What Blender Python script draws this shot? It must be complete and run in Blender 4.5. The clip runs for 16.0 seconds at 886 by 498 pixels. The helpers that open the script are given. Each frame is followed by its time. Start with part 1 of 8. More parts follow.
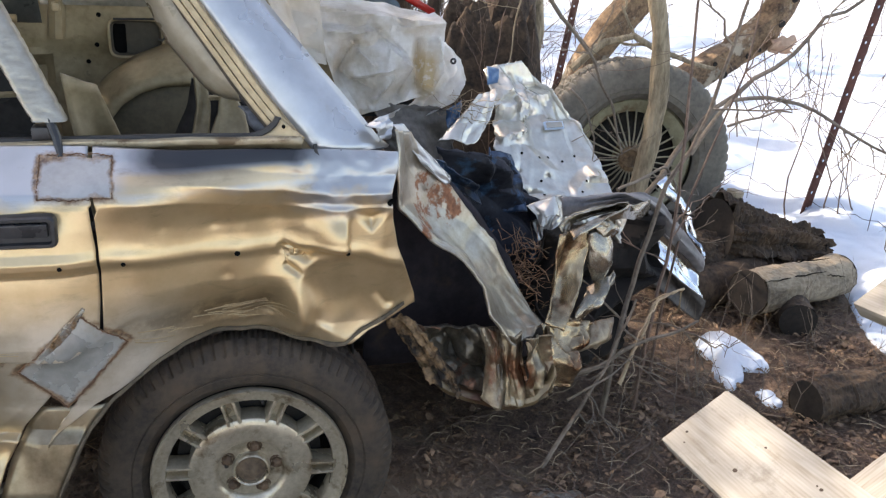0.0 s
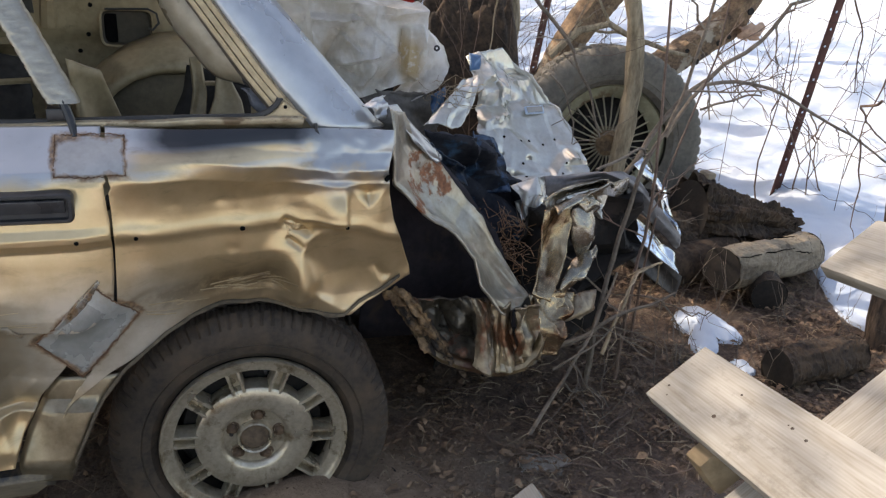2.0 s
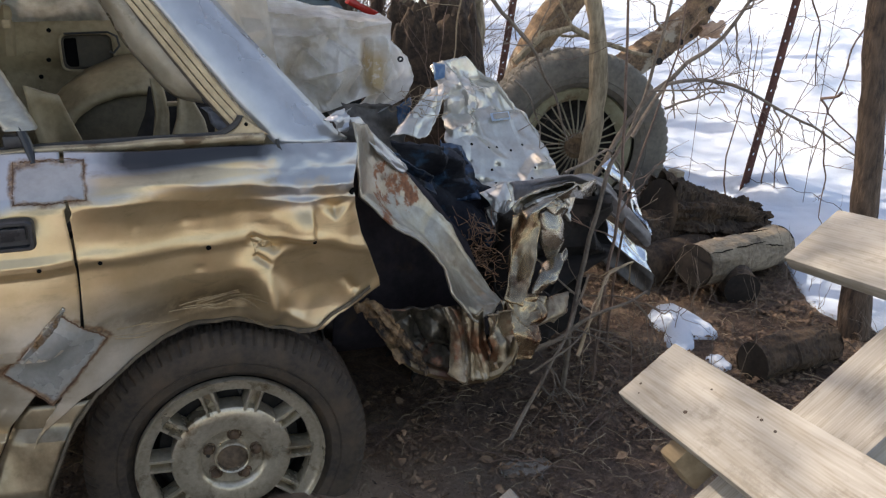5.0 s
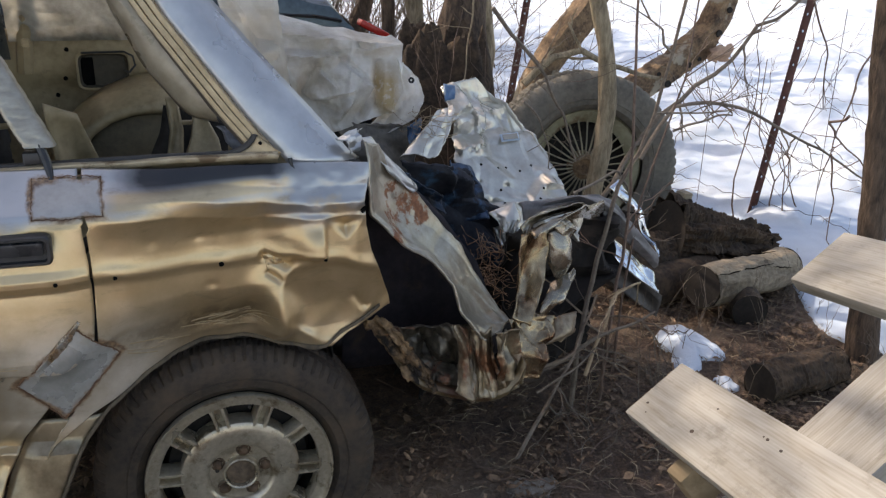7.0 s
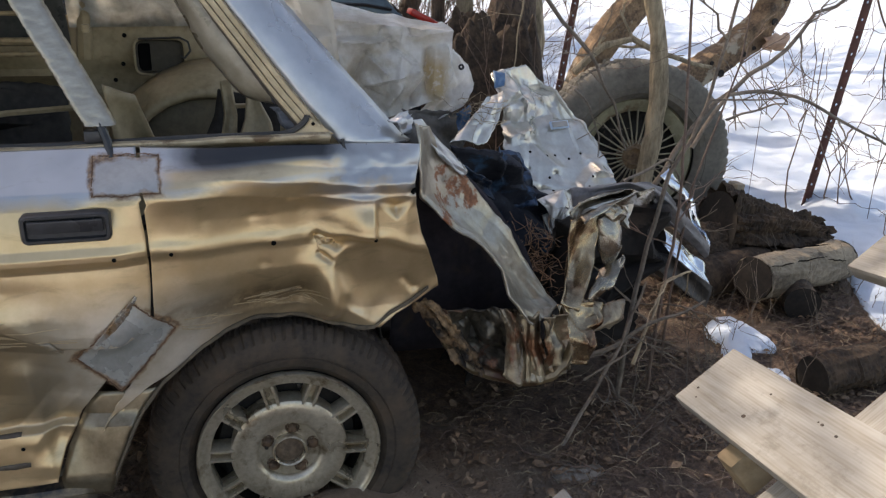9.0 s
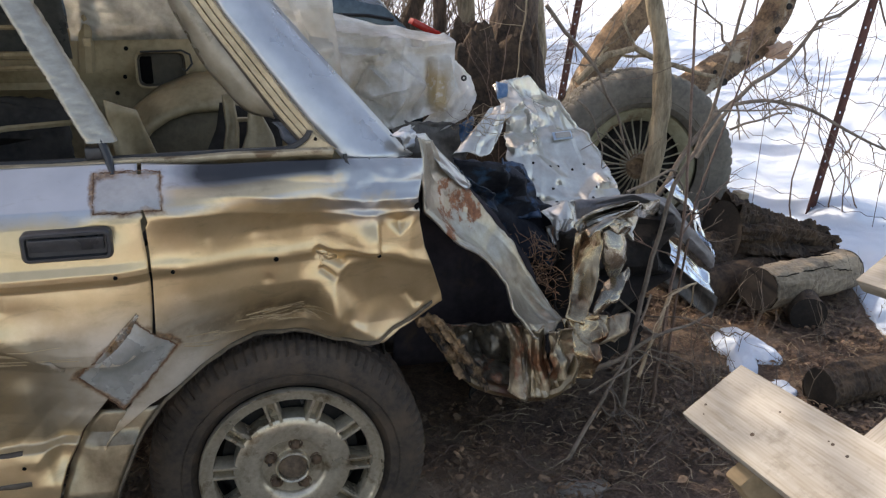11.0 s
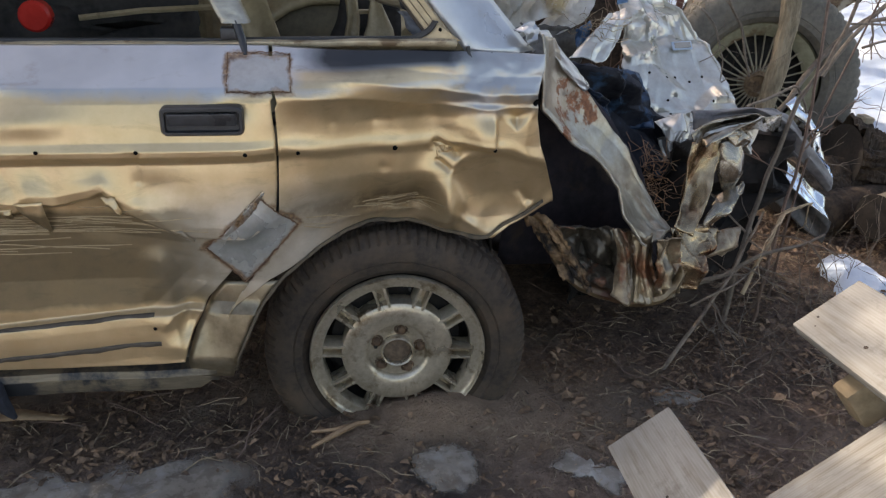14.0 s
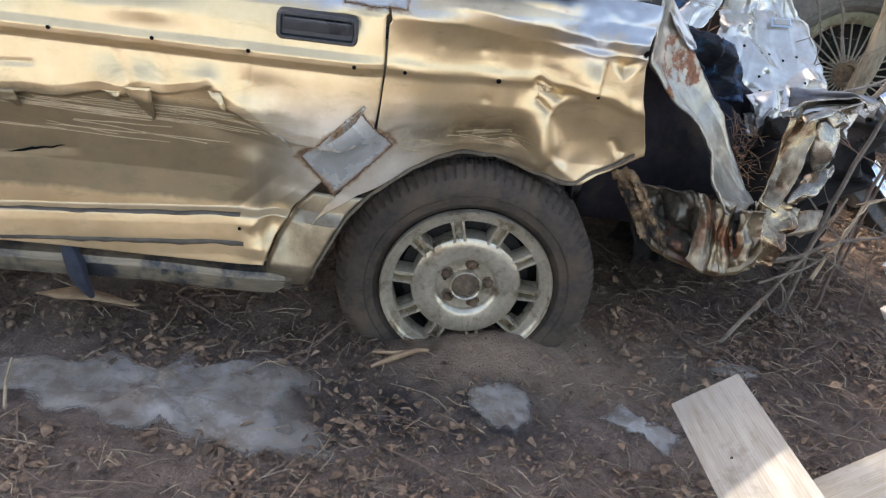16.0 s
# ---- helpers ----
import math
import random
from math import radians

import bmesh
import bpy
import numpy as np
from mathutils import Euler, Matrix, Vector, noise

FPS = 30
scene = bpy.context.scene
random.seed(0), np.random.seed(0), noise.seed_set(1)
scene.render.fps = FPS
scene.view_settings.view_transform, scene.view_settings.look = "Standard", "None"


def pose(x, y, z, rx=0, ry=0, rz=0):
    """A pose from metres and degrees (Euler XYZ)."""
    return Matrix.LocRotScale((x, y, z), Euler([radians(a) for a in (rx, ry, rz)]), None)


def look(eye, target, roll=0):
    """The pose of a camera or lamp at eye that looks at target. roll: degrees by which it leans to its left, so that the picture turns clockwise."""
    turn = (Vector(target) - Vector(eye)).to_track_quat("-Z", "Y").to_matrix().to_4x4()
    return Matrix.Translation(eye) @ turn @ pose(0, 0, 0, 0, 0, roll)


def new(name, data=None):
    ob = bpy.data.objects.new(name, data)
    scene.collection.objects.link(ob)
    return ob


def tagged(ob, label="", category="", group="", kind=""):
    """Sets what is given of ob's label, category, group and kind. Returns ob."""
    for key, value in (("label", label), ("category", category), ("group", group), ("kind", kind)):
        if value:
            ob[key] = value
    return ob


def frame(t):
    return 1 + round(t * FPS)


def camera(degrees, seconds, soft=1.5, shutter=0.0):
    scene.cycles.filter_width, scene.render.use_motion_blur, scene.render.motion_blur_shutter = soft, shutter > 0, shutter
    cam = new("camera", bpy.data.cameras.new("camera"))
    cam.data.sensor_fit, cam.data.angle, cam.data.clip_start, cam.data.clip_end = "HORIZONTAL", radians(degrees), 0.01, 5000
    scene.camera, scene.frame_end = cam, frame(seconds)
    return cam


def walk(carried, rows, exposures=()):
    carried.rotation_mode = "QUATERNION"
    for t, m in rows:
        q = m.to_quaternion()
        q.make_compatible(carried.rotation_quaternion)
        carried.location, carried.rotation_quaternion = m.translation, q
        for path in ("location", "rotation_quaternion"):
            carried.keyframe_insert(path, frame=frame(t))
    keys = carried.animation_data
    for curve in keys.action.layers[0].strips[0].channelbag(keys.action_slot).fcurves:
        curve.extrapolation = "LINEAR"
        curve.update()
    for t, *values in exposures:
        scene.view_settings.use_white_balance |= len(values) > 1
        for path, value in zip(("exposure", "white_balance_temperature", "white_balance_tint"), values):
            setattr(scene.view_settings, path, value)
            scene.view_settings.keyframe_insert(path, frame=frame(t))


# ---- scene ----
cam = camera(55.0, 16.0, 1.3)
PATH = [
    (0, (-0.021, -1.517, 1.259), (0.461, 0.28, 0.527), 3.1),
    (0.5, (-0.076, -1.565, 1.266), (0.396, 0.234, 0.53), 2.5),
    (1, (-0.086, -1.591, 1.263), (0.433, 0.191, 0.518), 2.7),
    (1.5, (-0.078, -1.597, 1.254), (0.483, 0.168, 0.499), 2.7),
    (2, (-0.084, -1.605, 1.253), (0.456, 0.172, 0.51), 3.0),
    (2.5, (-0.078, -1.609, 1.253), (0.465, 0.168, 0.515), 2.2),
    (3, (-0.078, -1.614, 1.252), (0.477, 0.169, 0.535), 1.7),
    (3.5, (-0.071, -1.613, 1.25), (0.491, 0.172, 0.544), 1.1),
    (4, (-0.064, -1.613, 1.255), (0.519, 0.165, 0.547), 0.9),
    (4.2, (-0.064, -1.613, 1.253), (0.514, 0.163, 0.537), 0.8),
    (6.3, (-0.057, -1.622, 1.254), (0.546, 0.143, 0.532), 0.7),
    (6.5, (-0.062, -1.625, 1.254), (0.536, 0.145, 0.541), 0.8),
    (7, (-0.071, -1.631, 1.258), (0.502, 0.161, 0.581), 1.1),
    (7.5, (-0.078, -1.632, 1.255), (0.425, 0.187, 0.593), 1.5),
    (8, (-0.076, -1.637, 1.245), (0.434, 0.181, 0.585), 1.8),
    (8.5, (-0.078, -1.637, 1.238), (0.419, 0.173, 0.546), 0.9),
    (9, (-0.083, -1.64, 1.237), (0.388, 0.176, 0.545), 0.8),
    (9.2, (-0.085, -1.639, 1.241), (0.382, 0.182, 0.56), 0.7),
    (11.3, (-0.079, -1.621, 1.251), (0.386, 0.203, 0.576), 0.4),
    (11.5, (-0.078, -1.627, 1.258), (0.376, 0.214, 0.623), 0.3),
    (12, (-0.083, -1.627, 1.245), (0.376, 0.207, 0.593), 1.0),
    (12.5, (-0.084, -1.628, 1.234), (0.354, 0.199, 0.55), 0.5),
    (13, (-0.095, -1.628, 1.231), (0.316, 0.197, 0.523), 1.0),
    (13.5, (-0.107, -1.64, 1.23), (0.244, 0.191, 0.507), 0.3),
    (14, (-0.133, -1.654, 1.217), (0.116, 0.134, 0.356), 1.7),
    (14.5, (-0.223, -1.632, 1.205), (-0.137, 0.137, 0.277), 3.4),
    (15, (-0.261, -1.637, 1.187), (-0.159, 0.109, 0.218), 7.3),
    (15.5, (-0.268, -1.665, 1.181), (-0.105, 0.097, 0.248), 10.7),
    (16, (-0.243, -1.674, 1.172), (-0.058, 0.073, 0.214), 8.7),
]
walk(cam, [(t, look(eye, target, roll)) for t, eye, target, roll in PATH],
     [(0, 1.80, 8000, 16), (0.4, 1.40, 8050, 16), (1.0, 1.30, 8050, 16), (4.2, 1.20, 8000, 16), (8.0, 1.07, 8000, 16), (9.2, 1.07, 8000, 16), (11.4, 1.30, 8000, 16), (12.2, 0.90, 8000, 16), (13.5, 0.95, 8050, 16), (14.2, 1.50, 8000, 16), (14.8, 2.07, 7500, 16), (16.0, 2.08, 7500, 16)])
import mathutils

# ---- light ----
SUN_AZ, SUN_EL = radians(-40), radians(42)      # azimuth from +y towards +x
world = bpy.data.worlds.new("sky")
scene.world = world
world.use_nodes = True
sky = world.node_tree.nodes.new("ShaderNodeTexSky")
sky.sky_type, sky.sun_disc = "NISHITA", False
sky.sun_elevation, sky.sun_rotation = SUN_EL, SUN_AZ
sky.air_density, sky.dust_density, sky.ozone_density = 1.0, 2.0, 1.3
world.node_tree.links.new(sky.outputs[0], world.node_tree.nodes["Background"].inputs[0])
world.node_tree.nodes["Background"].inputs[1].default_value = 0.15
sun = new("sun", bpy.data.lights.new("sun", "SUN"))
sun.data.energy, sun.data.angle, sun.data.color = 1.9, radians(0.53), (1.0, 0.975, 0.935)
sun_dir = Vector((math.sin(SUN_AZ) * math.cos(SUN_EL), math.cos(SUN_AZ) * math.cos(SUN_EL), math.sin(SUN_EL)))
sun.matrix_world = look(sun_dir * 20, (0, 0, 0))

# ---- materials ----


def nodes_of(name):
    m = bpy.data.materials.new(name)
    m.use_nodes = True
    nt = m.node_tree
    return m, nt, nt.nodes["Principled BSDF"]


def noise_node(nt, scale, detail=4.0, rough=0.55, coords=None, stretch=None, dist=0.0):
    n = nt.nodes.new("ShaderNodeTexNoise")
    n.inputs["Scale"].default_value, n.inputs["Detail"].default_value = scale, detail
    n.inputs["Roughness"].default_value, n.inputs["Distortion"].default_value = rough, dist
    src = coords or nt.nodes.new("ShaderNodeTexCoord").outputs["Object"]
    if stretch:
        mp = nt.nodes.new("ShaderNodeMapping")
        mp.inputs["Scale"].default_value = stretch
        nt.links.new(src, mp.inputs[0])
        src = mp.outputs[0]
    nt.links.new(src, n.inputs["Vector"])
    return n


def ramp_node(nt, src, stops):
    r = nt.nodes.new("ShaderNodeValToRGB")
    el = r.color_ramp.elements
    while len(el) < len(stops):
        el.new(0.5)
    for e, (p, c) in zip(el, stops):
        e.position = p
        e.color = (*c, 1) if len(c) == 3 else c
    nt.links.new(src, r.inputs[0])
    return r


def mixed(nt, fac, a, b, blend="MIX"):
    m = nt.nodes.new("ShaderNodeMix")
    m.data_type, m.blend_type = "RGBA", blend
    for sock, val in ((m.inputs[0], fac), (m.inputs[6], a), (m.inputs[7], b)):
        if isinstance(val, (int, float)):
            sock.default_value = val
        elif isinstance(val, tuple):
            sock.default_value = (*val, 1)
        else:
            nt.links.new(val, sock)
    return m.outputs[2]


def calc(nt, op, a, b=0.0, c=0.0):
    m = nt.nodes.new("ShaderNodeMath")
    m.operation = op
    for sock, val in zip(m.inputs, (a, b, c)):
        if isinstance(val, (int, float)):
            sock.default_value = val
        else:
            nt.links.new(val, sock)
    return m.outputs[0]


def bump_to(nt, bsdf, height, strength, dist):
    b = nt.nodes.new("ShaderNodeBump")
    b.inputs["Strength"].default_value, b.inputs["Distance"].default_value = strength, dist
    nt.links.new(height, b.inputs["Height"])
    nt.links.new(b.outputs[0], bsdf.inputs["Normal"])


def surface(name, dark, light, scale=8.0, rough=0.8, metal=0.0, fine=60.0, bump=0.3, dist=0.004, spot=None, spot_at=(0.6, 0.7),
            spot_scale=5.0, stretch=None, rough_var=0.15, vary=0.0):
    """A two-scale surface: broad and fine noise in the colour, relief, and an optional third colour in blotches."""
    m, nt, b = nodes_of(name)
    co = nt.nodes.new("ShaderNodeTexCoord").outputs["Object"]
    n1 = noise_node(nt, scale, 5, 0.6, co, stretch)
    n2 = noise_node(nt, fine, 4, 0.6, co, stretch)
    s = calc(nt, "MULTIPLY_ADD", n2.outputs[0], 0.4, calc(nt, "MULTIPLY", n1.outputs[0], 0.6))
    col = ramp_node(nt, s, [(0.36, dark), (0.62, light)]).outputs[0]
    if spot:
        n3 = noise_node(nt, spot_scale, 6, 0.65, co)
        k = ramp_node(nt, n3.outputs[0], [(spot_at[0], (0, 0, 0)), (spot_at[1], (1, 1, 1))]).outputs[0]
        col = mixed(nt, k, col, spot)
    if vary:
        info = nt.nodes.new("ShaderNodeObjectInfo").outputs["Random"]
        isl = nt.nodes.new("ShaderNodeNewGeometry").outputs["Random Per Island"]
        v = calc(nt, "MULTIPLY_ADD", calc(nt, "ADD", info, isl), vary, 1 - vary)
        mul = nt.nodes.new("ShaderNodeVectorMath")
        mul.operation = "SCALE"
        nt.links.new(col, mul.inputs[0])
        nt.links.new(v, mul.inputs["Scale"])
        col = mul.outputs[0]
    nt.links.new(col, b.inputs["Base Color"])
    nt.links.new(calc(nt, "MULTIPLY_ADD", n1.outputs[0], rough_var * 2, rough - rough_var), b.inputs["Roughness"])
    b.inputs["Metallic"].default_value = metal
    bump_to(nt, b, s, bump, dist)
    return m


def window_mask(nt, co, axis, lo, hi, soft):
    """1 where the coordinate lies between lo and hi."""
    sep = nt.nodes.new("ShaderNodeSeparateXYZ")
    nt.links.new(co, sep.inputs[0])
    out = []
    for edge, up in ((lo, 1), (hi, -1)):
        r = nt.nodes.new("ShaderNodeMapRange")
        r.inputs[1].default_value, r.inputs[2].default_value = edge - soft * up, edge + soft * up
        nt.links.new(sep.outputs["XYZ".index(axis)], r.inputs[0])
        out.append(r.outputs[0])
    return calc(nt, "MULTIPLY", out[0], out[1])


def rust_seam(nt, co, col, centre, e1, half1, half2):
    """Rust bleeding along the welded outline of a rectangular patch; gives the colour and the mask."""
    sep = nt.nodes.new("ShaderNodeSeparateXYZ")
    warp = nt.nodes.new("ShaderNodeVectorMath")
    warp.operation = "MULTIPLY_ADD"
    nt.links.new(noise_node(nt, 26, 4, 0.6, co).outputs["Color"], warp.inputs[0])
    warp.inputs[1].default_value = (0.022, 0.0, 0.022)
    nt.links.new(co, warp.inputs[2])
    nt.links.new(warp.outputs[0], sep.inputs[0])
    x, z = calc(nt, "SUBTRACT", sep.outputs[0], centre[0] + 0.011), calc(nt, "SUBTRACT", sep.outputs[2], centre[1] + 0.011)
    edges = []
    for (ax, az), half in ((e1, half1), ((-e1[1], e1[0]), half2)):
        edges.append(calc(nt, "SUBTRACT", calc(nt, "ABSOLUTE", calc(nt, "ADD", calc(nt, "MULTIPLY", x, ax), calc(nt, "MULTIPLY", z, az))), half))
    d = calc(nt, "MAXIMUM", edges[0], edges[1])
    near = calc(nt, "MULTIPLY", calc(nt, "ABSOLUTE", calc(nt, "SUBTRACT", d, 0.002)), -62.0)
    k = calc(nt, "MULTIPLY_ADD", noise_node(nt, 16, 5, 0.65, co).outputs[0], 1.9, near)
    mask = ramp_node(nt, k, [(0.54, (0, 0, 0)), (0.92, (0.9, 0.9, 0.9))]).outputs[0]
    rust = ramp_node(nt, noise_node(nt, 120, 4, 0.6, co).outputs[0], [(0.35, (0.09, 0.045, 0.024)), (0.68, (0.33, 0.195, 0.10))]).outputs[0]
    return mixed(nt, mask, col, rust), mask


SEAMS = (((-0.265, 0.826), (1.0, 0.0), 0.055, 0.026), ((-0.296, 0.506), (-0.69, -0.724), 0.079, 0.052))


def gold_paint():
    """Worn champagne metallic paint, rubbed to bare silver along the waistline, round the arch patch and at the torn end."""
    m, nt, b = nodes_of("gold_paint")
    co = nt.nodes.new("ShaderNodeTexCoord").outputs["Object"]
    big, mid, fine = noise_node(nt, 4, 4, 0.6, co), noise_node(nt, 18, 6, 0.65, co), noise_node(nt, 300, 2, 0.5, co)
    scr = noise_node(nt, 11, 6, 0.7, co, (1.0, 2.0, 2.4), 0.6)
    gold = ramp_node(nt, mid.outputs[0], [(0.3, (0.56, 0.405, 0.225)), (0.7, (0.66, 0.49, 0.285))]).outputs[0]
    warp = nt.nodes.new("ShaderNodeVectorMath")
    warp.operation = "MULTIPLY_ADD"
    nt.links.new(noise_node(nt, 9, 4, 0.6, co).outputs["Color"], warp.inputs[0])
    warp.inputs[1].default_value = (0.09, 0.09, 0.05)
    off = nt.nodes.new("ShaderNodeVectorMath")
    nt.links.new(co, off.inputs[0])
    off.inputs[1].default_value = (-0.045, -0.045, -0.025)
    nt.links.new(off.outputs[0], warp.inputs[2])
    w = warp.outputs[0]
    belt = window_mask(nt, w, "Z", 0.796, 0.880, 0.012)
    rear = calc(nt, "MULTIPLY", window_mask(nt, w, "X", 0.09, 0.60, 0.05), window_mask(nt, w, "Z", 0.748, 1.4, 0.018))
    patch = calc(nt, "MULTIPLY", window_mask(nt, w, "X", -0.46, -0.12, 0.05), window_mask(nt, w, "Z", 0.36, 0.60, 0.04))
    arch = calc(nt, "MULTIPLY", window_mask(nt, w, "X", -0.26, 0.36, 0.03), window_mask(nt, w, "Z", 0.40, 0.515, 0.012))
    line = calc(nt, "MULTIPLY", window_mask(nt, co, "X", -0.20, 0.13, 0.02), window_mask(nt, co, "Z", 0.802, 0.831, 0.004))
    belt = calc(nt, "MULTIPLY", belt, calc(nt, "MULTIPLY_ADD", line, -0.85, 1.0))
    rear = calc(nt, "MULTIPLY", rear, ramp_node(nt, noise_node(nt, 15, 4, 0.6, co).outputs[0], [(0.36, (0.35, 0.35, 0.35)), (0.52, (1, 1, 1))]).outputs[0])
    bare = calc(nt, "MINIMUM", calc(nt, "ADD", calc(nt, "ADD", belt, rear), calc(nt, "MULTIPLY", arch, 0.12)), 1.0)
    silver = ramp_node(nt, big.outputs[0], [(0.35, (0.34, 0.345, 0.345)), (0.65, (0.46, 0.465, 0.465))]).outputs[0]
    col = mixed(nt, bare, gold, silver)
    col = mixed(nt, calc(nt, "MULTIPLY", patch, 0.6), col, ramp_node(nt, mid.outputs[0], [(0.35, (0.36, 0.34, 0.295)), (0.65, (0.54, 0.53, 0.49))]).outputs[0])
    dirt = ramp_node(nt, scr.outputs[0], [(0.56, (0, 0, 0)), (0.76, (0.42, 0.42, 0.42))]).outputs[0]
    col = mixed(nt, dirt, col, (0.20, 0.155, 0.10))
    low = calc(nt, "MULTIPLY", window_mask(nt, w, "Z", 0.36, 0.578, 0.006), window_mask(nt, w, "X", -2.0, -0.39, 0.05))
    # lower door darkened: its downward-facing shade painted in with the dull dirt
    shade_grime = calc(nt, "MULTIPLY", low, ramp_node(nt, mid.outputs[0], [(0.25, (0.60, 0.60, 0.60)), (0.75, (0.84, 0.84, 0.84))]).outputs[0])
    col = mixed(nt, shade_grime, col, (0.14, 0.108, 0.066))
    splash = calc(nt, "MULTIPLY", calc(nt, "MULTIPLY", window_mask(nt, w, "X", -0.23, 0.07, 0.03), window_mask(nt, w, "Z", 0.508, 0.566, 0.016)), ramp_node(nt, mid.outputs[0], [(0.34, (0.10, 0.10, 0.10)), (0.50, (0.72, 0.72, 0.72))]).outputs[0])
    col = mixed(nt, splash, col, (0.15, 0.108, 0.065))
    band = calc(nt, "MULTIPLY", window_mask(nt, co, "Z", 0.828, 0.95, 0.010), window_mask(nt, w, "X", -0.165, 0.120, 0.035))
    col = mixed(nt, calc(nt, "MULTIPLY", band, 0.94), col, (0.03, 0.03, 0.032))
    # primer white sprayed over the front end of the door, its soft edge slanting
    sep = nt.nodes.new("ShaderNodeSeparateXYZ")
    nt.links.new(co, sep.inputs[0])
    slant = calc(nt, "MULTIPLY_ADD", sep.outputs[2], 0.07, calc(nt, "MULTIPLY_ADD", fine.outputs[0], 0.010, sep.outputs[0]))
    pale = ramp_node(nt, calc(nt, "MULTIPLY_ADD", slant, 16.0, 16.40), [(0.30, (1, 1, 1)), (0.70, (0, 0, 0))]).outputs[0]
    col = mixed(nt, pale, col, ramp_node(nt, mid.outputs[0], [(0.3, (0.38, 0.37, 0.35)), (0.7, (0.54, 0.535, 0.52))]).outputs[0])
    metal = 0.72
    for seam in SEAMS:
        col, mask = rust_seam(nt, co, col, *seam)
        metal = calc(nt, "MULTIPLY_ADD", mask, -0.5, metal) if metal == 0.72 else calc(nt, "MAXIMUM", calc(nt, "MULTIPLY_ADD", mask, -0.5, metal), 0.0)
    nt.links.new(col, b.inputs["Base Color"])
    metal = calc(nt, "MULTIPLY", metal, calc(nt, "MULTIPLY_ADD", calc(nt, "MAXIMUM", patch, pale), -0.5, 1.0))
    nt.links.new(metal, b.inputs["Metallic"])
    rough = calc(nt, "ADD", calc(nt, "MULTIPLY_ADD", mid.outputs[0], 0.12, 0.26), calc(nt, "MULTIPLY", calc(nt, "ADD", calc(nt, "ADD", dirt, splash), shade_grime), 0.22))
    nt.links.new(rough, b.inputs["Roughness"])
    h = calc(nt, "MULTIPLY_ADD", fine.outputs[0], 0.035, calc(nt, "ADD", calc(nt, "MULTIPLY", mid.outputs[0], 0.12), calc(nt, "MULTIPLY", big.outputs[0], 0.35)))
    bump_to(nt, b, h, 0.16, 0.015)
    return m


def blotched(name, dark, light, rust, boxes, rough=0.4, metal=0.55):
    """Worn sheet metal with rust eaten in at given places (x0, x1, z0, z1)."""
    m = surface(name, dark, light, 9, rough, metal, 60, 0.2, 0.004, (0.21, 0.16, 0.11), (0.60, 0.74), 12)
    nt = m.node_tree
    b = nt.nodes["Principled BSDF"]
    co = nt.nodes.new("ShaderNodeTexCoord").outputs["Object"]
    n, n2 = noise_node(nt, 22, 6, 0.7, co), noise_node(nt, 90, 4, 0.6, co)
    total = 0.0
    for x0, x1, z0, z1 in boxes:
        k = calc(nt, "MULTIPLY", window_mask(nt, co, "X", x0, x1, 0.025), window_mask(nt, co, "Z", z0, z1, 0.025))
        total = calc(nt, "MAXIMUM", total, k)
    eaten = ramp_node(nt, calc(nt, "MULTIPLY_ADD", total, 0.30, calc(nt, "MULTIPLY", n.outputs[0], 0.62)), [(0.585, (0, 0, 0)), (0.63, (1, 1, 1))]).outputs[0]
    old = b.inputs["Base Color"].links[0].from_socket
    rusty = ramp_node(nt, n2.outputs[0], [(0.35, rust), (0.7, tuple(2.2 * c for c in rust))]).outputs[0]
    nt.links.new(mixed(nt, eaten, old, rusty), b.inputs["Base Color"])
    nt.links.new(calc(nt, "MULTIPLY_ADD", eaten, -metal * 0.85, metal), b.inputs["Metallic"])
    nt.links.new(calc(nt, "MULTIPLY_ADD", eaten, 0.4, rough), b.inputs["Roughness"])
    return m


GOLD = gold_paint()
SILVER = surface("bare_metal", (0.39, 0.405, 0.42), (0.50, 0.515, 0.525), 4, 0.30, 0.6, 30, 0.08, 0.01, (0.36, 0.30, 0.21), (0.58, 0.74), 6)
TORN = surface("torn_metal", (0.19, 0.148, 0.09), (0.36, 0.295, 0.20), 8, 0.33, 0.7, 50, 0.2, 0.004, (0.20, 0.13, 0.075), (0.62, 0.72), 10)
BURNT = surface("burnt_metal", (0.11, 0.08, 0.05), (0.40, 0.325, 0.22), 11, 0.33, 0.7, 60, 0.25, 0.005, (0.17, 0.075, 0.038), (0.54, 0.64), 10)
FOLDED = surface("folded_metal", (0.13, 0.108, 0.078), (0.42, 0.375, 0.30), 9, 0.22, 0.85, 50, 0.2, 0.004, (0.17, 0.10, 0.055), (0.58, 0.68), 11)
LID = surface("crumpled_silver_paint", (0.50, 0.475, 0.415), (0.68, 0.655, 0.585), 5, 0.18, 0.60, 50, 0.06, 0.004, (0.34, 0.30, 0.24), (0.64, 0.74), 11)
STRIP = blotched("rust_eaten_strip", (0.27, 0.235, 0.18), (0.43, 0.395, 0.33), (0.15, 0.060, 0.028), ((0.325, 0.485, 0.640, 0.785),), 0.3, 0.72)
CORNER = blotched("rust_eaten_corner", (0.020, 0.017, 0.014), (0.19, 0.162, 0.122), (0.11, 0.052, 0.03), ((0.41, 0.50, 0.27, 0.36), (0.30, 0.42, 0.40, 0.50), (0.53, 0.60, 0.36, 0.44)), 0.42, 0.65)
BRONZE = surface("bronze_stained_metal", (0.09, 0.062, 0.036), (0.42, 0.32, 0.20), 10, 0.22, 0.85, 50, 0.25, 0.004, (0.10, 0.045, 0.024), (0.52, 0.64), 12)
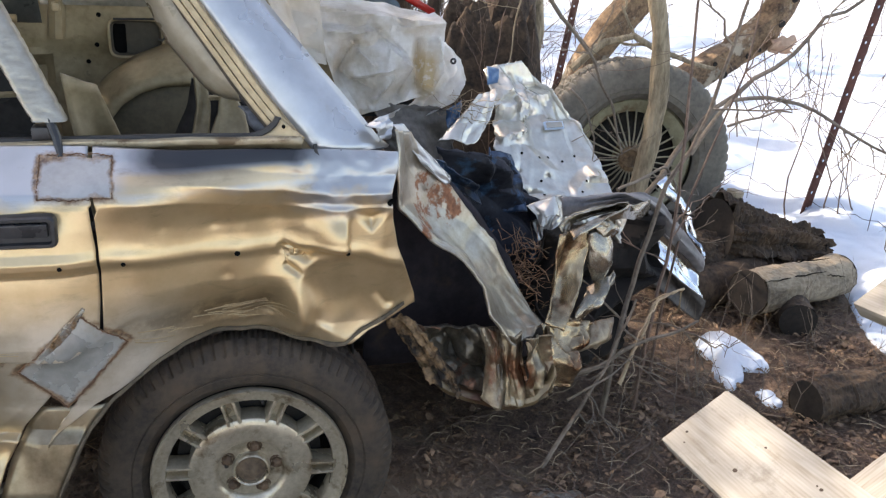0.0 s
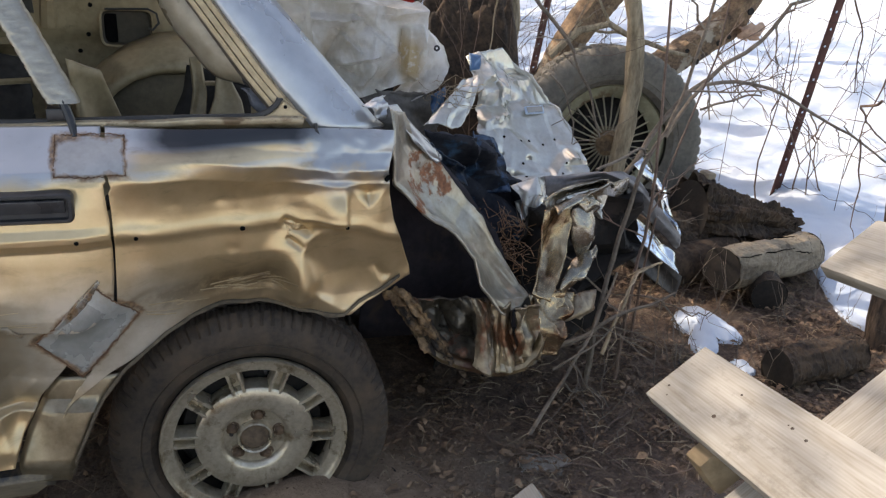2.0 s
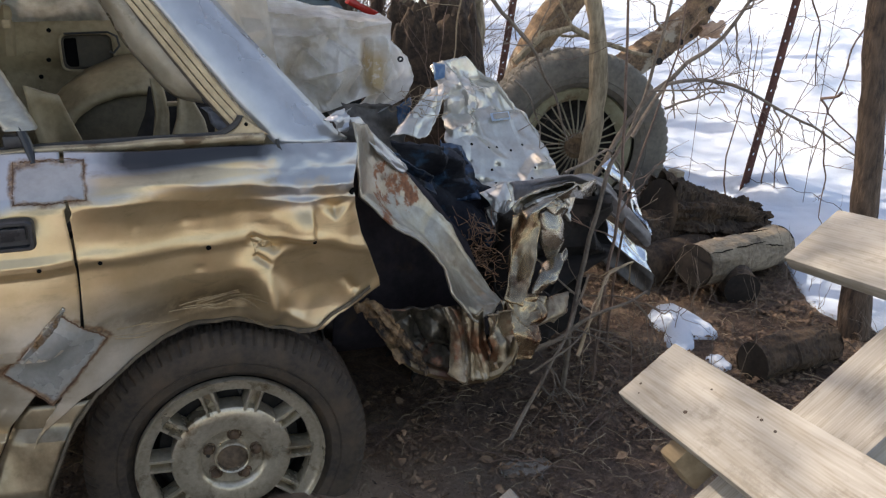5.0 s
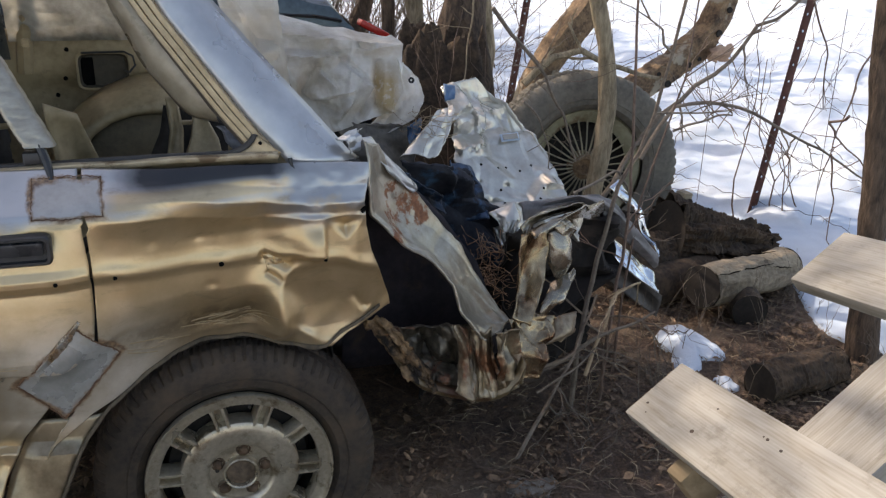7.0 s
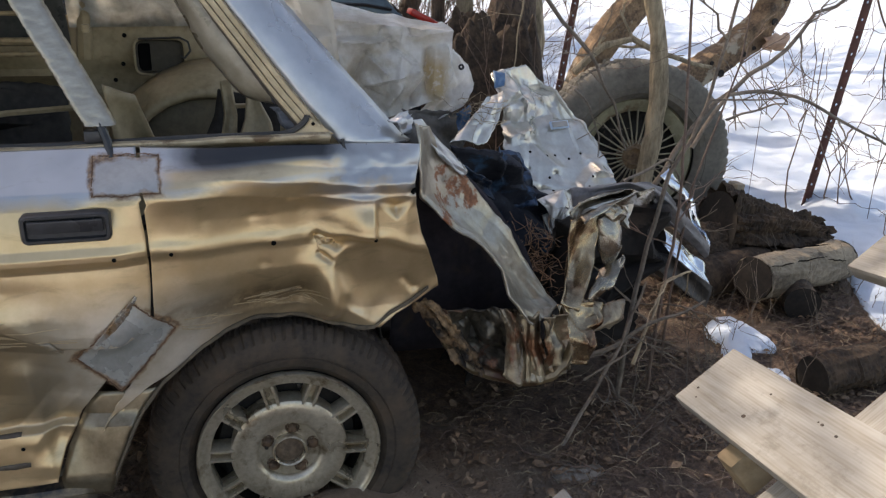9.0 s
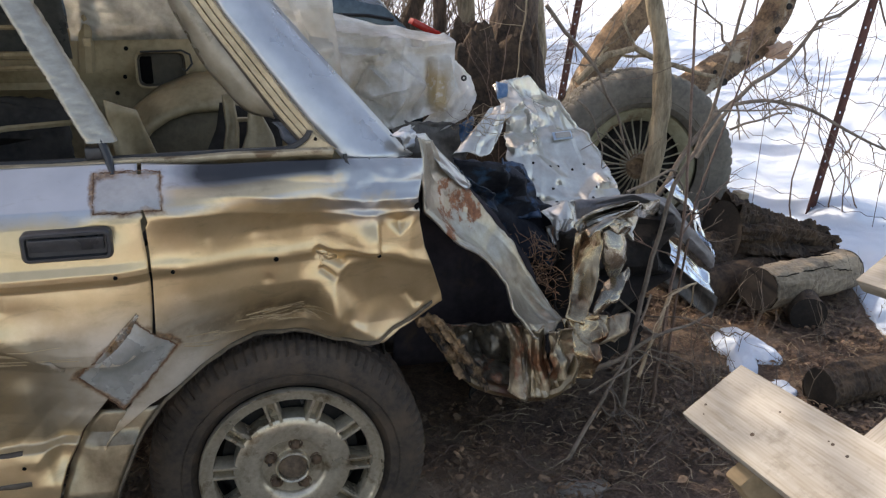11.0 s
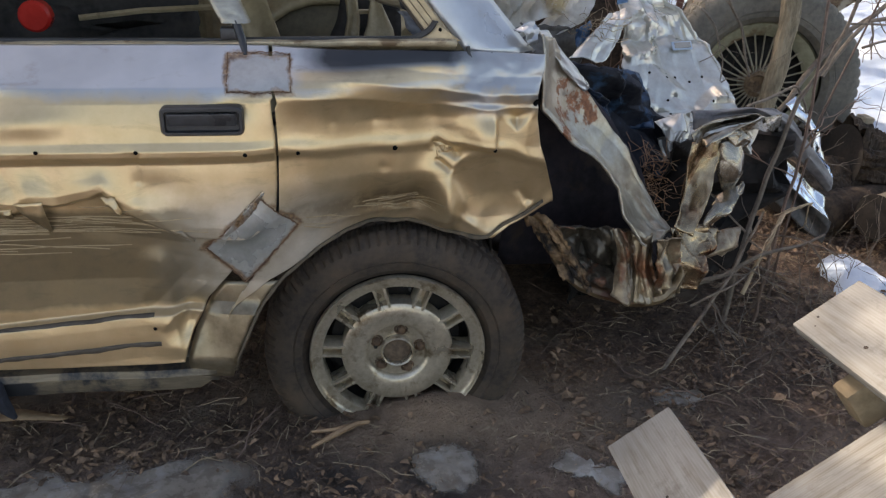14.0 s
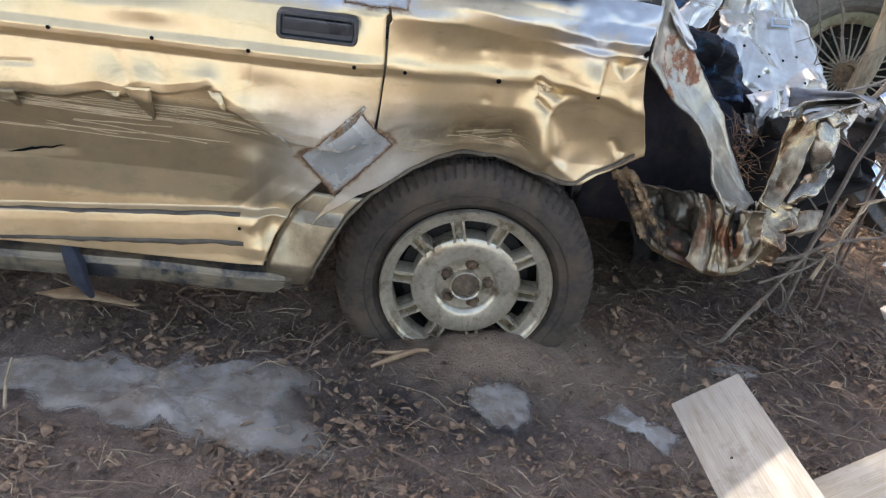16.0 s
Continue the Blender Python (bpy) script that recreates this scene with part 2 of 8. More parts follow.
RUSTED_FOLD = surface("rust_stained_fold", (0.13, 0.092, 0.06), (0.37, 0.295, 0.20), 12, 0.4, 0.55, 60, 0.25, 0.004, (0.14, 0.055, 0.026), (0.48, 0.60), 14)
RUST = surface("rust", (0.075, 0.036, 0.02), (0.20, 0.105, 0.055), 12, 0.85, 0.15, 90, 0.6, 0.006)
RUSTY_STEEL = surface("rusty_steel", (0.05, 0.029, 0.019), (0.33, 0.215, 0.12), 15, 0.75, 0.25, 80, 0.9, 0.012, (0.36, 0.31, 0.235), (0.55, 0.61), 9)
FENCE_RUST = surface("fence_rust", (0.06, 0.022, 0.016), (0.13, 0.05, 0.035), 10, 0.7, 0.35, 70, 0.4, 0.004)
PATCH = surface("patch_plate", (0.31, 0.31, 0.285), (0.50, 0.50, 0.465), 11, 0.28, 0.4, 50, 0.3, 0.008, (0.36, 0.30, 0.21), (0.56, 0.70), 11)
def seamed(m, seam):
    """Adds the rust of a welded outline to a plate's material."""
    nt = m.node_tree
    b = nt.nodes["Principled BSDF"]
    co = nt.nodes.new("ShaderNodeTexCoord").outputs["Object"]
    col, mask = rust_seam(nt, co, b.inputs["Base Color"].links[0].from_socket, *seam)
    nt.links.new(col, b.inputs["Base Color"])
    nt.links.new(calc(nt, "MULTIPLY_ADD", mask, -0.5, b.inputs["Metallic"].default_value), b.inputs["Metallic"])
    return m


seamed(PATCH, SEAMS[1])
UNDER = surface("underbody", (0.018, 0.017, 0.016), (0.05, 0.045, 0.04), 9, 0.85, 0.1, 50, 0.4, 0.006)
CAVITY_TONE = surface("cavity_dark", (0.014, 0.013, 0.016), (0.038, 0.034, 0.040), 6, 0.85, 0.1, 40, 0.3, 0.008, (0.06, 0.045, 0.032), (0.55, 0.7), 7)
BLUE = surface("blue_paint", (0.03, 0.08, 0.17), (0.09, 0.19, 0.31), 8, 0.45, 0.2, 50, 0.2, 0.005, (0.25, 0.26, 0.25), (0.58, 0.66), 10)
BOOT = surface("boot_paint", (0.014, 0.015, 0.020), (0.045, 0.048, 0.058), 8, 0.75, 0.1, 50, 0.2, 0.005, (0.05, 0.11, 0.19), (0.53, 0.63), 9)
INNER = surface("inner_panel_paint", (0.22, 0.166, 0.090), (0.375, 0.295, 0.178), 5, 0.5, 0.1, 40, 0.2, 0.005, (0.05, 0.037, 0.025), (0.6, 0.72), 8)
UNDER.node_tree.nodes["Principled BSDF"].inputs["Specular IOR Level"].default_value = 0.15
HOLE = surface("dark_hole", (0.004, 0.004, 0.004), (0.008, 0.008, 0.008), 9, 0.95)
for dull in (UNDER, CAVITY_TONE, BOOT, HOLE):
    dull.node_tree.nodes["Principled BSDF"].inputs["Specular IOR Level"].default_value = 0.15
HOLE.node_tree.nodes["Principled BSDF"].inputs["Specular IOR Level"].default_value = 0.0
RUBBER = surface("black_rubber", (0.018, 0.018, 0.018), (0.04, 0.038, 0.036), 10, 0.62, 0.0, 70, 0.3, 0.003)
BLACK = surface("black_plastic", (0.012, 0.013, 0.014), (0.03, 0.03, 0.032), 20, 0.38, 0.0, 90, 0.15, 0.002)
TYRE = surface("muddy_tyre", (0.017, 0.013, 0.010), (0.072, 0.053, 0.037), 13, 0.8, 0.0, 80, 0.6, 0.004, (0.095, 0.064, 0.040), (0.46, 0.70), 11)
OLD_TYRE = surface("weathered_tyre", (0.095, 0.085, 0.068), (0.19, 0.172, 0.138), 8, 0.88, 0.0, 60, 0.4, 0.004, (0.17, 0.145, 0.10), (0.58, 0.7), 6)
ALLOY = surface("dirty_alloy", (0.36, 0.300, 0.21), (0.64, 0.568, 0.435), 10, 0.30, 0.62, 90, 0.35, 0.003, (0.21, 0.15, 0.09), (0.54, 0.66), 17)
LOG_BARK = surface("weathered_log", (0.10, 0.075, 0.048), (0.36, 0.29, 0.20), 10, 0.85, 0.0, 70, 0.9, 0.012, (0.10, 0.075, 0.05), (0.58, 0.66), 9, (0.25, 1.0, 1.0))
LOG_DARK = surface("rotten_wood", (0.013, 0.009, 0.006), (0.095, 0.062, 0.038), 14, 0.95, 0.0, 60, 0.9, 0.01)
# cut ends take a near-black colour for the shade falling on them
LOG_END = surface("cut_wood_end", (0.010, 0.008, 0.006), (0.034, 0.025, 0.018), 14, 0.9, 0.0, 70, 0.5, 0.004)
TRUNK = surface("trunk_bark", (0.13, 0.10, 0.062), (0.40, 0.32, 0.21), 26, 0.9, 0.0, 90, 1.0, 0.02, None, (0.6, 0.7), 5, (1.0, 1.0, 0.25))
TRUNK_DARK = surface("dark_bark", (0.036, 0.024, 0.017), (0.155, 0.105, 0.07), 20, 0.9, 0.0, 80, 1.0, 0.02, None, (0.6, 0.7), 5, (1.0, 1.0, 0.25))
TWIG = surface("twig_bark", (0.085, 0.064, 0.046), (0.225, 0.18, 0.138), 12, 0.8, 0.0, 80, 0.4, 0.002, vary=0.3)
TWIG_RED = surface("red_twig_bark", (0.085, 0.055, 0.04), (0.20, 0.13, 0.095), 12, 0.75, 0.0, 80, 0.4, 0.002, vary=0.3)
STRAW = surface("dry_grass", (0.16, 0.115, 0.07), (0.40, 0.305, 0.195), 12, 0.75, 0.0, 80, 0.2, 0.002, vary=0.35)
LEAF = surface("dead_leaf", (0.028, 0.016, 0.010), (0.31, 0.192, 0.112), 20, 0.75, 0.0, 90, 0.3, 0.002, vary=0.75)
WIRE = surface("rusty_wire", (0.05, 0.04, 0.035), (0.11, 0.09, 0.08), 20, 0.6, 0.6, 60, 0.1, 0.001)
CHROME = surface("chrome_trim", (0.62, 0.65, 0.68), (0.78, 0.80, 0.82), 10, 0.14, 1.0, 60, 0.15, 0.004, (0.35, 0.33, 0.3), (0.66, 0.74), 12, rough_var=0.08)
CHROME_DULL = surface("scraped_metal", (0.50, 0.48, 0.43), (0.72, 0.71, 0.67), 16, 0.3, 0.6, 60, 0.3, 0.004, (0.34, 0.20, 0.10), (0.56, 0.66), 18)
RED = surface("red_lens", (0.42, 0.02, 0.015), (0.55, 0.035, 0.025), 10, 0.25, 0.0, 60, 0.1, 0.002, rough_var=0.05)
FOAM = surface("dusty_foam", (0.20, 0.165, 0.11), (0.37, 0.32, 0.235), 7, 0.30, 0.1, 30, 0.35, 0.010)
DIM_GLASS = surface("dusty_dark_glass", (0.045, 0.048, 0.046), (0.10, 0.10, 0.092), 7, 0.3, 0.0, 60, 0.2, 0.004, (0.18, 0.17, 0.15), (0.6, 0.72), 6)
CREAM = surface("flaking_paint", (0.28, 0.22, 0.14), (0.46, 0.38, 0.26), 14, 0.45, 0.3, 60, 0.3, 0.003, (0.16, 0.11, 0.065), (0.56, 0.64), 18)


def timber():
    m, nt, b = nodes_of("raw_timber")
    co = nt.nodes.new("ShaderNodeTexCoord").outputs["Object"]
    wv = nt.nodes.new("ShaderNodeTexWave")
    wv.bands_direction = "X"
    wv.inputs["Scale"].default_value, wv.inputs["Distortion"].default_value = 62, 7.0
    wv.inputs["Detail"].default_value, wv.inputs["Detail Scale"].default_value = 2, 0.6
    mp = nt.nodes.new("ShaderNodeMapping")
    mp.inputs["Scale"].default_value = (1.0, 0.10, 1.0)
    nt.links.new(co, mp.inputs[0])
    nt.links.new(mp.outputs[0], wv.inputs["Vector"])
    n = noise_node(nt, 5, 5, 0.6, co)
    f = noise_node(nt, 90, 3, 0.6, co, (1, 0.08, 1))
    grain = calc(nt, "MULTIPLY_ADD", wv.outputs["Fac"], 0.09, calc(nt, "MULTIPLY", f.outputs[0], 0.86))
    c = ramp_node(nt, grain, [(0.28, (0.225, 0.200, 0.155)), (0.44, (0.290, 0.272, 0.232)), (0.62, (0.345, 0.330, 0.292))]).outputs[0]
    stain = ramp_node(nt, n.outputs[0], [(0.48, (0, 0, 0)), (0.70, (0.55, 0.55, 0.55))]).outputs[0]
    c = mixed(nt, stain, c, (0.225, 0.210, 0.180))
    d = noise_node(nt, 26, 6, 0.7, co, (1, 0.6, 1))
    c = mixed(nt, ramp_node(nt, d.outputs[0], [(0.54, (0, 0, 0)), (0.68, (0.5, 0.5, 0.5))]).outputs[0], c, (0.13, 0.115, 0.09))
    nt.links.new(c, b.inputs["Base Color"])
    b.inputs["Roughness"].default_value = 0.72
    bump_to(nt, b, grain, 0.2, 0.0012)
    return m


TIMBER = timber()
TAN = surface("tan_channel", (0.33, 0.245, 0.14), (0.50, 0.385, 0.235), 14, 0.45, 0.3, 60, 0.2, 0.003, (0.20, 0.14, 0.08), (0.58, 0.68), 16)
KNOT = surface("knot", (0.022, 0.015, 0.011), (0.06, 0.04, 0.026), 40, 0.7)
TIMBER_DARK = surface("brown_timber", (0.20, 0.145, 0.08), (0.36, 0.27, 0.165), 8, 0.75, 0, 60, 0.3, 0.003, None, (0.6, 0.7), 5, (1, 0.2, 1))


def plastic_film(name, dark, light):
    m, nt, b = nodes_of(name)
    co = nt.nodes.new("ShaderNodeTexCoord").outputs["Object"]
    n, n2 = noise_node(nt, 7, 6, 0.65, co), noise_node(nt, 40, 4, 0.6, co)
    c = ramp_node(nt, n.outputs[0], [(0.35, dark), (0.62, light)]).outputs[0]
    mask = calc(nt, "MULTIPLY", calc(nt, "MULTIPLY", window_mask(nt, co, "X", 0.560, 0.628, 0.018), window_mask(nt, co, "Z", 0.725, 0.862, 0.03)), ramp_node(nt, n2.outputs[0], [(0.25, (0, 0, 0)), (0.48, (1, 1, 1))]).outputs[0])
    c = mixed(nt, calc(nt, "MULTIPLY", mask, 0.9), c, (0.56, 0.41, 0.20))
    nt.links.new(c, b.inputs["Base Color"])
    b.inputs["Roughness"].default_value = 0.2
    b.inputs["Specular IOR Level"].default_value = 0.7
    tr = nt.nodes.new("ShaderNodeBsdfTranslucent")
    nt.links.new(c, tr.inputs[0])
    tp = nt.nodes.new("ShaderNodeBsdfTransparent")
    m1, m2 = nt.nodes.new("ShaderNodeMixShader"), nt.nodes.new("ShaderNodeMixShader")
    m1.inputs[0].default_value, m2.inputs[0].default_value = 0.46, 0.04
    out = nt.nodes["Material Output"]
    nt.links.new(b.outputs[0], m1.inputs[1])
    nt.links.new(tr.outputs[0], m1.inputs[2])
    nt.links.new(m1.outputs[0], m2.inputs[1])
    nt.links.new(tp.outputs[0], m2.inputs[2])
    nt.links.new(m2.outputs[0], out.inputs[0])
    bump_to(nt, b, calc(nt, "MULTIPLY_ADD", n2.outputs[0], 0.3, n.outputs[0]), 0.35, 0.015)
    return m


DIM_FILM = plastic_film("grimy_film", (0.24, 0.225, 0.18), (0.50, 0.485, 0.42))
FILM = plastic_film("cloudy_plastic", (0.60, 0.56, 0.48), (0.92, 0.915, 0.89))
DUSTY_FILM = plastic_film("dusty_plastic", (0.64, 0.595, 0.51), (0.80, 0.765, 0.69))


def foil():
    m, nt, b = nodes_of("silver_tape")
    co = nt.nodes.new("ShaderNodeTexCoord").outputs["Object"]
    n = noise_node(nt, 40, 4, 0.6, co, (1, 1, 1.8))
    c = ramp_node(nt, n.outputs[0], [(0.3, (0.29, 0.262, 0.21)), (0.7, (0.40, 0.368, 0.305))]).outputs[0]
    nt.links.new(c, b.inputs["Base Color"])
    b.inputs["Metallic"].default_value, b.inputs["Roughness"].default_value = 0.6, 0.30
    bump_to(nt, b, n.outputs[0], 0.15, 0.006)
    return m


TAPE = foil()


def snow_material():
    m, nt, b = nodes_of("snow")
    co = nt.nodes.new("ShaderNodeTexCoord").outputs["Object"]
    n, n2 = noise_node(nt, 3.6, 2, 0.45, co), noise_node(nt, 120, 3, 0.6, co)
    c = ramp_node(nt, n.outputs[0], [(0.35, (0.53, 0.625, 0.73)), (0.65, (0.68, 0.745, 0.81))]).outputs[0]
    nt.links.new(c, b.inputs["Base Color"])
    b.inputs["Roughness"].default_value = 0.65
    bump_to(nt, b, calc(nt, "MULTIPLY_ADD", n2.outputs[0], 0.03, n.outputs[0]), 0.6, 0.22)
    return m


SNOW = snow_material()


def ice_material():
    m, nt, b = nodes_of("dirty_ice")
    co = nt.nodes.new("ShaderNodeTexCoord").outputs["Object"]
    n, n2 = noise_node(nt, 7, 6, 0.65, co), noise_node(nt, 28, 5, 0.7, co)
    s = calc(nt, "MULTIPLY_ADD", n2.outputs[0], 0.2, calc(nt, "MULTIPLY", n.outputs[0], 0.8))
    c = ramp_node(nt, s, [(0.34, (0.15, 0.118, 0.09)), (0.50, (0.235, 0.205, 0.170)), (0.70, (0.36, 0.34, 0.31))]).outputs[0]
    nt.links.new(c, b.inputs["Base Color"])
    nt.links.new(calc(nt, "MULTIPLY_ADD", n2.outputs[0], 0.25, 0.15), b.inputs["Roughness"])
    bump_to(nt, b, s, 0.2, 0.008)
    # the sheet breaks up towards its rim
    at = nt.nodes.new("ShaderNodeAttribute")
    at.attribute_name = "rim"
    gone = ramp_node(nt, calc(nt, "ADD", at.outputs["Fac"], calc(nt, "MULTIPLY_ADD", n.outputs[0], 1.4, -0.70)), [(0.66, (0, 0, 0)), (0.90, (1, 1, 1))]).outputs[0]
    tp, mx = nt.nodes.new("ShaderNodeBsdfTransparent"), nt.nodes.new("ShaderNodeMixShader")
    nt.links.new(gone, mx.inputs[0])
    nt.links.new(b.outputs[0], mx.inputs[1])
    nt.links.new(tp.outputs[0], mx.inputs[2])
    nt.links.new(mx.outputs[0], nt.nodes["Material Output"].inputs[0])
    return m


ICE = ice_material()


def soil():
    m, nt, b = nodes_of("soil_and_litter")
    co = nt.nodes.new("ShaderNodeTexCoord").outputs["Object"]
    n, n2, n3 = noise_node(nt, 2.6, 6, 0.62, co), noise_node(nt, 26, 6, 0.7, co), noise_node(nt, 130, 4, 0.7, co)
    vor = nt.nodes.new("ShaderNodeTexVoronoi")
    vor.inputs["Scale"].default_value = 55
    nt.links.new(noise_node(nt, 8, 4, 0.6, co).outputs["Color"], vor.inputs["Vector"])
    s = calc(nt, "MULTIPLY_ADD", n3.outputs[0], 0.3, calc(nt, "MULTIPLY_ADD", n2.outputs[0], 0.4, calc(nt, "MULTIPLY", n.outputs[0], 0.3)))
    c = ramp_node(nt, s, [(0.37, (0.036, 0.022, 0.015)), (0.5, (0.155, 0.098, 0.066)), (0.63, (0.37, 0.245, 0.165))]).outputs[0]
    bare = ramp_node(nt, n.outputs[0], [(0.52, (0, 0, 0)), (0.62, (0.8, 0.8, 0.8))]).outputs[0]
    c = mixed(nt, bare, c, (0.22, 0.165, 0.12))
    tread = calc(nt, "MULTIPLY", window_mask(nt, co, "X", -0.10, 0.46, 0.12), window_mask(nt, co, "Y", -0.17, 0.14, 0.07))
    # foreground soil painted paler to lift its brightness, not a trodden way
    path = calc(nt, "MULTIPLY", calc(nt, "MULTIPLY", window_mask(nt, co, "X", -1.6, 1.3, 0.3), window_mask(nt, co, "Y", -1.2, -0.12, 0.10)), ramp_node(nt, n2.outputs[0], [(0.35, (0.15, 0.15, 0.15)), (0.65, (0.8, 0.8, 0.8))]).outputs[0])
    c = mixed(nt, path, c, (0.36, 0.255, 0.195))
    c = mixed(nt, calc(nt, "MULTIPLY", tread, 0.85), c, ramp_node(nt, n2.outputs[0], [(0.3, (0.31, 0.205, 0.135)), (0.65, (0.50, 0.345, 0.23))]).outputs[0])
    wet = calc(nt, "MULTIPLY", calc(nt, "MULTIPLY", window_mask(nt, co, "X", -0.32, 0.18, 0.08), window_mask(nt, co, "Y", -0.36, -0.15, 0.05)), ramp_node(nt, noise_node(nt, 9, 5, 0.6, co).outputs[0], [(0.38, (0, 0, 0)), (0.52, (0.85, 0.85, 0.85))]).outputs[0])
    c = mixed(nt, wet, c, (0.045, 0.038, 0.034))
    nt.links.new(c, b.inputs["Base Color"])
    b.inputs["Roughness"].default_value = 0.9
    bump_to(nt, b, calc(nt, "MULTIPLY_ADD", n2.outputs[0], 0.8, n3.outputs[0]), 1.0, 0.03)
    return m


SOIL = soil()

# ---- mesh building ----


class Build:
    """Collects vertices and faces of one mesh."""

    def __init__(self):
        self.v, self.f = [], []

    def grid(self, pts, flip=False, close=False):
        """Rows of points, joined into quads."""
        base, nv = len(self.v), len(pts[0])
        for row in pts:
            self.v.extend(tuple(p) for p in row)
        n = len(pts)
        for i in range(n if close else n - 1):
            j = (i + 1) % n
            for k in range(nv - 1):
                q = (base + i * nv + k, base + j * nv + k, base + j * nv + k + 1, base + i * nv + k + 1)
                self.f.append(q[::-1] if flip else q)
        return self

    def tube(self, pts, radii, seg=6, caps=True):
        pts = [Vector(p) for p in pts]
        if isinstance(radii, (int, float)):
            radii = [radii] * len(pts)
        base, side = len(self.v), None
        for i, p in enumerate(pts):
            d = (pts[min(i + 1, len(pts) - 1)] - pts[max(i - 1, 0)])
            d = d.normalized() if d.length > 1e-9 else Vector((0, 0, 1))
            side = side - d * side.dot(d) if side is not None else d.orthogonal()
            side = side.normalized() if side.length > 1e-6 else d.orthogonal().normalized()
            up = d.cross(side)
            for k in range(seg):
                a = 2 * math.pi * k / seg
                self.v.append(tuple(p + radii[i] * (math.cos(a) * side + math.sin(a) * up)))
        for i in range(len(pts) - 1):
            for k in range(seg):
                k2 = (k + 1) % seg
                self.f.append((base + i * seg + k, base + i * seg + k2, base + (i + 1) * seg + k2, base + (i + 1) * seg + k))
        if caps:
            self.f.append(tuple(base + k for k in range(seg))[::-1])
            self.f.append(tuple(base + (len(pts) - 1) * seg + k for k in range(seg)))
        return self

    def box(self, centre, size, m=None, bevel=0.0):
        bm = bmesh.new()
        bmesh.ops.create_cube(bm, size=1.0)
        bmesh.ops.scale(bm, vec=Vector(size), verts=bm.verts)
        if bevel:
            bmesh.ops.bevel(bm, geom=bm.edges[:], offset=bevel, segments=2, affect="EDGES", profile=0.6)
        mm = Matrix.Translation(centre) @ (m if m else Matrix())
        base = len(self.v)
        bm.verts.index_update()
        self.v.extend(tuple(mm @ v.co) for v in bm.verts)
        self.f.extend(tuple(base + v.index for v in f.verts) for f in bm.faces)
        bm.free()
        return self

    def spin(self, profile, centre, n=64, axis="y", arc=None):
        """Profile of (radius, height) turned about an axis through centre."""
        rows = []
        for i in range(n):
            a = 2 * math.pi * i / n
            row = []
            for r, h in profile:
                row.append((centre[0] + r * math.sin(a), centre[1] + h, centre[2] + r * math.cos(a)))
            rows.append(row)
        return self.grid(rows, close=True)


def mesh_of(name, build, material, smooth=True, angle=40):
    me = bpy.data.meshes.new(name)
    me.from_pydata(build.v, [], build.f)
    me.materials.append(material)
    if smooth:
        me.shade_smooth()
        me.set_sharp_from_angle(angle=radians(angle))
    me.validate()
    return me


def thing(name, at, label, category, group="", kind=""):
    e = new(name)
    e.empty_display_size = 0.1
    e.location = at
    return tagged(e, label, category, group, kind)


def part(name, build, material, parent, label="", smooth=True, thick=0.0, angle=40, kind=""):
    """One mesh, built in the world's coordinates, under a thing or a part."""
    ob = new(name, mesh_of(name, build, material, smooth, angle))
    top = parent
    while top.parent:
        top = top.parent
    ob.parent = parent
    if parent is top:
        ob.matrix_parent_inverse = Matrix.Translation(top.location).inverted()
    if thick:
        s = ob.modifiers.new("thickness", "SOLIDIFY")
        s.thickness, s.offset = abs(thick), (-1 if thick > 0 else 1)
    return tagged(ob, label, kind=kind)


def single(name, build, material, label, category, group="", kind="", smooth=True, thick=0.0, angle=40):
    ob = new(name, mesh_of(name, build, material, smooth, angle))
    if thick:
        s = ob.modifiers.new("thickness", "SOLIDIFY")
        s.thickness, s.offset = abs(thick), (-1 if thick > 0 else 1)
    return tagged(ob, label, category, group, kind)


def smoothstep(a, b, x):
    t = min(1.0, max(0.0, (x - a) / (b - a)))
    return t * t * (3 - 2 * t)


def along(knots, x):
    """Smooth interpolation through knots of (x, y)."""
    if x <= knots[0][0]:
        return knots[0][1]
    for (a, ya), (b, yb) in zip(knots, knots[1:]):
        if x <= b:
            t = (x - a) / (b - a)
            return ya + (yb - ya) * t * t * (3 - 2 * t)
    return knots[-1][1]


def linear(knots, x):
    if x <= knots[0][0]:
        return knots[0][1]
    for (a, ya), (b, yb) in zip(knots, knots[1:]):
        if x <= b:
            return ya + (yb - ya) * (x - a) / (b - a)
    return knots[-1][1]


def bell(x, z, cx, cz, rx, rz):
    return math.exp(-((x - cx) / rx) ** 2 - ((z - cz) / rz) ** 2)


def resample(pts, n):
    pts = [Vector(p) for p in pts]
    ls = [0.0]
    for a, b in zip(pts, pts[1:]):
        ls.append(ls[-1] + (b - a).length)
    out = []
    for i in range(n):
        s = ls[-1] * i / (n - 1)
        k = max(j for j in range(len(ls)) if ls[j] <= s + 1e-9)
        k = min(k, len(pts) - 2)
        t = (s - ls[k]) / max(1e-9, ls[k + 1] - ls[k])
        out.append(pts[k].lerp(pts[k + 1], t))
    return out


def folds(rng, count, depth, width):
    """Straight creases of random place and direction over the unit square."""
    out = []
    for _ in range(count):
        a = rng.uniform(0, math.pi)
        out.append((rng.random(), rng.random(), math.cos(a), math.sin(a), rng.uniform(0.5, 1) * depth * rng.choice((-1, 1)), rng.uniform(0.5, 1.3) * width, rng.uniform(0.25, 0.7)))
    return out


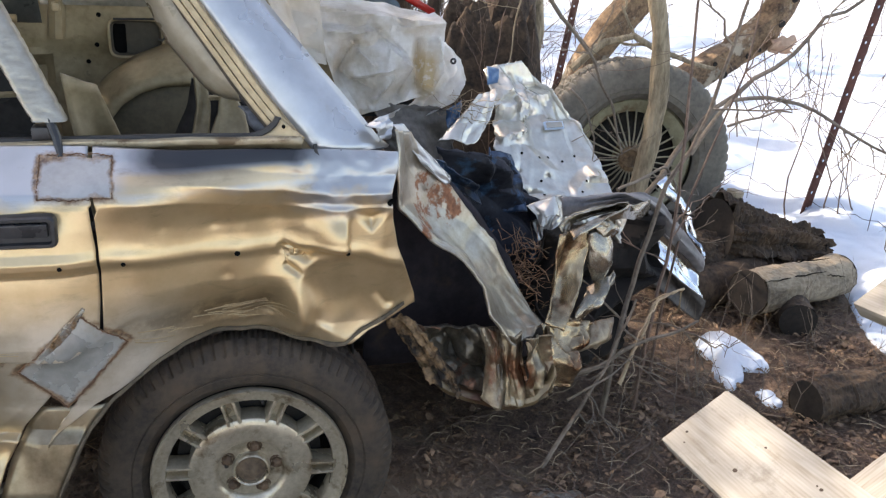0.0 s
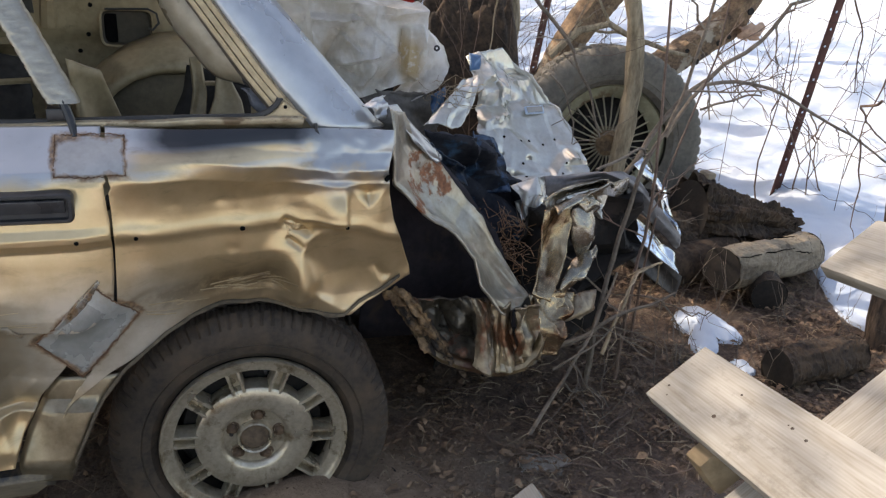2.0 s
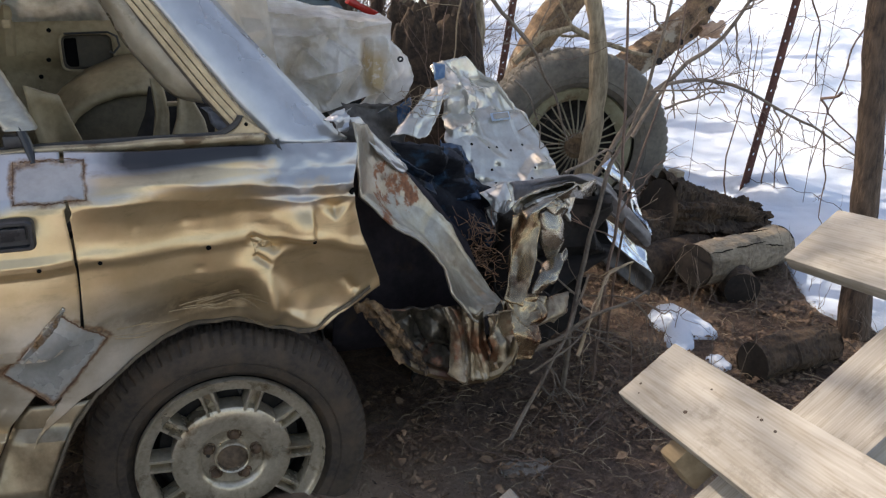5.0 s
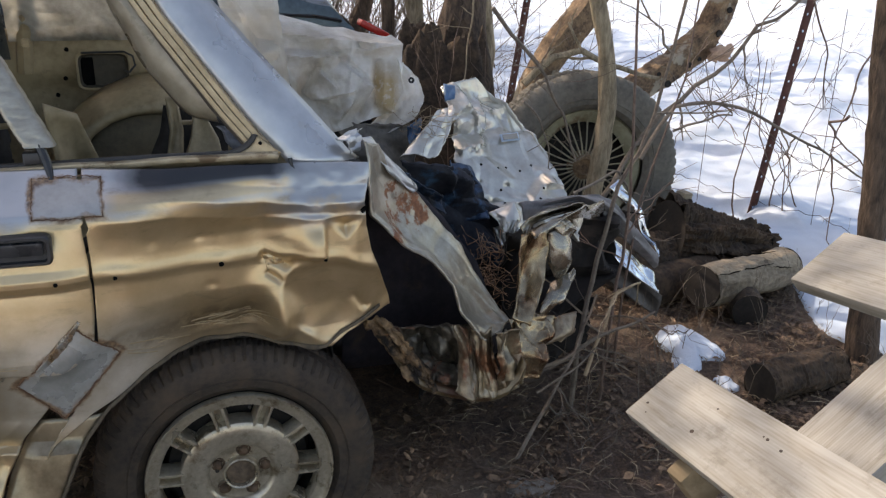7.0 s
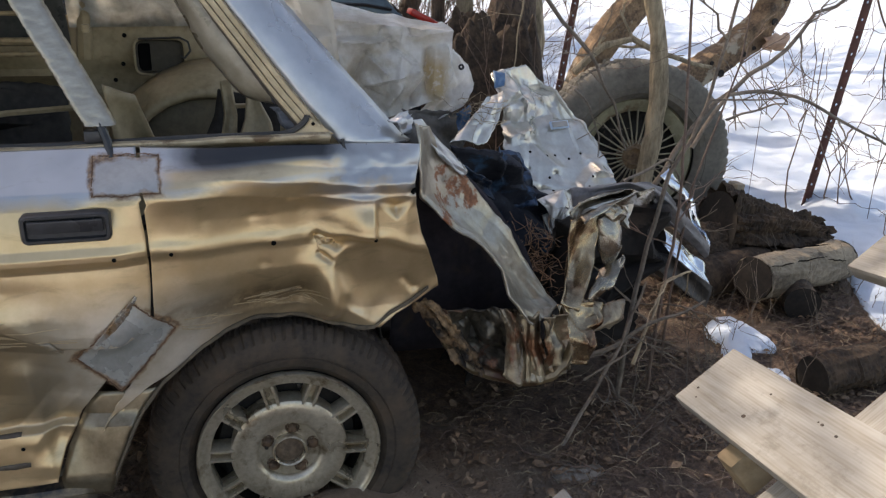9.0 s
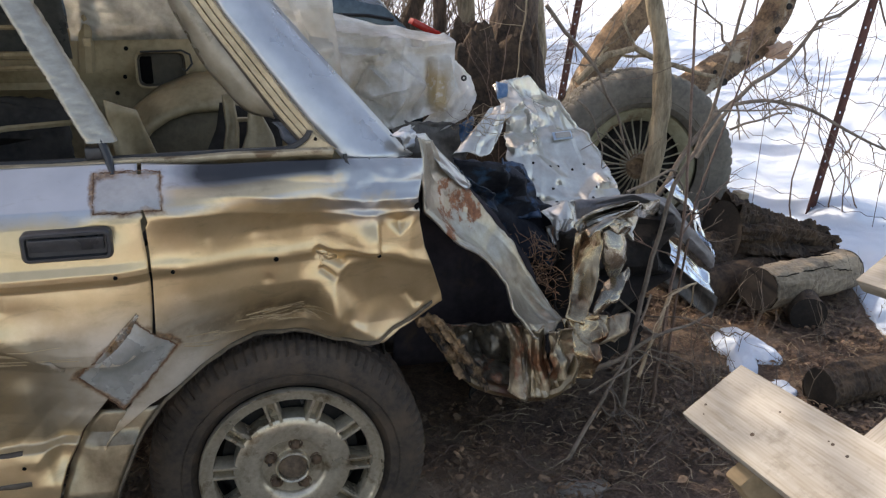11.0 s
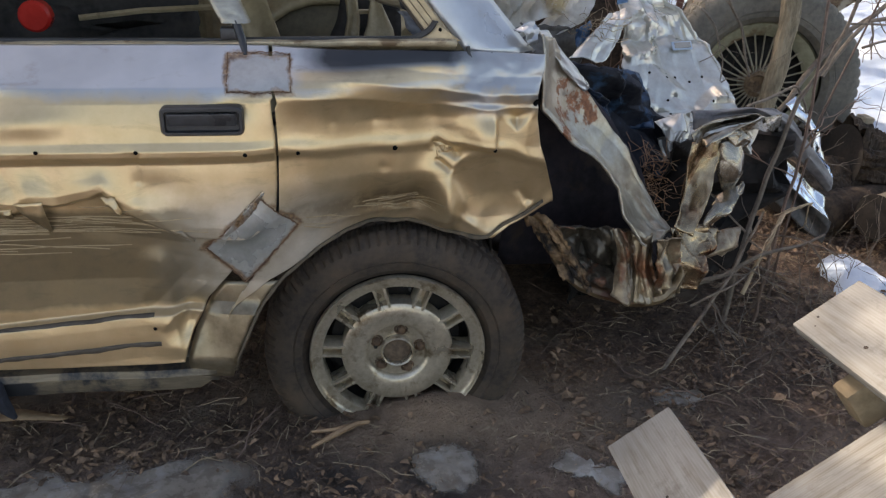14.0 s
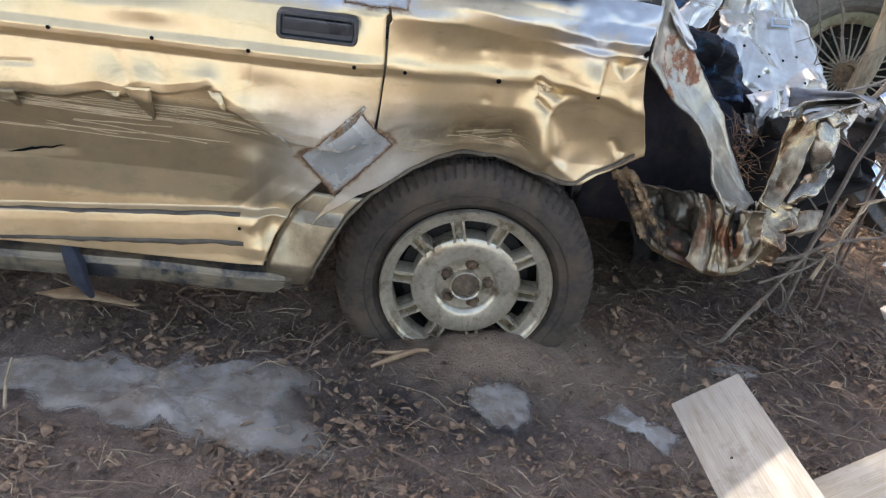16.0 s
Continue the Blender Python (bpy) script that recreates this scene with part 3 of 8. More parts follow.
def fold_height(fs, u, v):
    h = 0.0
    for cu, cv, du, dv, amp, w, ln in fs:
        s = abs((u - cu) * -dv + (v - cv) * du)
        t = abs((u - cu) * du + (v - cv) * dv)
        if s < w and t < ln:
            h += amp * (1 - s / w) * (1 - (t / ln) ** 2)
    return h


def facet_field(seed, n, depth, us, vs):
    """Heights over a grid of the unit square: random flat facets that meet in straight creases."""
    r = random.Random(seed)
    pts = [(r.random(), r.random()) for _ in range(n)]
    pts += [(x, y) for x, y in ((0, 0), (1, 0), (0, 1), (1, 1))] + [(r.random(), e) for e in (0, 1) for _ in range(max(2, n // 10))] + [(e, r.random()) for e in (0, 1) for _ in range(max(2, n // 10))]
    co, _, tris, *_ = mathutils.geometry.delaunay_2d_cdt([Vector(p) for p in pts], [], [], 0, 1e-5)
    h = [r.uniform(-1, 1) * depth for _ in co]
    U, V = np.meshgrid(np.array(us), np.array(vs), indexing="ij")
    out = np.zeros_like(U)
    for t in tris:
        (ax, ay), (bx, by), (cx, cy) = (co[k] for k in t)
        det = (by - cy) * (ax - cx) + (cx - bx) * (ay - cy)
        if abs(det) < 1e-9:
            continue
        l1 = ((by - cy) * (U - cx) + (cx - bx) * (V - cy)) / det
        l2 = ((cy - ay) * (U - cx) + (ax - cx) * (V - cy)) / det
        l3 = 1 - l1 - l2
        m = (l1 >= -1e-6) & (l2 >= -1e-6) & (l3 >= -1e-6)
        out[m] = (l1 * h[t[0]] + l2 * h[t[1]] + l3 * h[t[2]])[m]
    return out


def sheet(build, left, right, nu, nv, seed, count=10, depth=0.05, width=0.25, ragged=0.0, bulge=0.0, rough=0.0, facets=(), hem=0.0, ridges=(), calm=0.0, crumple=()):
    """Crumpled sheet between two edge lines, with straight sharp creases; facets: count, depth and, for long folds, their stretch."""
    rng = random.Random(seed)
    fs = folds(rng, count, depth, width)
    lo, hi = resample(left, nv), resample(right, nv)
    us, vs = [i / (nu - 1) for i in range(nu)], [j / (nv - 1) for j in range(nv)]
    field = np.zeros((nu, nv))
    for k, (n, d, *s) in enumerate(facets):
        field += facet_field(seed * 10 + k, n, d, us, [v * s[0] for v in vs] if s else vs)
    if hem:
        field *= np.array([min(1.0, (1 - v) / hem + 0.15) for v in vs])[None, :]
    if calm:
        field *= np.array([min(1.0, max(0.03, (v - calm) / 0.12)) for v in vs])[None, :]
    rows = []
    for i, u in enumerate(us):
        row = []
        for j, v in enumerate(vs):
            du = (hi[j] - lo[j])
            dv = (lo[min(j + 1, nv - 1)] - lo[max(j - 1, 0)]).lerp(hi[min(j + 1, nv - 1)] - hi[max(j - 1, 0)], u)
            n = du.cross(dv)
            n = n.normalized() if n.length > 1e-9 else Vector((0, -1, 0))
            p = lo[j].lerp(hi[j], u)
            h = float(field[i, j]) + fold_height(fs, u, v) + bulge * math.sin(math.pi * u) * math.sin(math.pi * v) + sum(a * max(0.0, 1 - abs(v + s * (u - 0.5) - c) / w) for c, a, w, s in ridges)
            h += sum(a * (0.6 - 2 * abs(noise.noise(p * f + Vector((seed, f, 0))))) * (min(1.0, max(0.04, (v - calm) / 0.12)) if calm else 1.0) for a, f in crumple)
            p = p + n * (h + rough * noise.noise(p * 18 + Vector((seed, 0, 0))))
            if ragged and (i in (0, nu - 1) or j in (0, nv - 1)):
                p = p + Vector([ragged * noise.noise(p * 40 + Vector((0, k * 9, seed))) for k in range(3)])
            row.append(p)
        rows.append(row)
    return build.grid(rows)

# ---- ground ----


def ground_z(x, y):
    h = 0.016 * noise.noise(Vector((x * 2.1, y * 2.1, 0.3))) + 0.010 * noise.noise(Vector((x * 7, y * 7, 1.3)))
    h += 0.040 * math.exp(-((x - 0.08) / 0.11) ** 2 - ((y + 0.035) / 0.07) ** 2)      # soil heaped against the wheel
    h += 0.018 * math.exp(-((x - 0.34) / 0.30) ** 2 - ((y - 0.05) / 0.22) ** 2)
    h += 0.006 * noise.noise(Vector((x * 19, y * 19, 4.3))) * (1 - math.exp(-((x - 0.2) / 0.3) ** 2 - ((y + 0.05) / 0.18) ** 2))
    if abs(x) < 2.4 and abs(y) < 1.5:
        h += (0.006 * noise.noise(Vector((x * 26, y * 26, 8.3))) + 0.004 * noise.noise(Vector((x * 55, y * 55, 2.3)))) * (1 - 0.7 * math.exp(-((x - 0.2) / 0.3) ** 2 - ((y + 0.05) / 0.18) ** 2))
    far = max(0.0, math.hypot(x, y) - 6)
    return h + 0.35 * noise.noise(Vector((x * 0.03, y * 0.03, 5))) * min(1, far / 30)


def stretched(lo, hi, fine_lo, fine_hi, step, growth=1.28):
    xs = list(np.arange(fine_lo, fine_hi + 1e-6, step))
    d, x = step, fine_hi
    while x < hi:
        d *= growth
        x += d
        xs.append(x)
    d, x = step, fine_lo
    while x > lo:
        d *= growth
        x -= d
        xs.insert(0, x)
    return [float(v) for v in xs]


gx, gy = stretched(-400, 400, -1.5, 2.3, 0.016), stretched(-400, 400, -1.2, 1.2, 0.016)
single("ground", Build().grid([[(x, y, ground_z(x, y)) for y in gy] for x in gx]), SOIL,
       "dark bare soil littered with dead leaves and twigs", "ground", kind="structure")

# camera-side edge, out of view, drawn in so its snow brightens the flank
SNOW_EDGE = [(-180, 3.6), (-120, 2.5), (-60, 2.5), (-25, 2.9), (0, 2.45), (18, 2.25), (32, 2.55), (42, 3.1), (60, 3.7), (90, 4.0), (130, 4.2), (180, 4.0)]


def snow_sheet():
    rows = []
    for i in range(360):
        a = -math.pi + 2 * math.pi * i / 360
        r0 = along(SNOW_EDGE, math.degrees(a)) * (1 + 0.10 * noise.noise(Vector((math.cos(a) * 4, math.sin(a) * 4, 2))) + 0.05 * noise.noise(Vector((math.cos(a) * 13, math.sin(a) * 13, 7))))
        row = []
        for k in range(110):
            r = r0 + (0.0, 0.015, 0.04)[k] if k < 3 else r0 + 0.04 + 0.06 * (k - 2) + 0.04 * (1.088 ** (k - 2) - 1)
            x, y = r * math.cos(a), r * math.sin(a) - 0.3
            lift = 0.07 * smoothstep(0, 0.35, r - r0) + 0.055 * noise.noise(Vector((x * 4.2, y * 3.4, 6))) * smoothstep(0.1, 0.5, r - r0) + 0.12 * noise.noise(Vector((x * 1.6, y * 1.6, 4))) * smoothstep(0.05, 0.6, r - r0) + 0.12 * noise.noise(Vector((x * 0.45, y * 0.45, 8))) * smoothstep(0.3, 3, r - r0) + 0.16 * smoothstep(0.3, 2.5, r - r0) + 0.7 * smoothstep(6, 40, r - r0)
            row.append((x, y, ground_z(x, y) + (-0.02, 0.012, 0.022)[k] if k < 3 else ground_z(x, y) + 0.02 + lift))
        rows.append(row)
    single("snow_field", Build().grid(rows, close=True), SNOW, "thick old snow lying over the field", "snow", kind="structure")


snow_sheet()


def blob(build, cx, cy, radii, h, z0=None, n=36, rings=7, seed=0, edge=0.2):
    """A low mound whose outline follows radii given by angle."""
    rows = []
    for i in range(n):
        a = 2 * math.pi * i / n
        r = along(radii, math.degrees(a)) * (1 + edge * noise.noise(Vector((math.cos(a) * 3, math.sin(a) * 3, seed))))
        row = []
        for k in range(rings + 1):
            s = k / rings
            x, y = cx + r * s * math.cos(a), cy + r * s * math.sin(a)
            z = ground_z(x, y) if z0 is None else z0
            row.append((x, y, z + h * math.sqrt(max(0.0, 1 - s ** 2.2)) * (1 + 0.25 * noise.noise(Vector((x * 18, y * 18, seed)))) - (0.012 if k == rings else 0)))
        rows.append(row)
    return build.grid(rows, flip=True, close=True)


def rim_of(ob, rings):
    """Keeps how near each vertex of a mound lies to its rim."""
    a = ob.data.attributes.new("rim", "FLOAT", "POINT")
    for i in range(len(ob.data.vertices)):
        a.data[i].value = (i % (rings + 1)) / rings
    return ob


b = Build()
blob(b, 1.50, 0.585, [(0, 0.075), (35, 0.09), (73, 0.145), (127, 0.11), (156, 0.10), (205, 0.085), (232, 0.19), (241, 0.24), (252, 0.18), (264, 0.11), (295, 0.145), (318, 0.12), (360, 0.075)], 0.036, n=140, rings=20, seed=3, edge=0.12)
blob(b, 1.470, 0.32, [(0, 0.03), (70, 0.05), (180, 0.028), (285, 0.055), (360, 0.03)], 0.018, n=40, rings=8, seed=6, edge=0.25)
single("snow_patch", b, SNOW, "small melting snow patch on the leaf litter", "snow", angle=180)

b = Build()
blob(b, -0.62, -0.28, [(0, 0.33), (10, 0.34), (19, 0.35), (28, 0.31), (60, 0.17), (112, 0.125), (157, 0.26), (170, 0.46), (182, 0.50), (190, 0.33), (213, 0.155), (279, 0.12), (315, 0.22), (325, 0.38), (336, 0.45), (347, 0.41), (354, 0.32), (360, 0.33)], 0.012, n=120, rings=10, seed=5, edge=0.14)
rim_of(single("ice_puddle", b, ICE, "grey frozen puddle with dirty ice", "ice"), 10)
b = Build()
blob(b, 0.085, -0.215, [(0, 0.085), (90, 0.085), (180, 0.085), (270, 0.09), (360, 0.085)], 0.010, n=60, seed=8, edge=0.3)
rim_of(single("ice_puddle", b, ICE, "small frozen puddle beside the wheel", "ice"), 7)
b = Build()
blob(b, 0.400, -0.263, [(0, 0.09), (60, 0.035), (155, 0.10), (240, 0.03), (320, 0.09), (360, 0.09)], 0.010, n=40, seed=9, edge=0.5)
rim_of(single("ice_puddle", b, ICE, "thin strip of ice on the soil", "ice"), 7)

b = Build()
blob(b, 0.69, -0.005, [(0, 0.08), (60, 0.045), (180, 0.08), (250, 0.04), (360, 0.08)], 0.010, n=40, seed=11, edge=0.4)
rim_of(single("ice_puddle", b, ICE, "thin sliver of ice behind the plank", "ice"), 7)

# ---- the wrecked car ----
car = thing("wrecked_car", (-0.3, 0.6, 0.0), "wrecked champagne-gold estate car with a crushed rear end", "car")

SIDE = [(0.19, -0.10), (0.225, -0.121), (0.235, -0.125), (0.255, -0.122), (0.30, -0.118), (0.325, -0.115), (0.342, -0.112), (0.352, -0.092), (0.42, -0.089), (0.50, -0.097),
        (0.572, -0.110), (0.581, -0.131), (0.60, -0.132), (0.63, -0.126), (0.668, -0.121), (0.674, -0.123), (0.686, -0.134), (0.697, -0.135), (0.712, -0.128),
        (0.745, -0.122), (0.78, -0.113), (0.805, -0.098), (0.83, -0.068), (0.87, -0.020), (0.90, -0.005)]


def crease(x, z, ax, az, bx, bz, depth, width, side=0.0):
    """A sharp straight fold from a to b; side: how much steeper one flank is."""
    dx, dz = bx - ax, bz - az
    L = math.hypot(dx, dz)
    t = ((x - ax) * dx + (z - az) * dz) / L
    s = ((x - ax) * -dz + (z - az) * dx) / L
    if t < -width or t > L + width:
        return 0.0
    w = width * (1 - side if s > 0 else 1 + side)
    k = max(0.0, 1 - abs(s) / w)
    e = max(0.0, min(1.0, (t + width) / width, (L + width - t) / width))
    return depth * k ** 1.3 * e * e * (3 - 2 * e)


RIDGE = [(-0.24, 0.688), (-0.011, 0.672), (0.188, 0.664), (0.31, 0.625)]


def wing_dents(x, z):
    if x < -0.30:
        return 0.0
    ridge = linear(RIDGE, x)
    y = 0.0
    # the dished dent below the ridge
    q = ((x - 0.222 + 0.03 * noise.noise(Vector((x * 9, z * 9, 8)))) / 0.120) ** 2 + ((z - 0.565 + 0.03 * noise.noise(Vector((x * 9, z * 9, 4)))) / 0.098) ** 2
    if q < 1:
        y += 0.017 * (1 - q) ** 1.1
    y -= 0.005 * math.exp(-((math.sqrt(q) - 1.05) / 0.10) ** 2) * smoothstep(0.44, 0.50, z) * (0.3 + 0.7 * smoothstep(0.24, 0.14, x))
    # the S-shaped swelling that runs down from the ridge
    xc = 0.082 + 0.10 * (0.655 - z) + 0.010 * math.sin((z - 0.5) * 40)
    y -= 0.036 * math.exp(-((x - xc) / (0.030 if x > xc else 0.040)) ** 2) * smoothstep(0.675, 0.515, z) * smoothstep(0.462, 0.500, z)
    y += 0.0016 * noise.noise(Vector((x * 22, z * 26, 9))) * smoothstep(0.02, 0.10, x) * smoothstep(0.74, 0.66, z)
    y += crease(x, z, 0.075, 0.668, 0.115, 0.648, 0.012, 0.016)
    y += crease(x, z, 0.080, 0.630, 0.100, 0.615, 0.008, 0.010)
    # folded triangle above the ridge with a sharp drop behind it
    y -= 0.027 * smoothstep(0.758, 0.690, z) * smoothstep(0.075, 0.180, x + 0.35 * max(0.0, z - 0.70)) * smoothstep(0.196, 0.184, x) * smoothstep(ridge - 0.006, ridge + 0.012, z)
    # notch behind the fold, deepest along its lower edge
    n1 = (z - 0.700) - (0.234 - x) * 0.95
    n2 = (z - 0.700) - (x - 0.234) * 1.10
    y += 0.024 * smoothstep(-0.004, 0.030, min(n1, n2)) * smoothstep(0.780, 0.700, z) * smoothstep(0.183, 0.200, x)
    # long hollow under the belt and the hollow above the arch
    y += 0.005 * smoothstep(0.800, 0.745, z) * smoothstep(ridge - 0.004, ridge + 0.035, z) * smoothstep(-0.25, -0.19, x) * smoothstep(0.16, 0.10, x)
    y += 0.015 * smoothstep(0.612, 0.545, z) * smoothstep(-0.24, -0.12, x) * smoothstep(0.10, 0.04, x)
    y -= 0.008 * smoothstep(0.530, 0.505, z) * smoothstep(-0.24, -0.12, x) * smoothstep(0.10, 0.04, x)
    y += crease(x, z, 0.255, 0.560, 0.275, 0.535, 0.008, 0.016)
    for cx, cz in ((-0.135, 0.735), (-0.05, 0.728), (-0.10, 0.757), (-0.01, 0.745), (0.03, 0.757), (-0.03, 0.625)):
        y += 0.0018 * bell(x, z, cx, cz, 0.010, 0.009)
    if x > 0.08 and z > 0.75:
        y += (0.0045 * noise.noise(Vector((x * 24, z * 30, 2))) + 0.002 * noise.noise(Vector((x * 52, z * 60, 7)))) * smoothstep(0.06, 0.12, x) * smoothstep(0.745, 0.775, z)
    return y


TORN_EDGE = [(-1.05, 0.550), (-0.89, 0.566), (-0.84, 0.565), (-0.76, 0.585), (-0.716, 0.577), (-0.685, 0.597), (-0.643, 0.590), (-0.58, 0.605), (-0.56, 0.618), (-0.537, 0.587), (-0.49, 0.560), (-0.446, 0.535), (-0.39, 0.516), (-0.30, 0.510)]


def side_y(x, z):
    """Depth of the dented flank at a place on it."""
    front = smoothstep(-0.12, -0.34, x)
    jag = 0.016 * noise.noise(Vector((x * 9, 0, 2))) + 0.006 * noise.noise(Vector((x * 41, 0, 5)))
    zb = linear(TORN_EDGE, x)
    zz = z + ((0.579 - zb) * math.exp(-((z - zb) / 0.085) ** 2) * smoothstep(0.672, 0.632, z) + 0.5 * jag * math.exp(-((z - zb) / 0.02) ** 2)) * front - 0.088 * min(0.0, x + 0.53) * smoothstep(0.42, 0.37, z)
    ridge = linear(RIDGE, x)
    z_wing = z + (0.688 - ridge) * math.exp(-((z - ridge) / 0.07) ** 2) + linear([(-0.30, -0.020), (-0.10, -0.014), (0.04, 0.010), (0.16, 0.022)], x) * smoothstep(0.725, 0.760, z)
    plain = linear([(0.15, -0.09), (0.3, -0.105), (0.5, -0.10), (0.58, -0.113), (0.62, -0.119), (0.668, -0.1215), (0.676, -0.1235), (0.686, -0.1290), (0.695, -0.1298), (0.707, -0.128), (0.77, -0.129), (0.80, -0.106), (0.83, -0.062), (0.88, -0.010)], z_wing)
    y = linear(SIDE, zz) * front + plain * (1 - front)
    belt = smoothstep(0.86, 0.72, z)
    y += belt * along([(-0.30, 0.0), (-0.2, 0.022), (-0.02, 0.085), (0.07, 0.108), (0.12, 0.095), (0.17, 0.078), (0.25, 0.080), (0.33, 0.11)], x)
    y += 0.035 * smoothstep(0.60, 0.45, z) * smoothstep(-0.25, -0.05, x) * (1 - 0.95 * smoothstep(0.02, 0.10, x))
    y += wing_dents(x, z)
    y += 0.003 * bell(x, z, -0.62, 0.61, 0.06, 0.04) - 0.003 * bell(x, z, -0.74, 0.62, 0.06, 0.03)
    y += 0.004 * bell(x, z, -0.47, 0.625, 0.05, 0.03)
    y += crease(x, z, -0.665, 0.665, -0.640, 0.600, 0.003, 0.034)
    y += crease(x, z, -0.505, 0.690, -0.500, 0.610, 0.003, 0.022)
    y += 0.012 * bell(x, z, -0.80, 0.785, 0.12, 0.02) - 0.008 * bell(x, z, -0.68, 0.75, 0.08, 0.025)
    y += 0.008 * bell(x, z, -0.95, 0.76, 0.08, 0.03)
    y += 0.012 * bell(x, z, -0.77, 0.775, 0.045, 0.022)
    y -= 0.003 * bell(x, z, -0.93, 0.600, 0.07, 0.030) + 0.004 * bell(x, z, -0.69, 0.605, 0.04, 0.030) + 0.004 * bell(x, z, -0.56, 0.620, 0.05, 0.030)
    y += crease(x, z, -0.735, 0.66, -0.70, 0.600, 0.004, 0.034, 0.4) + crease(x, z, -0.487, 0.69, -0.489, 0.635, 0.004, 0.010, 0.5)
    y += crease(x, z, -0.98, 0.618, -0.88, 0.624, 0.002, 0.010)
    y += 0.008 * bell(x, z, -0.32, 0.770, 0.03, 0.02)
    y += 0.030 * bell(x, z, -0.44, 0.33, 0.05, 0.06) * smoothstep(-0.52, -0.44, x)
    y -= crease(x, z, -0.475, 0.46, -0.455, 0.28, 0.012, 0.040, 0.3)
    y += crease(x, z, -0.43, 0.43, -0.50, 0.36, 0.006, 0.030)
    y -= crease(x, z, -0.40, 0.40, -0.47, 0.33, 0.006, 0.030, -0.3)
    y += crease(x, z, -0.84, 0.445, -0.98, 0.425, 0.0025, 0.030, 0.4)
    y += crease(x, z, -0.60, 0.53, -0.42, 0.50, 0.003, 0.022)
    y -= crease(x, z, -0.46, 0.56, -0.40, 0.50, 0.003, 0.026, 0.3)
    y += 0.0035 * noise.noise(Vector((x * 4.5, z * 6, 3.7))) + 0.0007 * noise.noise(Vector((x * 17, z * 19, 1.7)))
    return y


ARCH = [(-0.40, 0.10), (-0.355, 0.189), (-0.34, 0.241), (-0.298, 0.337), (-0.244, 0.404), (-0.169, 0.459), (-0.113, 0.478), (-0.056, 0.486), (0.016, 0.478), (0.089, 0.466),
        (0.14, 0.457), (0.19, 0.453), (0.221, 0.480), (0.275, 0.505), (0.315, 0.528)]
DOOR_REAR = [(0.24, -0.447), (0.30, -0.428), (0.371, -0.391), (0.414, -0.354), (0.50, -0.285), (0.56, -0.246), (0.617, -0.240), (0.715, -0.235), (0.775, -0.237), (0.783, -0.2375), (0.790, -0.233), (0.815, -0.239), (0.90, -0.242)]
QUARTER_END = [(0.40, 0.345), (0.50, 0.338), (0.551, 0.330), (0.608, 0.310), (0.666, 0.287), (0.723, 0.275), (0.774, 0.270), (0.82, 0.285), (0.90, 0.285)]


def skin(build, nu, nv, x_of, z_of, out=0.0):
    rows = []
    for i in range(nu + 1):
        row = []
        for j in range(nv + 1):
            u, v = i / nu, j / nv
            x, z = x_of(u, v), z_of(u, v)
            row.append((x, side_y(x, z) - out, z))
        rows.append(row)
    return build.grid(rows)


def door_x(u, v, z):
    r = linear(DOOR_REAR, z) - 0.0008 - 0.006 * smoothstep(0.62, 0.79, z)
    return -1.42 + (r + 1.42) * u


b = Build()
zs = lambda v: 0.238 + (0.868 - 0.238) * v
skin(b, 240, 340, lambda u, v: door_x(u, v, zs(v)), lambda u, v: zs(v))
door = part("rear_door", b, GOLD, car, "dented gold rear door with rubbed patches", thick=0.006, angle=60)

b = Build()
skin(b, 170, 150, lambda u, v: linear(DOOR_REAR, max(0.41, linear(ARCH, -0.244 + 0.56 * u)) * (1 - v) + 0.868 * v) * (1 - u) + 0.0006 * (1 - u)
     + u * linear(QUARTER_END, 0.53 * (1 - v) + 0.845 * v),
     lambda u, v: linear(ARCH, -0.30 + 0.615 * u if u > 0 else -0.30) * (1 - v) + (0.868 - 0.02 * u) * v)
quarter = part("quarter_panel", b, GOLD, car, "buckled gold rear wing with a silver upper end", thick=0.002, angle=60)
# the leg of the wing in front of the wheel arch
b = Build()
rows = []
for i in range(25):
    z = 0.185 + (0.40 - 0.185) * i / 24
    xa = linear(DOOR_REAR, z) + 0.004
    xb = linear([(zz, xx) for xx, zz in ARCH[:5]], z)
    rows.append([(xa + (xb - xa) * k / 8, side_y(xa + (xb - xa) * k / 8, z) + 0.012 * (1 - k / 8), z) for k in range(9)])
b.grid(rows, flip=True)
part("wing_leg", b, TORN, car, "bare dented metal leg in front of the arch", thick=0.004)
# rolled lip of the arch
b = Build()
lip = []
for i in range(61):
    x = -0.35 + 0.66 * i / 60
    z = linear(ARCH, x)
    y = side_y(x, z)
    d = 0.005 * noise.noise(Vector((x * 28, 0, 3)))
    lip.append([(x, y - 0.0015, z + 0.007), (x, y - 0.003, z + 0.001 + d), (x, y + 0.010, z - 0.004 + d), (x, y + 0.05, z - 0.002)])
b.grid(lip)
part("arch_lip", b, surface("dirty_lip", (0.045, 0.034, 0.022), (0.16, 0.12, 0.075), 18, 0.8, 0.1), car, "bent wheel arch lip", thick=0.003)

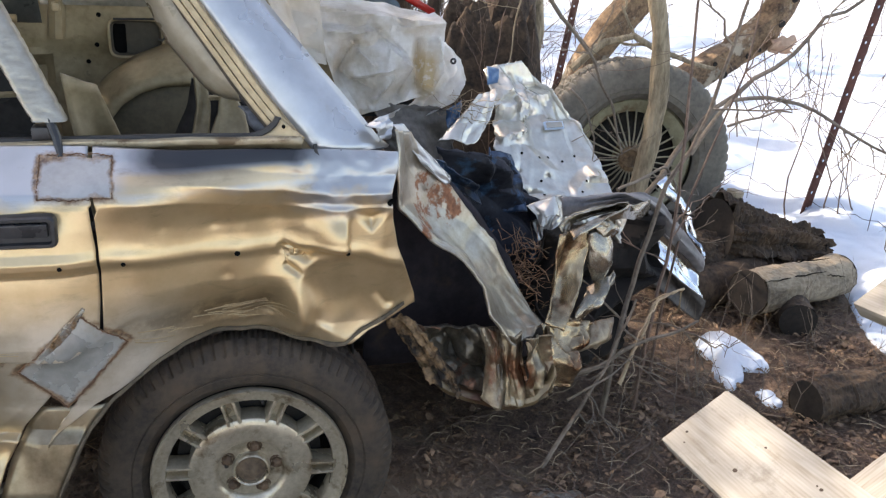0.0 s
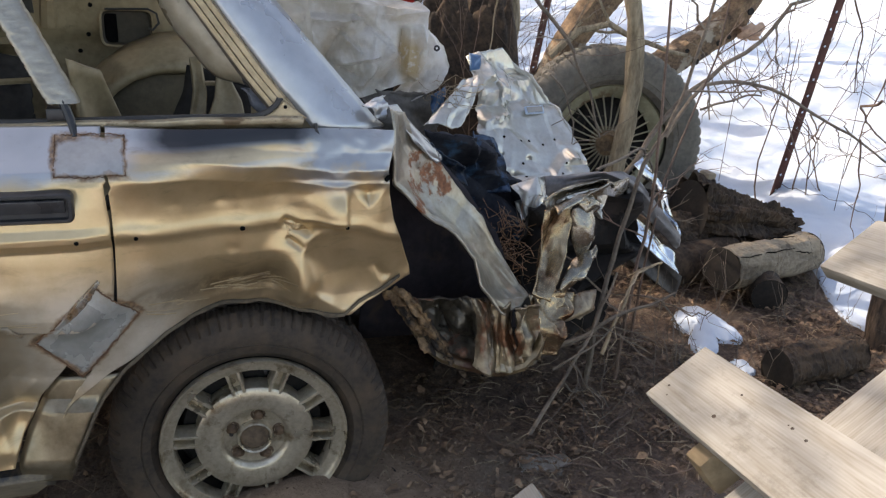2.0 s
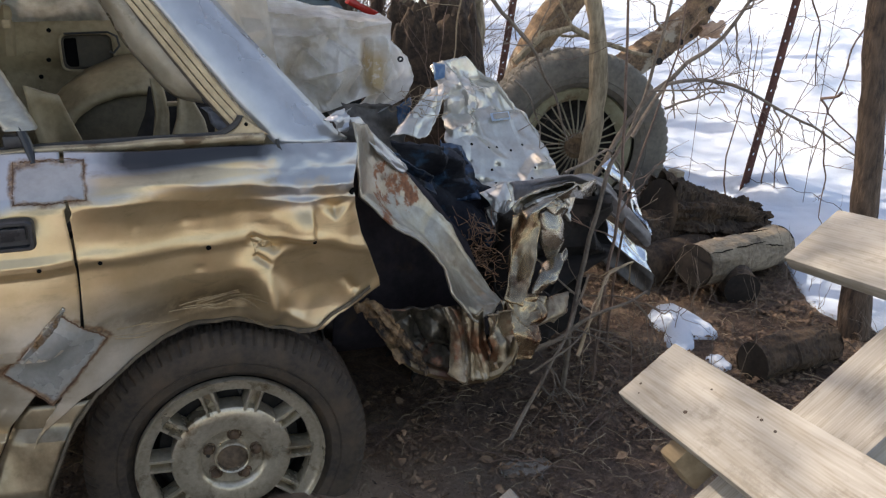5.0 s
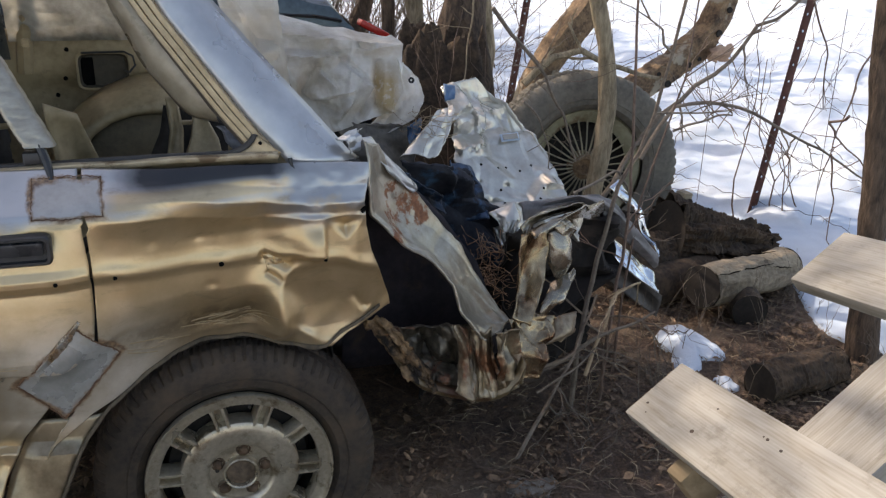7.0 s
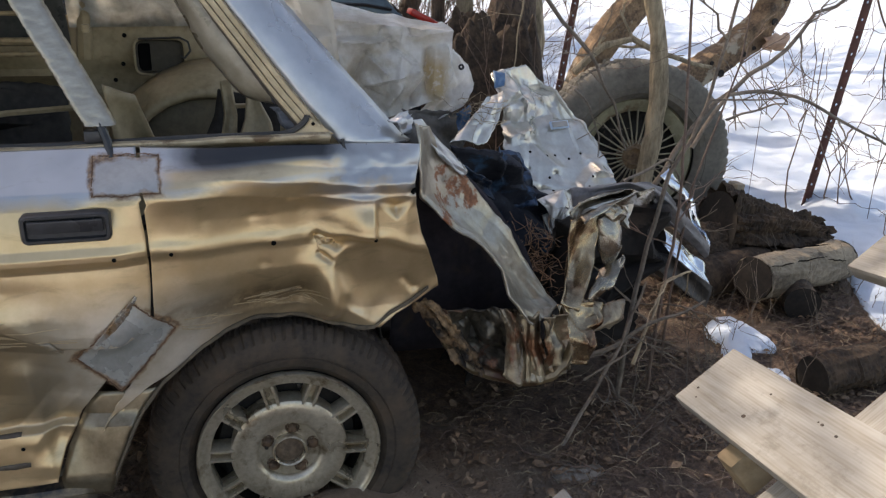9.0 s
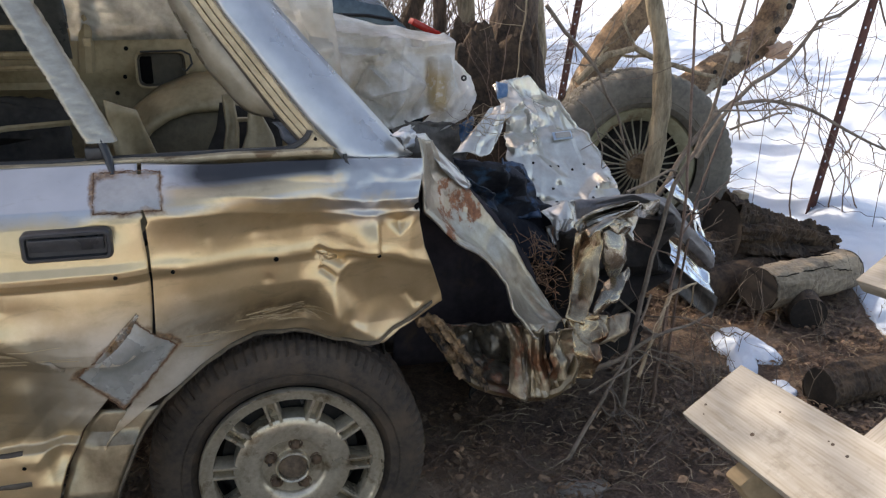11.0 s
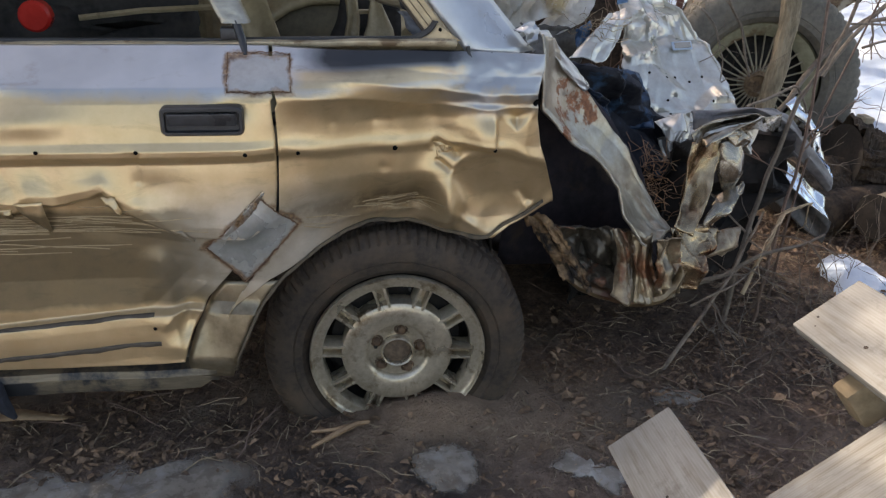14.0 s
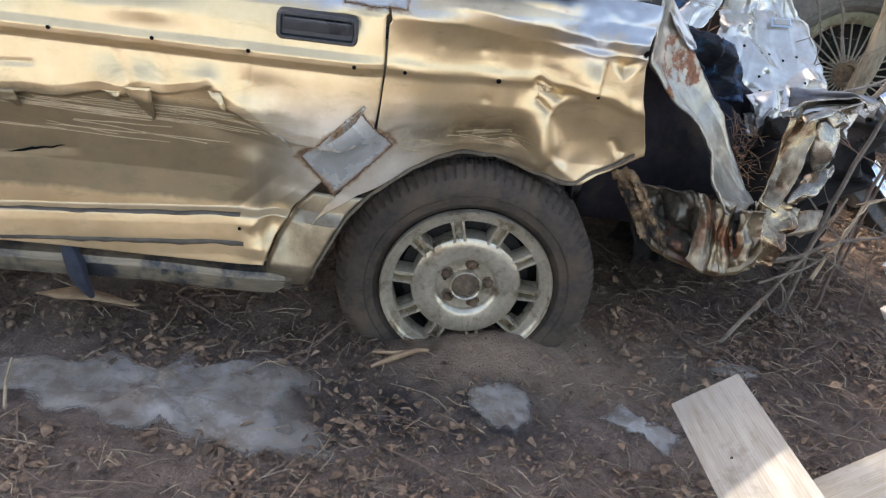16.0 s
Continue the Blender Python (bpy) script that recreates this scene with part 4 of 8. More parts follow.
# lower moulding of the door: two dark lines, the upper one painting ledge shade
LINE = surface("crease_dark", (0.055, 0.043, 0.032), (0.13, 0.105, 0.08), 14, 0.9)
for z0, x0, x1 in ((0.345, -0.98, -0.50), (0.287, -1.02, -0.49)):
    b = Build()
    rows = []
    for i in range(60):
        x = x0 + (x1 - x0) * i / 59
        z = z0 + 0.088 * min(0.0, x + 0.53) + 0.0012 * noise.noise(Vector((x * 20, 0, 0)))
        w = (0.008 if z0 < 0.3 else 0.0025) * min(1, i / 8) * (1 + 0.5 * noise.noise(Vector((x * 30, z0, 0))))
        rows.append([(x, side_y(x, z - w) - 0.0012, z - w), (x, side_y(x, z) - 0.0022, z), (x, side_y(x, z + 0.002) - 0.0012, z + 0.002)])
    b.grid(rows)
    part("lower_line", b, LINE, door, "dark line for the ledge shade and grey strip of the door", thick=0.002)

# torn buckle where the fold meets the waist ridge
b = Build()
yb = side_y(0.092, 0.652) + 0.004
sheet(b, [(0.068, yb + 0.004, 0.670), (0.076, yb - 0.002, 0.650), (0.084, yb + 0.002, 0.626)], [(0.120, yb - 0.008, 0.668), (0.112, yb - 0.006, 0.652), (0.104, yb + 0.0, 0.630)], 22, 22, 35, 4, 0.006, 0.2, 0.004, 0.0, 0.0, ((16, 0.006), (40, 0.003)))
part("torn_buckle", b, GOLD, quarter, "small torn silver buckle in the wing", thick=0.002, angle=20)

# clip holes along the waist line
for x, z, p in ((-0.84, 0.696, door), (-0.659, 0.699, door), (-0.487, 0.697, door), (-0.294, 0.689, door), (-0.199, 0.682, quarter), (-0.011, 0.668, quarter), (0.188, 0.665, quarter), (-0.499, 0.318, door)):
    b = Build()
    y = side_y(x, z)
    r = 0.0052 if x == -0.011 else 0.004
    rows = [[(x + r * k * math.cos(a), y - 0.0025 - 0.001 * (1 - k), z + r * k * math.sin(a)) for k in (0.0, 0.55, 1.0)] for a in [2 * math.pi * i / 14 for i in range(14)]]
    b.grid(rows, close=True, flip=True)
    part("clip_hole", b, HOLE, p, "small dark clip hole")

# torn, flaking edge across the door
rng = random.Random(11)
# curled tongues of torn skin hanging over the edge: place of the root, place of the tip, half width
for x, xt, tip, w in ((-0.945, -0.911, 0.531, 0.030), (-0.690, -0.666, 0.535, 0.024), (-0.735, -0.728, 0.568, 0.014), (-0.548, -0.528, 0.580, 0.012), (-0.430, -0.404, 0.512, 0.008)):
    b, rows = Build(), []
    top = linear(TORN_EDGE, x) + 0.010
    for i in range(9):
        t = i / 8
        z = top + (tip - top) * t
        half = w * (1 - t) ** 0.8 + 0.0012
        y = linear([(0, side_y(x, top + 0.004)), (1, side_y(xt, tip) - 0.006)], t) - 0.001 - 0.006 * math.sin(math.pi * t)
        rows.append([(x + (xt - x) * t + half * k, y + 0.008 * (abs(k) - 0.5) * t + 0.004 * noise.noise(Vector((x * 9, t * 4, k))), z + 0.005 * noise.noise(Vector((x * 30, t * 5, k * 2)))) for k in (-1, -0.5, 0, 0.5, 1)])
    b.grid(rows, flip=True)
    part("torn_tongue", b, GOLD, door, "curled tongue of torn metal", thick=0.002)
# scratches over the lower door
b = Build()
for i in range(34):
    x0 = -1.0 + 0.45 * rng.random()
    z0 = linear(TORN_EDGE, x0) - 0.012 - 0.06 * rng.random() ** 1.5
    L, sl = rng.uniform(0.08, 0.35), rng.uniform(-0.10, 0.03)
    pts = []
    for k in range(12):
        x = x0 + L * k / 11
        if x > -0.36:
            break
        z = z0 + sl * L * k / 11 + 0.0008 * math.sin(k + i)
        pts.append((x, side_y(x, z) - 0.0003, z))
    if len(pts) > 3:
        b.tube(pts, rng.uniform(0.0006, 0.0012), 4)
part("scratch", b, TAN, door, "long scratches down to bare metal", kind="stuff")
b = Build()
for i in range(22):
    x0, z0 = rng.uniform(-0.20, 0.05), rng.uniform(0.512, 0.545)
    L, sl = rng.uniform(0.02, 0.09), rng.uniform(-0.35, 0.2)
    pts = [(x0 + L * k / 5, side_y(x0 + L * k / 5, z0 + sl * L * k / 5) - 0.0006, z0 + sl * L * k / 5) for k in range(6)]
    if all(p[2] > linear(ARCH, p[0]) + 0.006 for p in pts):
        b.tube(pts, rng.uniform(0.0006, 0.0014), 4)
part("scratch", b, TAN, quarter, "pale scrapes above the arch", kind="stuff")
# dark split and tears in the door
for cx, cz, w, h in ((-0.90, 0.437, 0.055, 0.003), (-0.778, 0.765, 0.020, 0.0035), (0.268, 0.760, 0.007, 0.007)):
    b = Build()
    rows = []
    for i in range(15):
        t = i / 14
        x = cx - w + 2 * w * t
        hh = h * math.sin(math.pi * t) * (0.6 + 0.8 * abs(noise.noise(Vector((x * 60, cz, 0))))) + 0.0006
        z = cz + 0.25 * (x - cx) * (1 if h < 0.01 else 0.4) + 0.004 * noise.noise(Vector((x * 50, 1, 0)))
        rows.append([(x, side_y(x, z - hh) - 0.0025, z - hh), (x, side_y(x, z) - 0.0018, z), (x, side_y(x, z + hh) - 0.0025, z + hh)])
    b.grid(rows)
    part("tear", b, HOLE, door if cx < 0 else quarter, "dark tear in the sheet metal")

# door handle
handle = Build()
HX, HZ, HW, HH = -0.366, 0.752, 0.148, 0.054


def rounded(cx, cz, w, h, r, y, n=6):
    out = []
    for qx, qz, a0 in ((1, 1, 0), (-1, 1, 90), (-1, -1, 180), (1, -1, 270)):
        for k in range(n + 1):
            a = radians(a0 + 90 * k / n)
            out.append((cx + qx * (w / 2 - r) + r * math.cos(a), y, cz + qz * (h / 2 - r) + r * math.sin(a)))
    return out


yh = side_y(HX, HZ) - 0.004
rings = [rounded(HX, HZ, HW, HH, 0.012, yh + 0.012), rounded(HX, HZ, HW, HH, 0.012, yh - 0.006), rounded(HX, HZ, HW - 0.006, HH - 0.006, 0.010, yh - 0.010),
         rounded(HX, HZ, HW - 0.016, HH - 0.015, 0.006, yh - 0.010), rounded(HX, HZ, HW - 0.020, HH - 0.019, 0.005, yh - 0.002)]
handle.grid([r + [r[0]] for r in rings])
nv = len(rings[0]) + 1
handle.f.append(tuple(range(4 * nv, 5 * nv - 1))[::-1])
hnd = part("door_handle", handle, BLACK, door, "black recessed door handle")
b = Build()
b.box((HX, yh - 0.005, HZ + 0.004), (HW - 0.026, 0.010, 0.024), pose(0, 0, 0, 10, 0, 0), 0.003)
part("handle_flap", b, surface("worn_flap", (0.02, 0.021, 0.023), (0.05, 0.051, 0.053), 20, 0.3, 0.0), hnd, "worn grey handle flap")

# welded patch plates
PLATE = surface("scuffed_plate", (0.29, 0.288, 0.275), (0.41, 0.405, 0.385), 7, 0.4, 0.6, 50, 0.15, 0.005, (0.34, 0.27, 0.17), (0.6, 0.7), 12)
seamed(PLATE, SEAMS[0])
b = Build()
rows = [[(x, side_y(x, z) - 0.0018, z) for z in np.linspace(0.801, 0.852, 8)] for x in np.linspace(-0.320, -0.210, 14)]
b.grid(rows)
plate = part("patch_plate", b, PLATE, car, "silver plate welded over the waistline")


def weld(pts, seed, w=0.006):
    """A thin broken bead along a seam."""
    r = random.Random(seed)
    line = resample(pts, 34)
    b, run = Build(), []
    for i, p in enumerate(line + [None]):
        if p is not None:
            run.append(p + Vector((r.uniform(-1, 1), 0, r.uniform(-1, 1))) * 0.0015)
        else:
            if len(run) > 2:
                b.tube(run, [w * r.uniform(0.6, 1.2) for _ in run], 5)
            run = []
    return b


def on_side(pts, out=0.003):
    return [(x, side_y(x, z) - out, z) for x, z in pts]


for k, line in enumerate(([(-0.322, 0.856), (-0.322, 0.798)], [(-0.208, 0.856), (-0.207, 0.80)], [(-0.322, 0.799), (-0.26, 0.797), (-0.207, 0.80)], [(-0.31, 0.856), (-0.24, 0.858), (-0.208, 0.855)])):
    part("weld_bead", weld(resample(on_side(line, 0.0028), 12), k, 0.0010), RUST, plate, "rusty weld bead")
DIAMOND = [(-0.276, 0.600), (-0.207, 0.524), (-0.316, 0.406), (-0.386, 0.492)]
b = Build()
rows = []
for i in range(11):
    row = []
    for j in range(11):
        u, v = i / 10, j / 10
        x = (DIAMOND[0][0] * (1 - u) + DIAMOND[1][0] * u) * (1 - v) + (DIAMOND[3][0] * (1 - u) + DIAMOND[2][0] * u) * v
        z = (DIAMOND[0][1] * (1 - u) + DIAMOND[1][1] * u) * (1 - v) + (DIAMOND[3][1] * (1 - u) + DIAMOND[2][1] * u) * v
        row.append((x, side_y(x, z) - 0.003 + 0.001 * noise.noise(Vector((x * 14, z * 14, 0))), z))
    rows.append(row)
b.grid(rows)
plate = part("patch_plate", b, PATCH, car, "diamond-shaped steel patch welded by the arch")
for k in range(4):
    a, c = DIAMOND[k], DIAMOND[(k + 1) % 4]
    pts = on_side([(a[0] + (c[0] - a[0]) * t / 6, a[1] + (c[1] - a[1]) * t / 6) for t in range(7)], 0.0045)
    part("weld_bead", weld(pts, 20 + k, 0.0018), RUST, plate, "rusty weld bead")

b = Build()
e0, e1 = Vector((-0.345, 0, 0.530)), Vector((-0.268, 0, 0.612))
rows = []
for i in range(26):
    p = e0.lerp(e1, i / 25)
    w = 0.010 * math.sin(math.pi * (0.15 + 0.75 * i / 25)) + 0.002 * noise.noise(Vector((i * 0.6, 3, 1)))
    n = Vector((0.70, 0, -0.71))
    y = side_y(p.x, p.z) - 0.004
    rows.append([(p.x - n.x * w * 0.3, y + 0.002, p.z - n.z * w * 0.3), (p.x, y - 0.006 + 0.002 * noise.noise(Vector((i * 0.8, 0, 0))), p.z), (p.x + n.x * w, y - 0.002, p.z + n.z * w), (p.x + n.x * w * 1.5, y + 0.003, p.z + n.z * w * 1.5)])
b.grid(rows, flip=True)
part("torn_crest", b, CHROME_DULL, plate, "bright torn crest of the patch", thick=0.002)

# sill
b = Build()
rows = []
for i in range(60):
    x = -1.6 + 1.21 * i / 59
    dz = 0.014 * smoothstep(-0.8, -1.3, x) - 0.006 * noise.noise(Vector((x * 5, 0, 0)))
    cut = 0.03 * smoothstep(-0.43, -0.39, x)
    rows.append([(x, y, z - dz) for y, z in ((-0.055, 0.235), (-0.060, 0.212), (-0.098, 0.206), (-0.102, 0.196), (-0.084, 0.188), (-0.086, 0.172), (-0.078, 0.150 + cut), (-0.040, 0.142 + cut), (0.03, 0.15 + cut))])
b.grid(rows)
sill = part("sill", b, surface("sill_paint", (0.09, 0.075, 0.055), (0.25, 0.205, 0.14), 6, 0.45, 0.4, 50, 0.3, 0.005, (0.035, 0.038, 0.042), (0.46, 0.58), 9, (0.4, 1, 3)), car, "dirty grey-green car sill", thick=0.004)
b = Build()
b.tube(on_side([(-0.86, 0.24)], -0.03) + [(-0.85, -0.10, 0.215), (-0.838, -0.107, 0.19), (-0.830, -0.108, 0.155), (-0.822, -0.100, 0.128), (-0.815, -0.09, 0.10)], [0.012, 0.018, 0.022, 0.019, 0.013, 0.006], 8)
part("sill_rag", b, surface("blue_rag", (0.012, 0.014, 0.02), (0.03, 0.034, 0.045), 20, 0.9), car, "dark blue rag hanging from the sill")

# front door
b = Build()
skin(b, 30, 70, lambda u, v: -1.90 + 0.474 * u, lambda u, v: 0.225 + 0.643 * v, 0.012)
part("front_door", b, surface("pale_paint", (0.55, 0.57, 0.58), (0.72, 0.73, 0.73), 4, 0.35, 0.35, 50, 0.2, 0.006, (0.35, 0.33, 0.3), (0.62, 0.70), 8), car, "pale silver front door with scuffed paint", thick=0.005)

# front of the car: wing, bonnet, windscreen and lamp end
# out of view; added so the car's front shades the ground
b = Build()
rows = []
for i in range(50):
    x = -3.15 + 1.245 * i / 49
    row = []
    for j in range(30):
        arch = 0.13 + 0.345 * math.sqrt(max(0.0, 1 - ((x + 2.52) / 0.36) ** 2))
        z = arch + (0.86 - 0.06 * smoothstep(-2.2, -3.15, x) - arch) * j / 29
        row.append((x, -0.112 + 0.10 * smoothstep(0.72, 0.86, z) + 0.12 * smoothstep(-2.85, -3.15, x), z))
    rows.append(row)
b.grid(rows)
part("front_wing", b, GOLD, car, "gold front wing", thick=0.004)
b = Build()
b.grid([[(x, y, 0.86 - 0.06 * smoothstep(-2.2, -3.15, x) + 0.03 * math.sin(math.pi * (y + 0.02) / 1.34)) for y in np.linspace(-0.02, 1.32, 16)] for x in np.linspace(-3.15, -2.0, 16)], flip=True)
part("bonnet", b, GOLD, car, "gold bonnet", thick=0.01)
b = Build()
b.grid([[(-3.15 - 0.03 * math.sin(math.pi * (y + 0.02) / 1.34), y, z) for z in np.linspace(0.25, 0.80, 10)] for y in np.linspace(0.0, 1.30, 14)], flip=True)
part("front_end", b, BLACK, car, "dark front end with the bumper", thick=0.02)
b = Build()
b.grid([[(-2.18 + 0.40 * t, 0.02 + 0.12 * t + (1.26 - 0.24 * t) * k / 11, 0.88 + 0.41 * t + 0.03 * math.sin(math.pi * k / 11)) for k in range(12)] for t in np.linspace(0, 1, 10)], flip=True)
part("windscreen", b, DIM_GLASS, car, "dusty windscreen", thick=0.006)

# window sill rails and pillars
b = Build()
rows = []
for i in range(60):
    x = -1.75 + 1.86 * i / 59
    w = 0.004 * noise.noise(Vector((x * 9, 0, 5)))
    z = 0.868 + 0.004 * smoothstep(-0.4, -0.1, x) + w
    rows.append([(x, -0.022, z - 0.008), (x, -0.020, z + 0.001), (x, -0.012, z + 0.004), (x, -0.006, z + 0.002), (x, 0.0, z - 0.02)])
b.grid(rows)
part("window_sill", b, CREAM, car, "flaking painted window sill", thick=0.003)
b = Build()
rows = [[(x, y, 0.866 + dz + 0.004 * smoothstep(-0.4, -0.1, x)) for y, dz in ((-0.006, 0.0), (0.0, 0.007), (0.016, 0.006), (0.024, -0.02))] for x in np.linspace(-1.75, 0.10, 40)]
b.grid(rows)
part("window_seal", b, RUBBER, car, "perished black window seal", thick=0.003)


def pillar_y(z):
    return -0.004 + 0.38 * max(0, z - 0.85)


# rear side pillar: silver skin
b = Build()
rows = []
for i in range(30):
    v = i / 29
    z = 0.842 + 0.47 * v
    xa = linear([(0.84, 0.137), (0.95, 0.048), (1.12, -0.074), (1.32, -0.20)], z)
    xb = linear([(0.84, 0.285), (0.848, 0.268), (0.885, 0.238), (1.01, 0.130), (1.117, 0.04), (1.32, -0.13)], z)
    rows.append([(xa + (xb - xa) * k / 10, pillar_y(z) - 0.010 * math.sin(math.pi * k / 10) + 0.05 * (k / 10) ** 3 + 0.004 * noise.noise(Vector((k, z * 14, 1))), z) for k in range(11)])
b.grid(rows, flip=True)
part("rear_pillar", b, SILVER, car, "silver rear side pillar with rubbed paint", thick=0.006)
# gold channels along the window; dark strips paint the shade of their grooves
for k, (dx, w, dy, mat) in enumerate(((0.0, 0.011, 0.002, TAN), (-0.011, 0.003, 0.010, LINE), (-0.014, 0.013, 0.004, TAN), (-0.027, 0.003, 0.012, LINE), (-0.030, 0.010, 0.006, TAN), (-0.040, 0.005, 0.014, LINE))):
    b = Build()
    rows = []
    for i in range(24):
        z = 0.862 + 0.45 * i / 23
        x = linear([(0.84, 0.137), (0.95, 0.048), (1.12, -0.074), (1.32, -0.20)], z) + dx - 0.004
        y = pillar_y(z) + dy
        rows.append([(x - w, y + 0.012, z - 0.006), (x - w + 0.003, y - 0.002, z - 0.004), (x - 0.003, y - 0.003, z), (x, y + 0.012, z)])
    b.grid(rows)
    part("window_channel", b, mat, car, "tan window channel" if mat is TAN else "dark strip for the channel grooves and seal edge", thick=0.002)
# rounded lower corner of the window opening
b = Build()
rows = []
for i in range(21):
    a = math.pi / 2 * i / 20
    cx, cz = 0.072 - 0.055 * (1 - math.cos(a)) ** 0.9 * 1.15, 0.905 - 0.036 * math.sin(a) ** 1.1
    ox, oz = 0.118 - 0.10 * i / 20, 0.872 - 0.006 * i / 20
    rows.append([(cx + (ox - cx) * k / 6, -0.004 - 0.008 * k / 6 + 0.001 * noise.noise(Vector((i * 0.4, k, 2))), cz + (oz - cz) * k / 6) for k in range(7)])
b.grid(rows)
part("corner_gusset", b, TAN, car, "beige corner of the window opening", thick=0.003)
part("corner_seal", Build().tube([(r_[0][0] - 0.003, r_[0][1] + 0.004, r_[0][2] + 0.003) for r_ in rows], 0.0065, 6), RUBBER, car, "dark rounded window seal")
part("corner_screw", Build().spin([(0.0, -0.002), (0.003, -0.002), (0.0035, 0.003)], (0.078, -0.012, 0.893), 10), HOLE, car, "small dark screw hole")
# seam between pillar and wing
b = Build().tube([(0.125, -0.012, 0.850), (0.18, -0.014, 0.849), (0.23, -0.010, 0.846), (0.262, -0.004, 0.850)], 0.0022, 5)
b.tube([(0.133, -0.014, 0.862), (0.134, -0.018, 0.85), (0.140, -0.020, 0.838)], 0.004, 5)
part("pillar_seam", b, RUBBER, car, "dark cracked seam")
# fold of sheet at the pillar foot
b = Build()
sheet(b, [(0.232, 0.020, 0.894), (0.245, 0.012, 0.881), (0.261, 0.015, 0.861)], [(0.281, 0.065, 0.899), (0.292, 0.060, 0.883), (0.283, 0.050, 0.855)], 26, 26, 31, 2, 0.008, 0.3, 0.004, 0.0, 0.0, ((8, 0.010),), 0.0, (), 0.0, ((0.009, 18),))
part("torn_corner", b, SILVER, car, "torn corner of the rear pillar", thick=0.003)

# door post wrapped in silver tape
b = Build()
rows = []
for i in range(150):
    t = i / 149
    z = 0.905 + 0.42 * t
    cx, cy = -0.306 - 0.118 * (z - 0.905) / 0.225, 0.0 + 0.40 * (z - 0.905)
    row = []
    for k in range(25):
        a = 2 * math.pi * k / 24
        wob = 0.0012 * noise.noise(Vector((math.cos(a) * 2, z * 40, 3))) - 0.0022 * max(0.0, 1 - abs(((z + 0.022 * math.cos(a) + 0.012 * noise.noise(Vector((z * 30, math.cos(a), 1)))) / 0.026) % 1.0 - 0.5) / 0.10)
        row.append((cx + (0.027 + wob) * max(-1, min(1, 1.25 * math.cos(a))), cy + (0.018 + wob) * max(-1, min(1, 1.3 * math.sin(a))), z))
    rows.append(row)
b.grid(rows)
n = len(b.v)
b.f.append(tuple(range(0, 24)))
part("door_post", b, TAPE, car, "door post wrapped in silver tape", angle=70)
b = Build()
b.tube([(-0.309, -0.004, 0.917), (-0.305, -0.010, 0.905), (-0.296, -0.018, 0.877), (-0.289, -0.040, 0.851)], [0.007, 0.008, 0.008, 0.005], 8)
b.box((-0.318, 0.0, 0.885), (0.035, 0.03, 0.022), None, 0.004)
part("post_bracket", b, BLACK, car, "black bracket at the foot of the post")

# interior: far side, floor, wheel house, roof
b = Build()
far_y = 1.30
rows = []
for i in range(80):
    x = -1.8 + 2.20 * i / 79
    row = []
    for j in range(40):
        z = 0.2 + 0.79 * j / 39
        y = far_y + 0.02 * noise.noise(Vector((x * 4, z * 4, 9)))
        y -= 0.03 * smoothstep(0.80, 0.86, z)
        if -1.5 < x < -0.52:
            y += 0.04 * smoothstep(0.0, 0.02, 0.80 - z) - 0.03 * bell(0, z, 0, 0.80, 1, 0.015) - 0.025 * bell(0, z, 0, 0.70, 1, 0.02)
        row.append((x, y, z))
    rows.append(row)
b.grid(rows)
part("far_inner_side", b, INNER, car, "bare beige inner side of the far flank", thick=0.01)
for x in (-1.72, -0.50, -0.02):
    b = Build()
    b.tube([(x, far_y - 0.02, 0.86), (x + 0.02, far_y - 0.05, 1.05), (x + 0.01, far_y - 0.12, 1.28)], [0.026, 0.022, 0.02], 8)
    part("far_pillar", b, INNER, car, "beige far door pillar")
b = Build()
rows = [[(x, y, 1.30 + 0.03 * math.sin(math.pi * (y - 0.17) / 1.0) ) for y in np.linspace(0.17, 1.17, 12)] for x in np.linspace(-1.8, -0.12, 12)]
b.grid(rows, flip=True)
part("roof", b, GOLD, car, "gold car roof", thick=0.03)
b = Build()
rows = [[(x, y, 0.26 + 0.03 * noise.noise(Vector((x * 3, y * 3, 0)))) for y in np.linspace(0.30, 1.3, 20)] for x in np.linspace(-1.8, 0.75, 30)]
b.grid(rows, flip=True)
part("car_floor", b, UNDER, car, "dark stripped car floor", thick=0.03)
# far windows: grimy film over the small one, dusty glass in the door
for x0, x1, z0, z1, mat, name, lab in ((-0.53, -0.06, 0.955, 1.30, DIM_FILM, "window_film", "grimy crumpled film over the far window"), (-2.1, -0.535, 0.90, 1.30, DIM_GLASS, "far_window", "dusty dark glass of the far door")):
    b = Build()
    rows = [[(x, far_y - 0.03 - 0.35 * (z - 0.9) + (0.014 * noise.noise(Vector((x * 13, z * 13, 3))) + 0.016 * abs(noise.noise(Vector((x * 22 + z * 8, z * 26, 6)))) if mat is DIM_FILM else 0.0), z) for z in np.linspace(z0, z1, 70)] for x in np.linspace(x0, x1, 80)]
    b.grid(rows)
    part(name, b, mat, car, lab, thick=0.0 if mat is DIM_FILM else 0.004)
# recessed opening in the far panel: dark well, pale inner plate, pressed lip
# the well's shade is put into its colour, blackest in the left third
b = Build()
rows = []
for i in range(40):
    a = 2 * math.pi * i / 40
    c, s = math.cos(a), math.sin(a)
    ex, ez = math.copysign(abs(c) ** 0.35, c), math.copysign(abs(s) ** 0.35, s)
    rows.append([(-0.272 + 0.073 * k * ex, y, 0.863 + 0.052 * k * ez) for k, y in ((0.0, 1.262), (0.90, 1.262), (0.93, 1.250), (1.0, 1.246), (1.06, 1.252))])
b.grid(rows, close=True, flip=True)
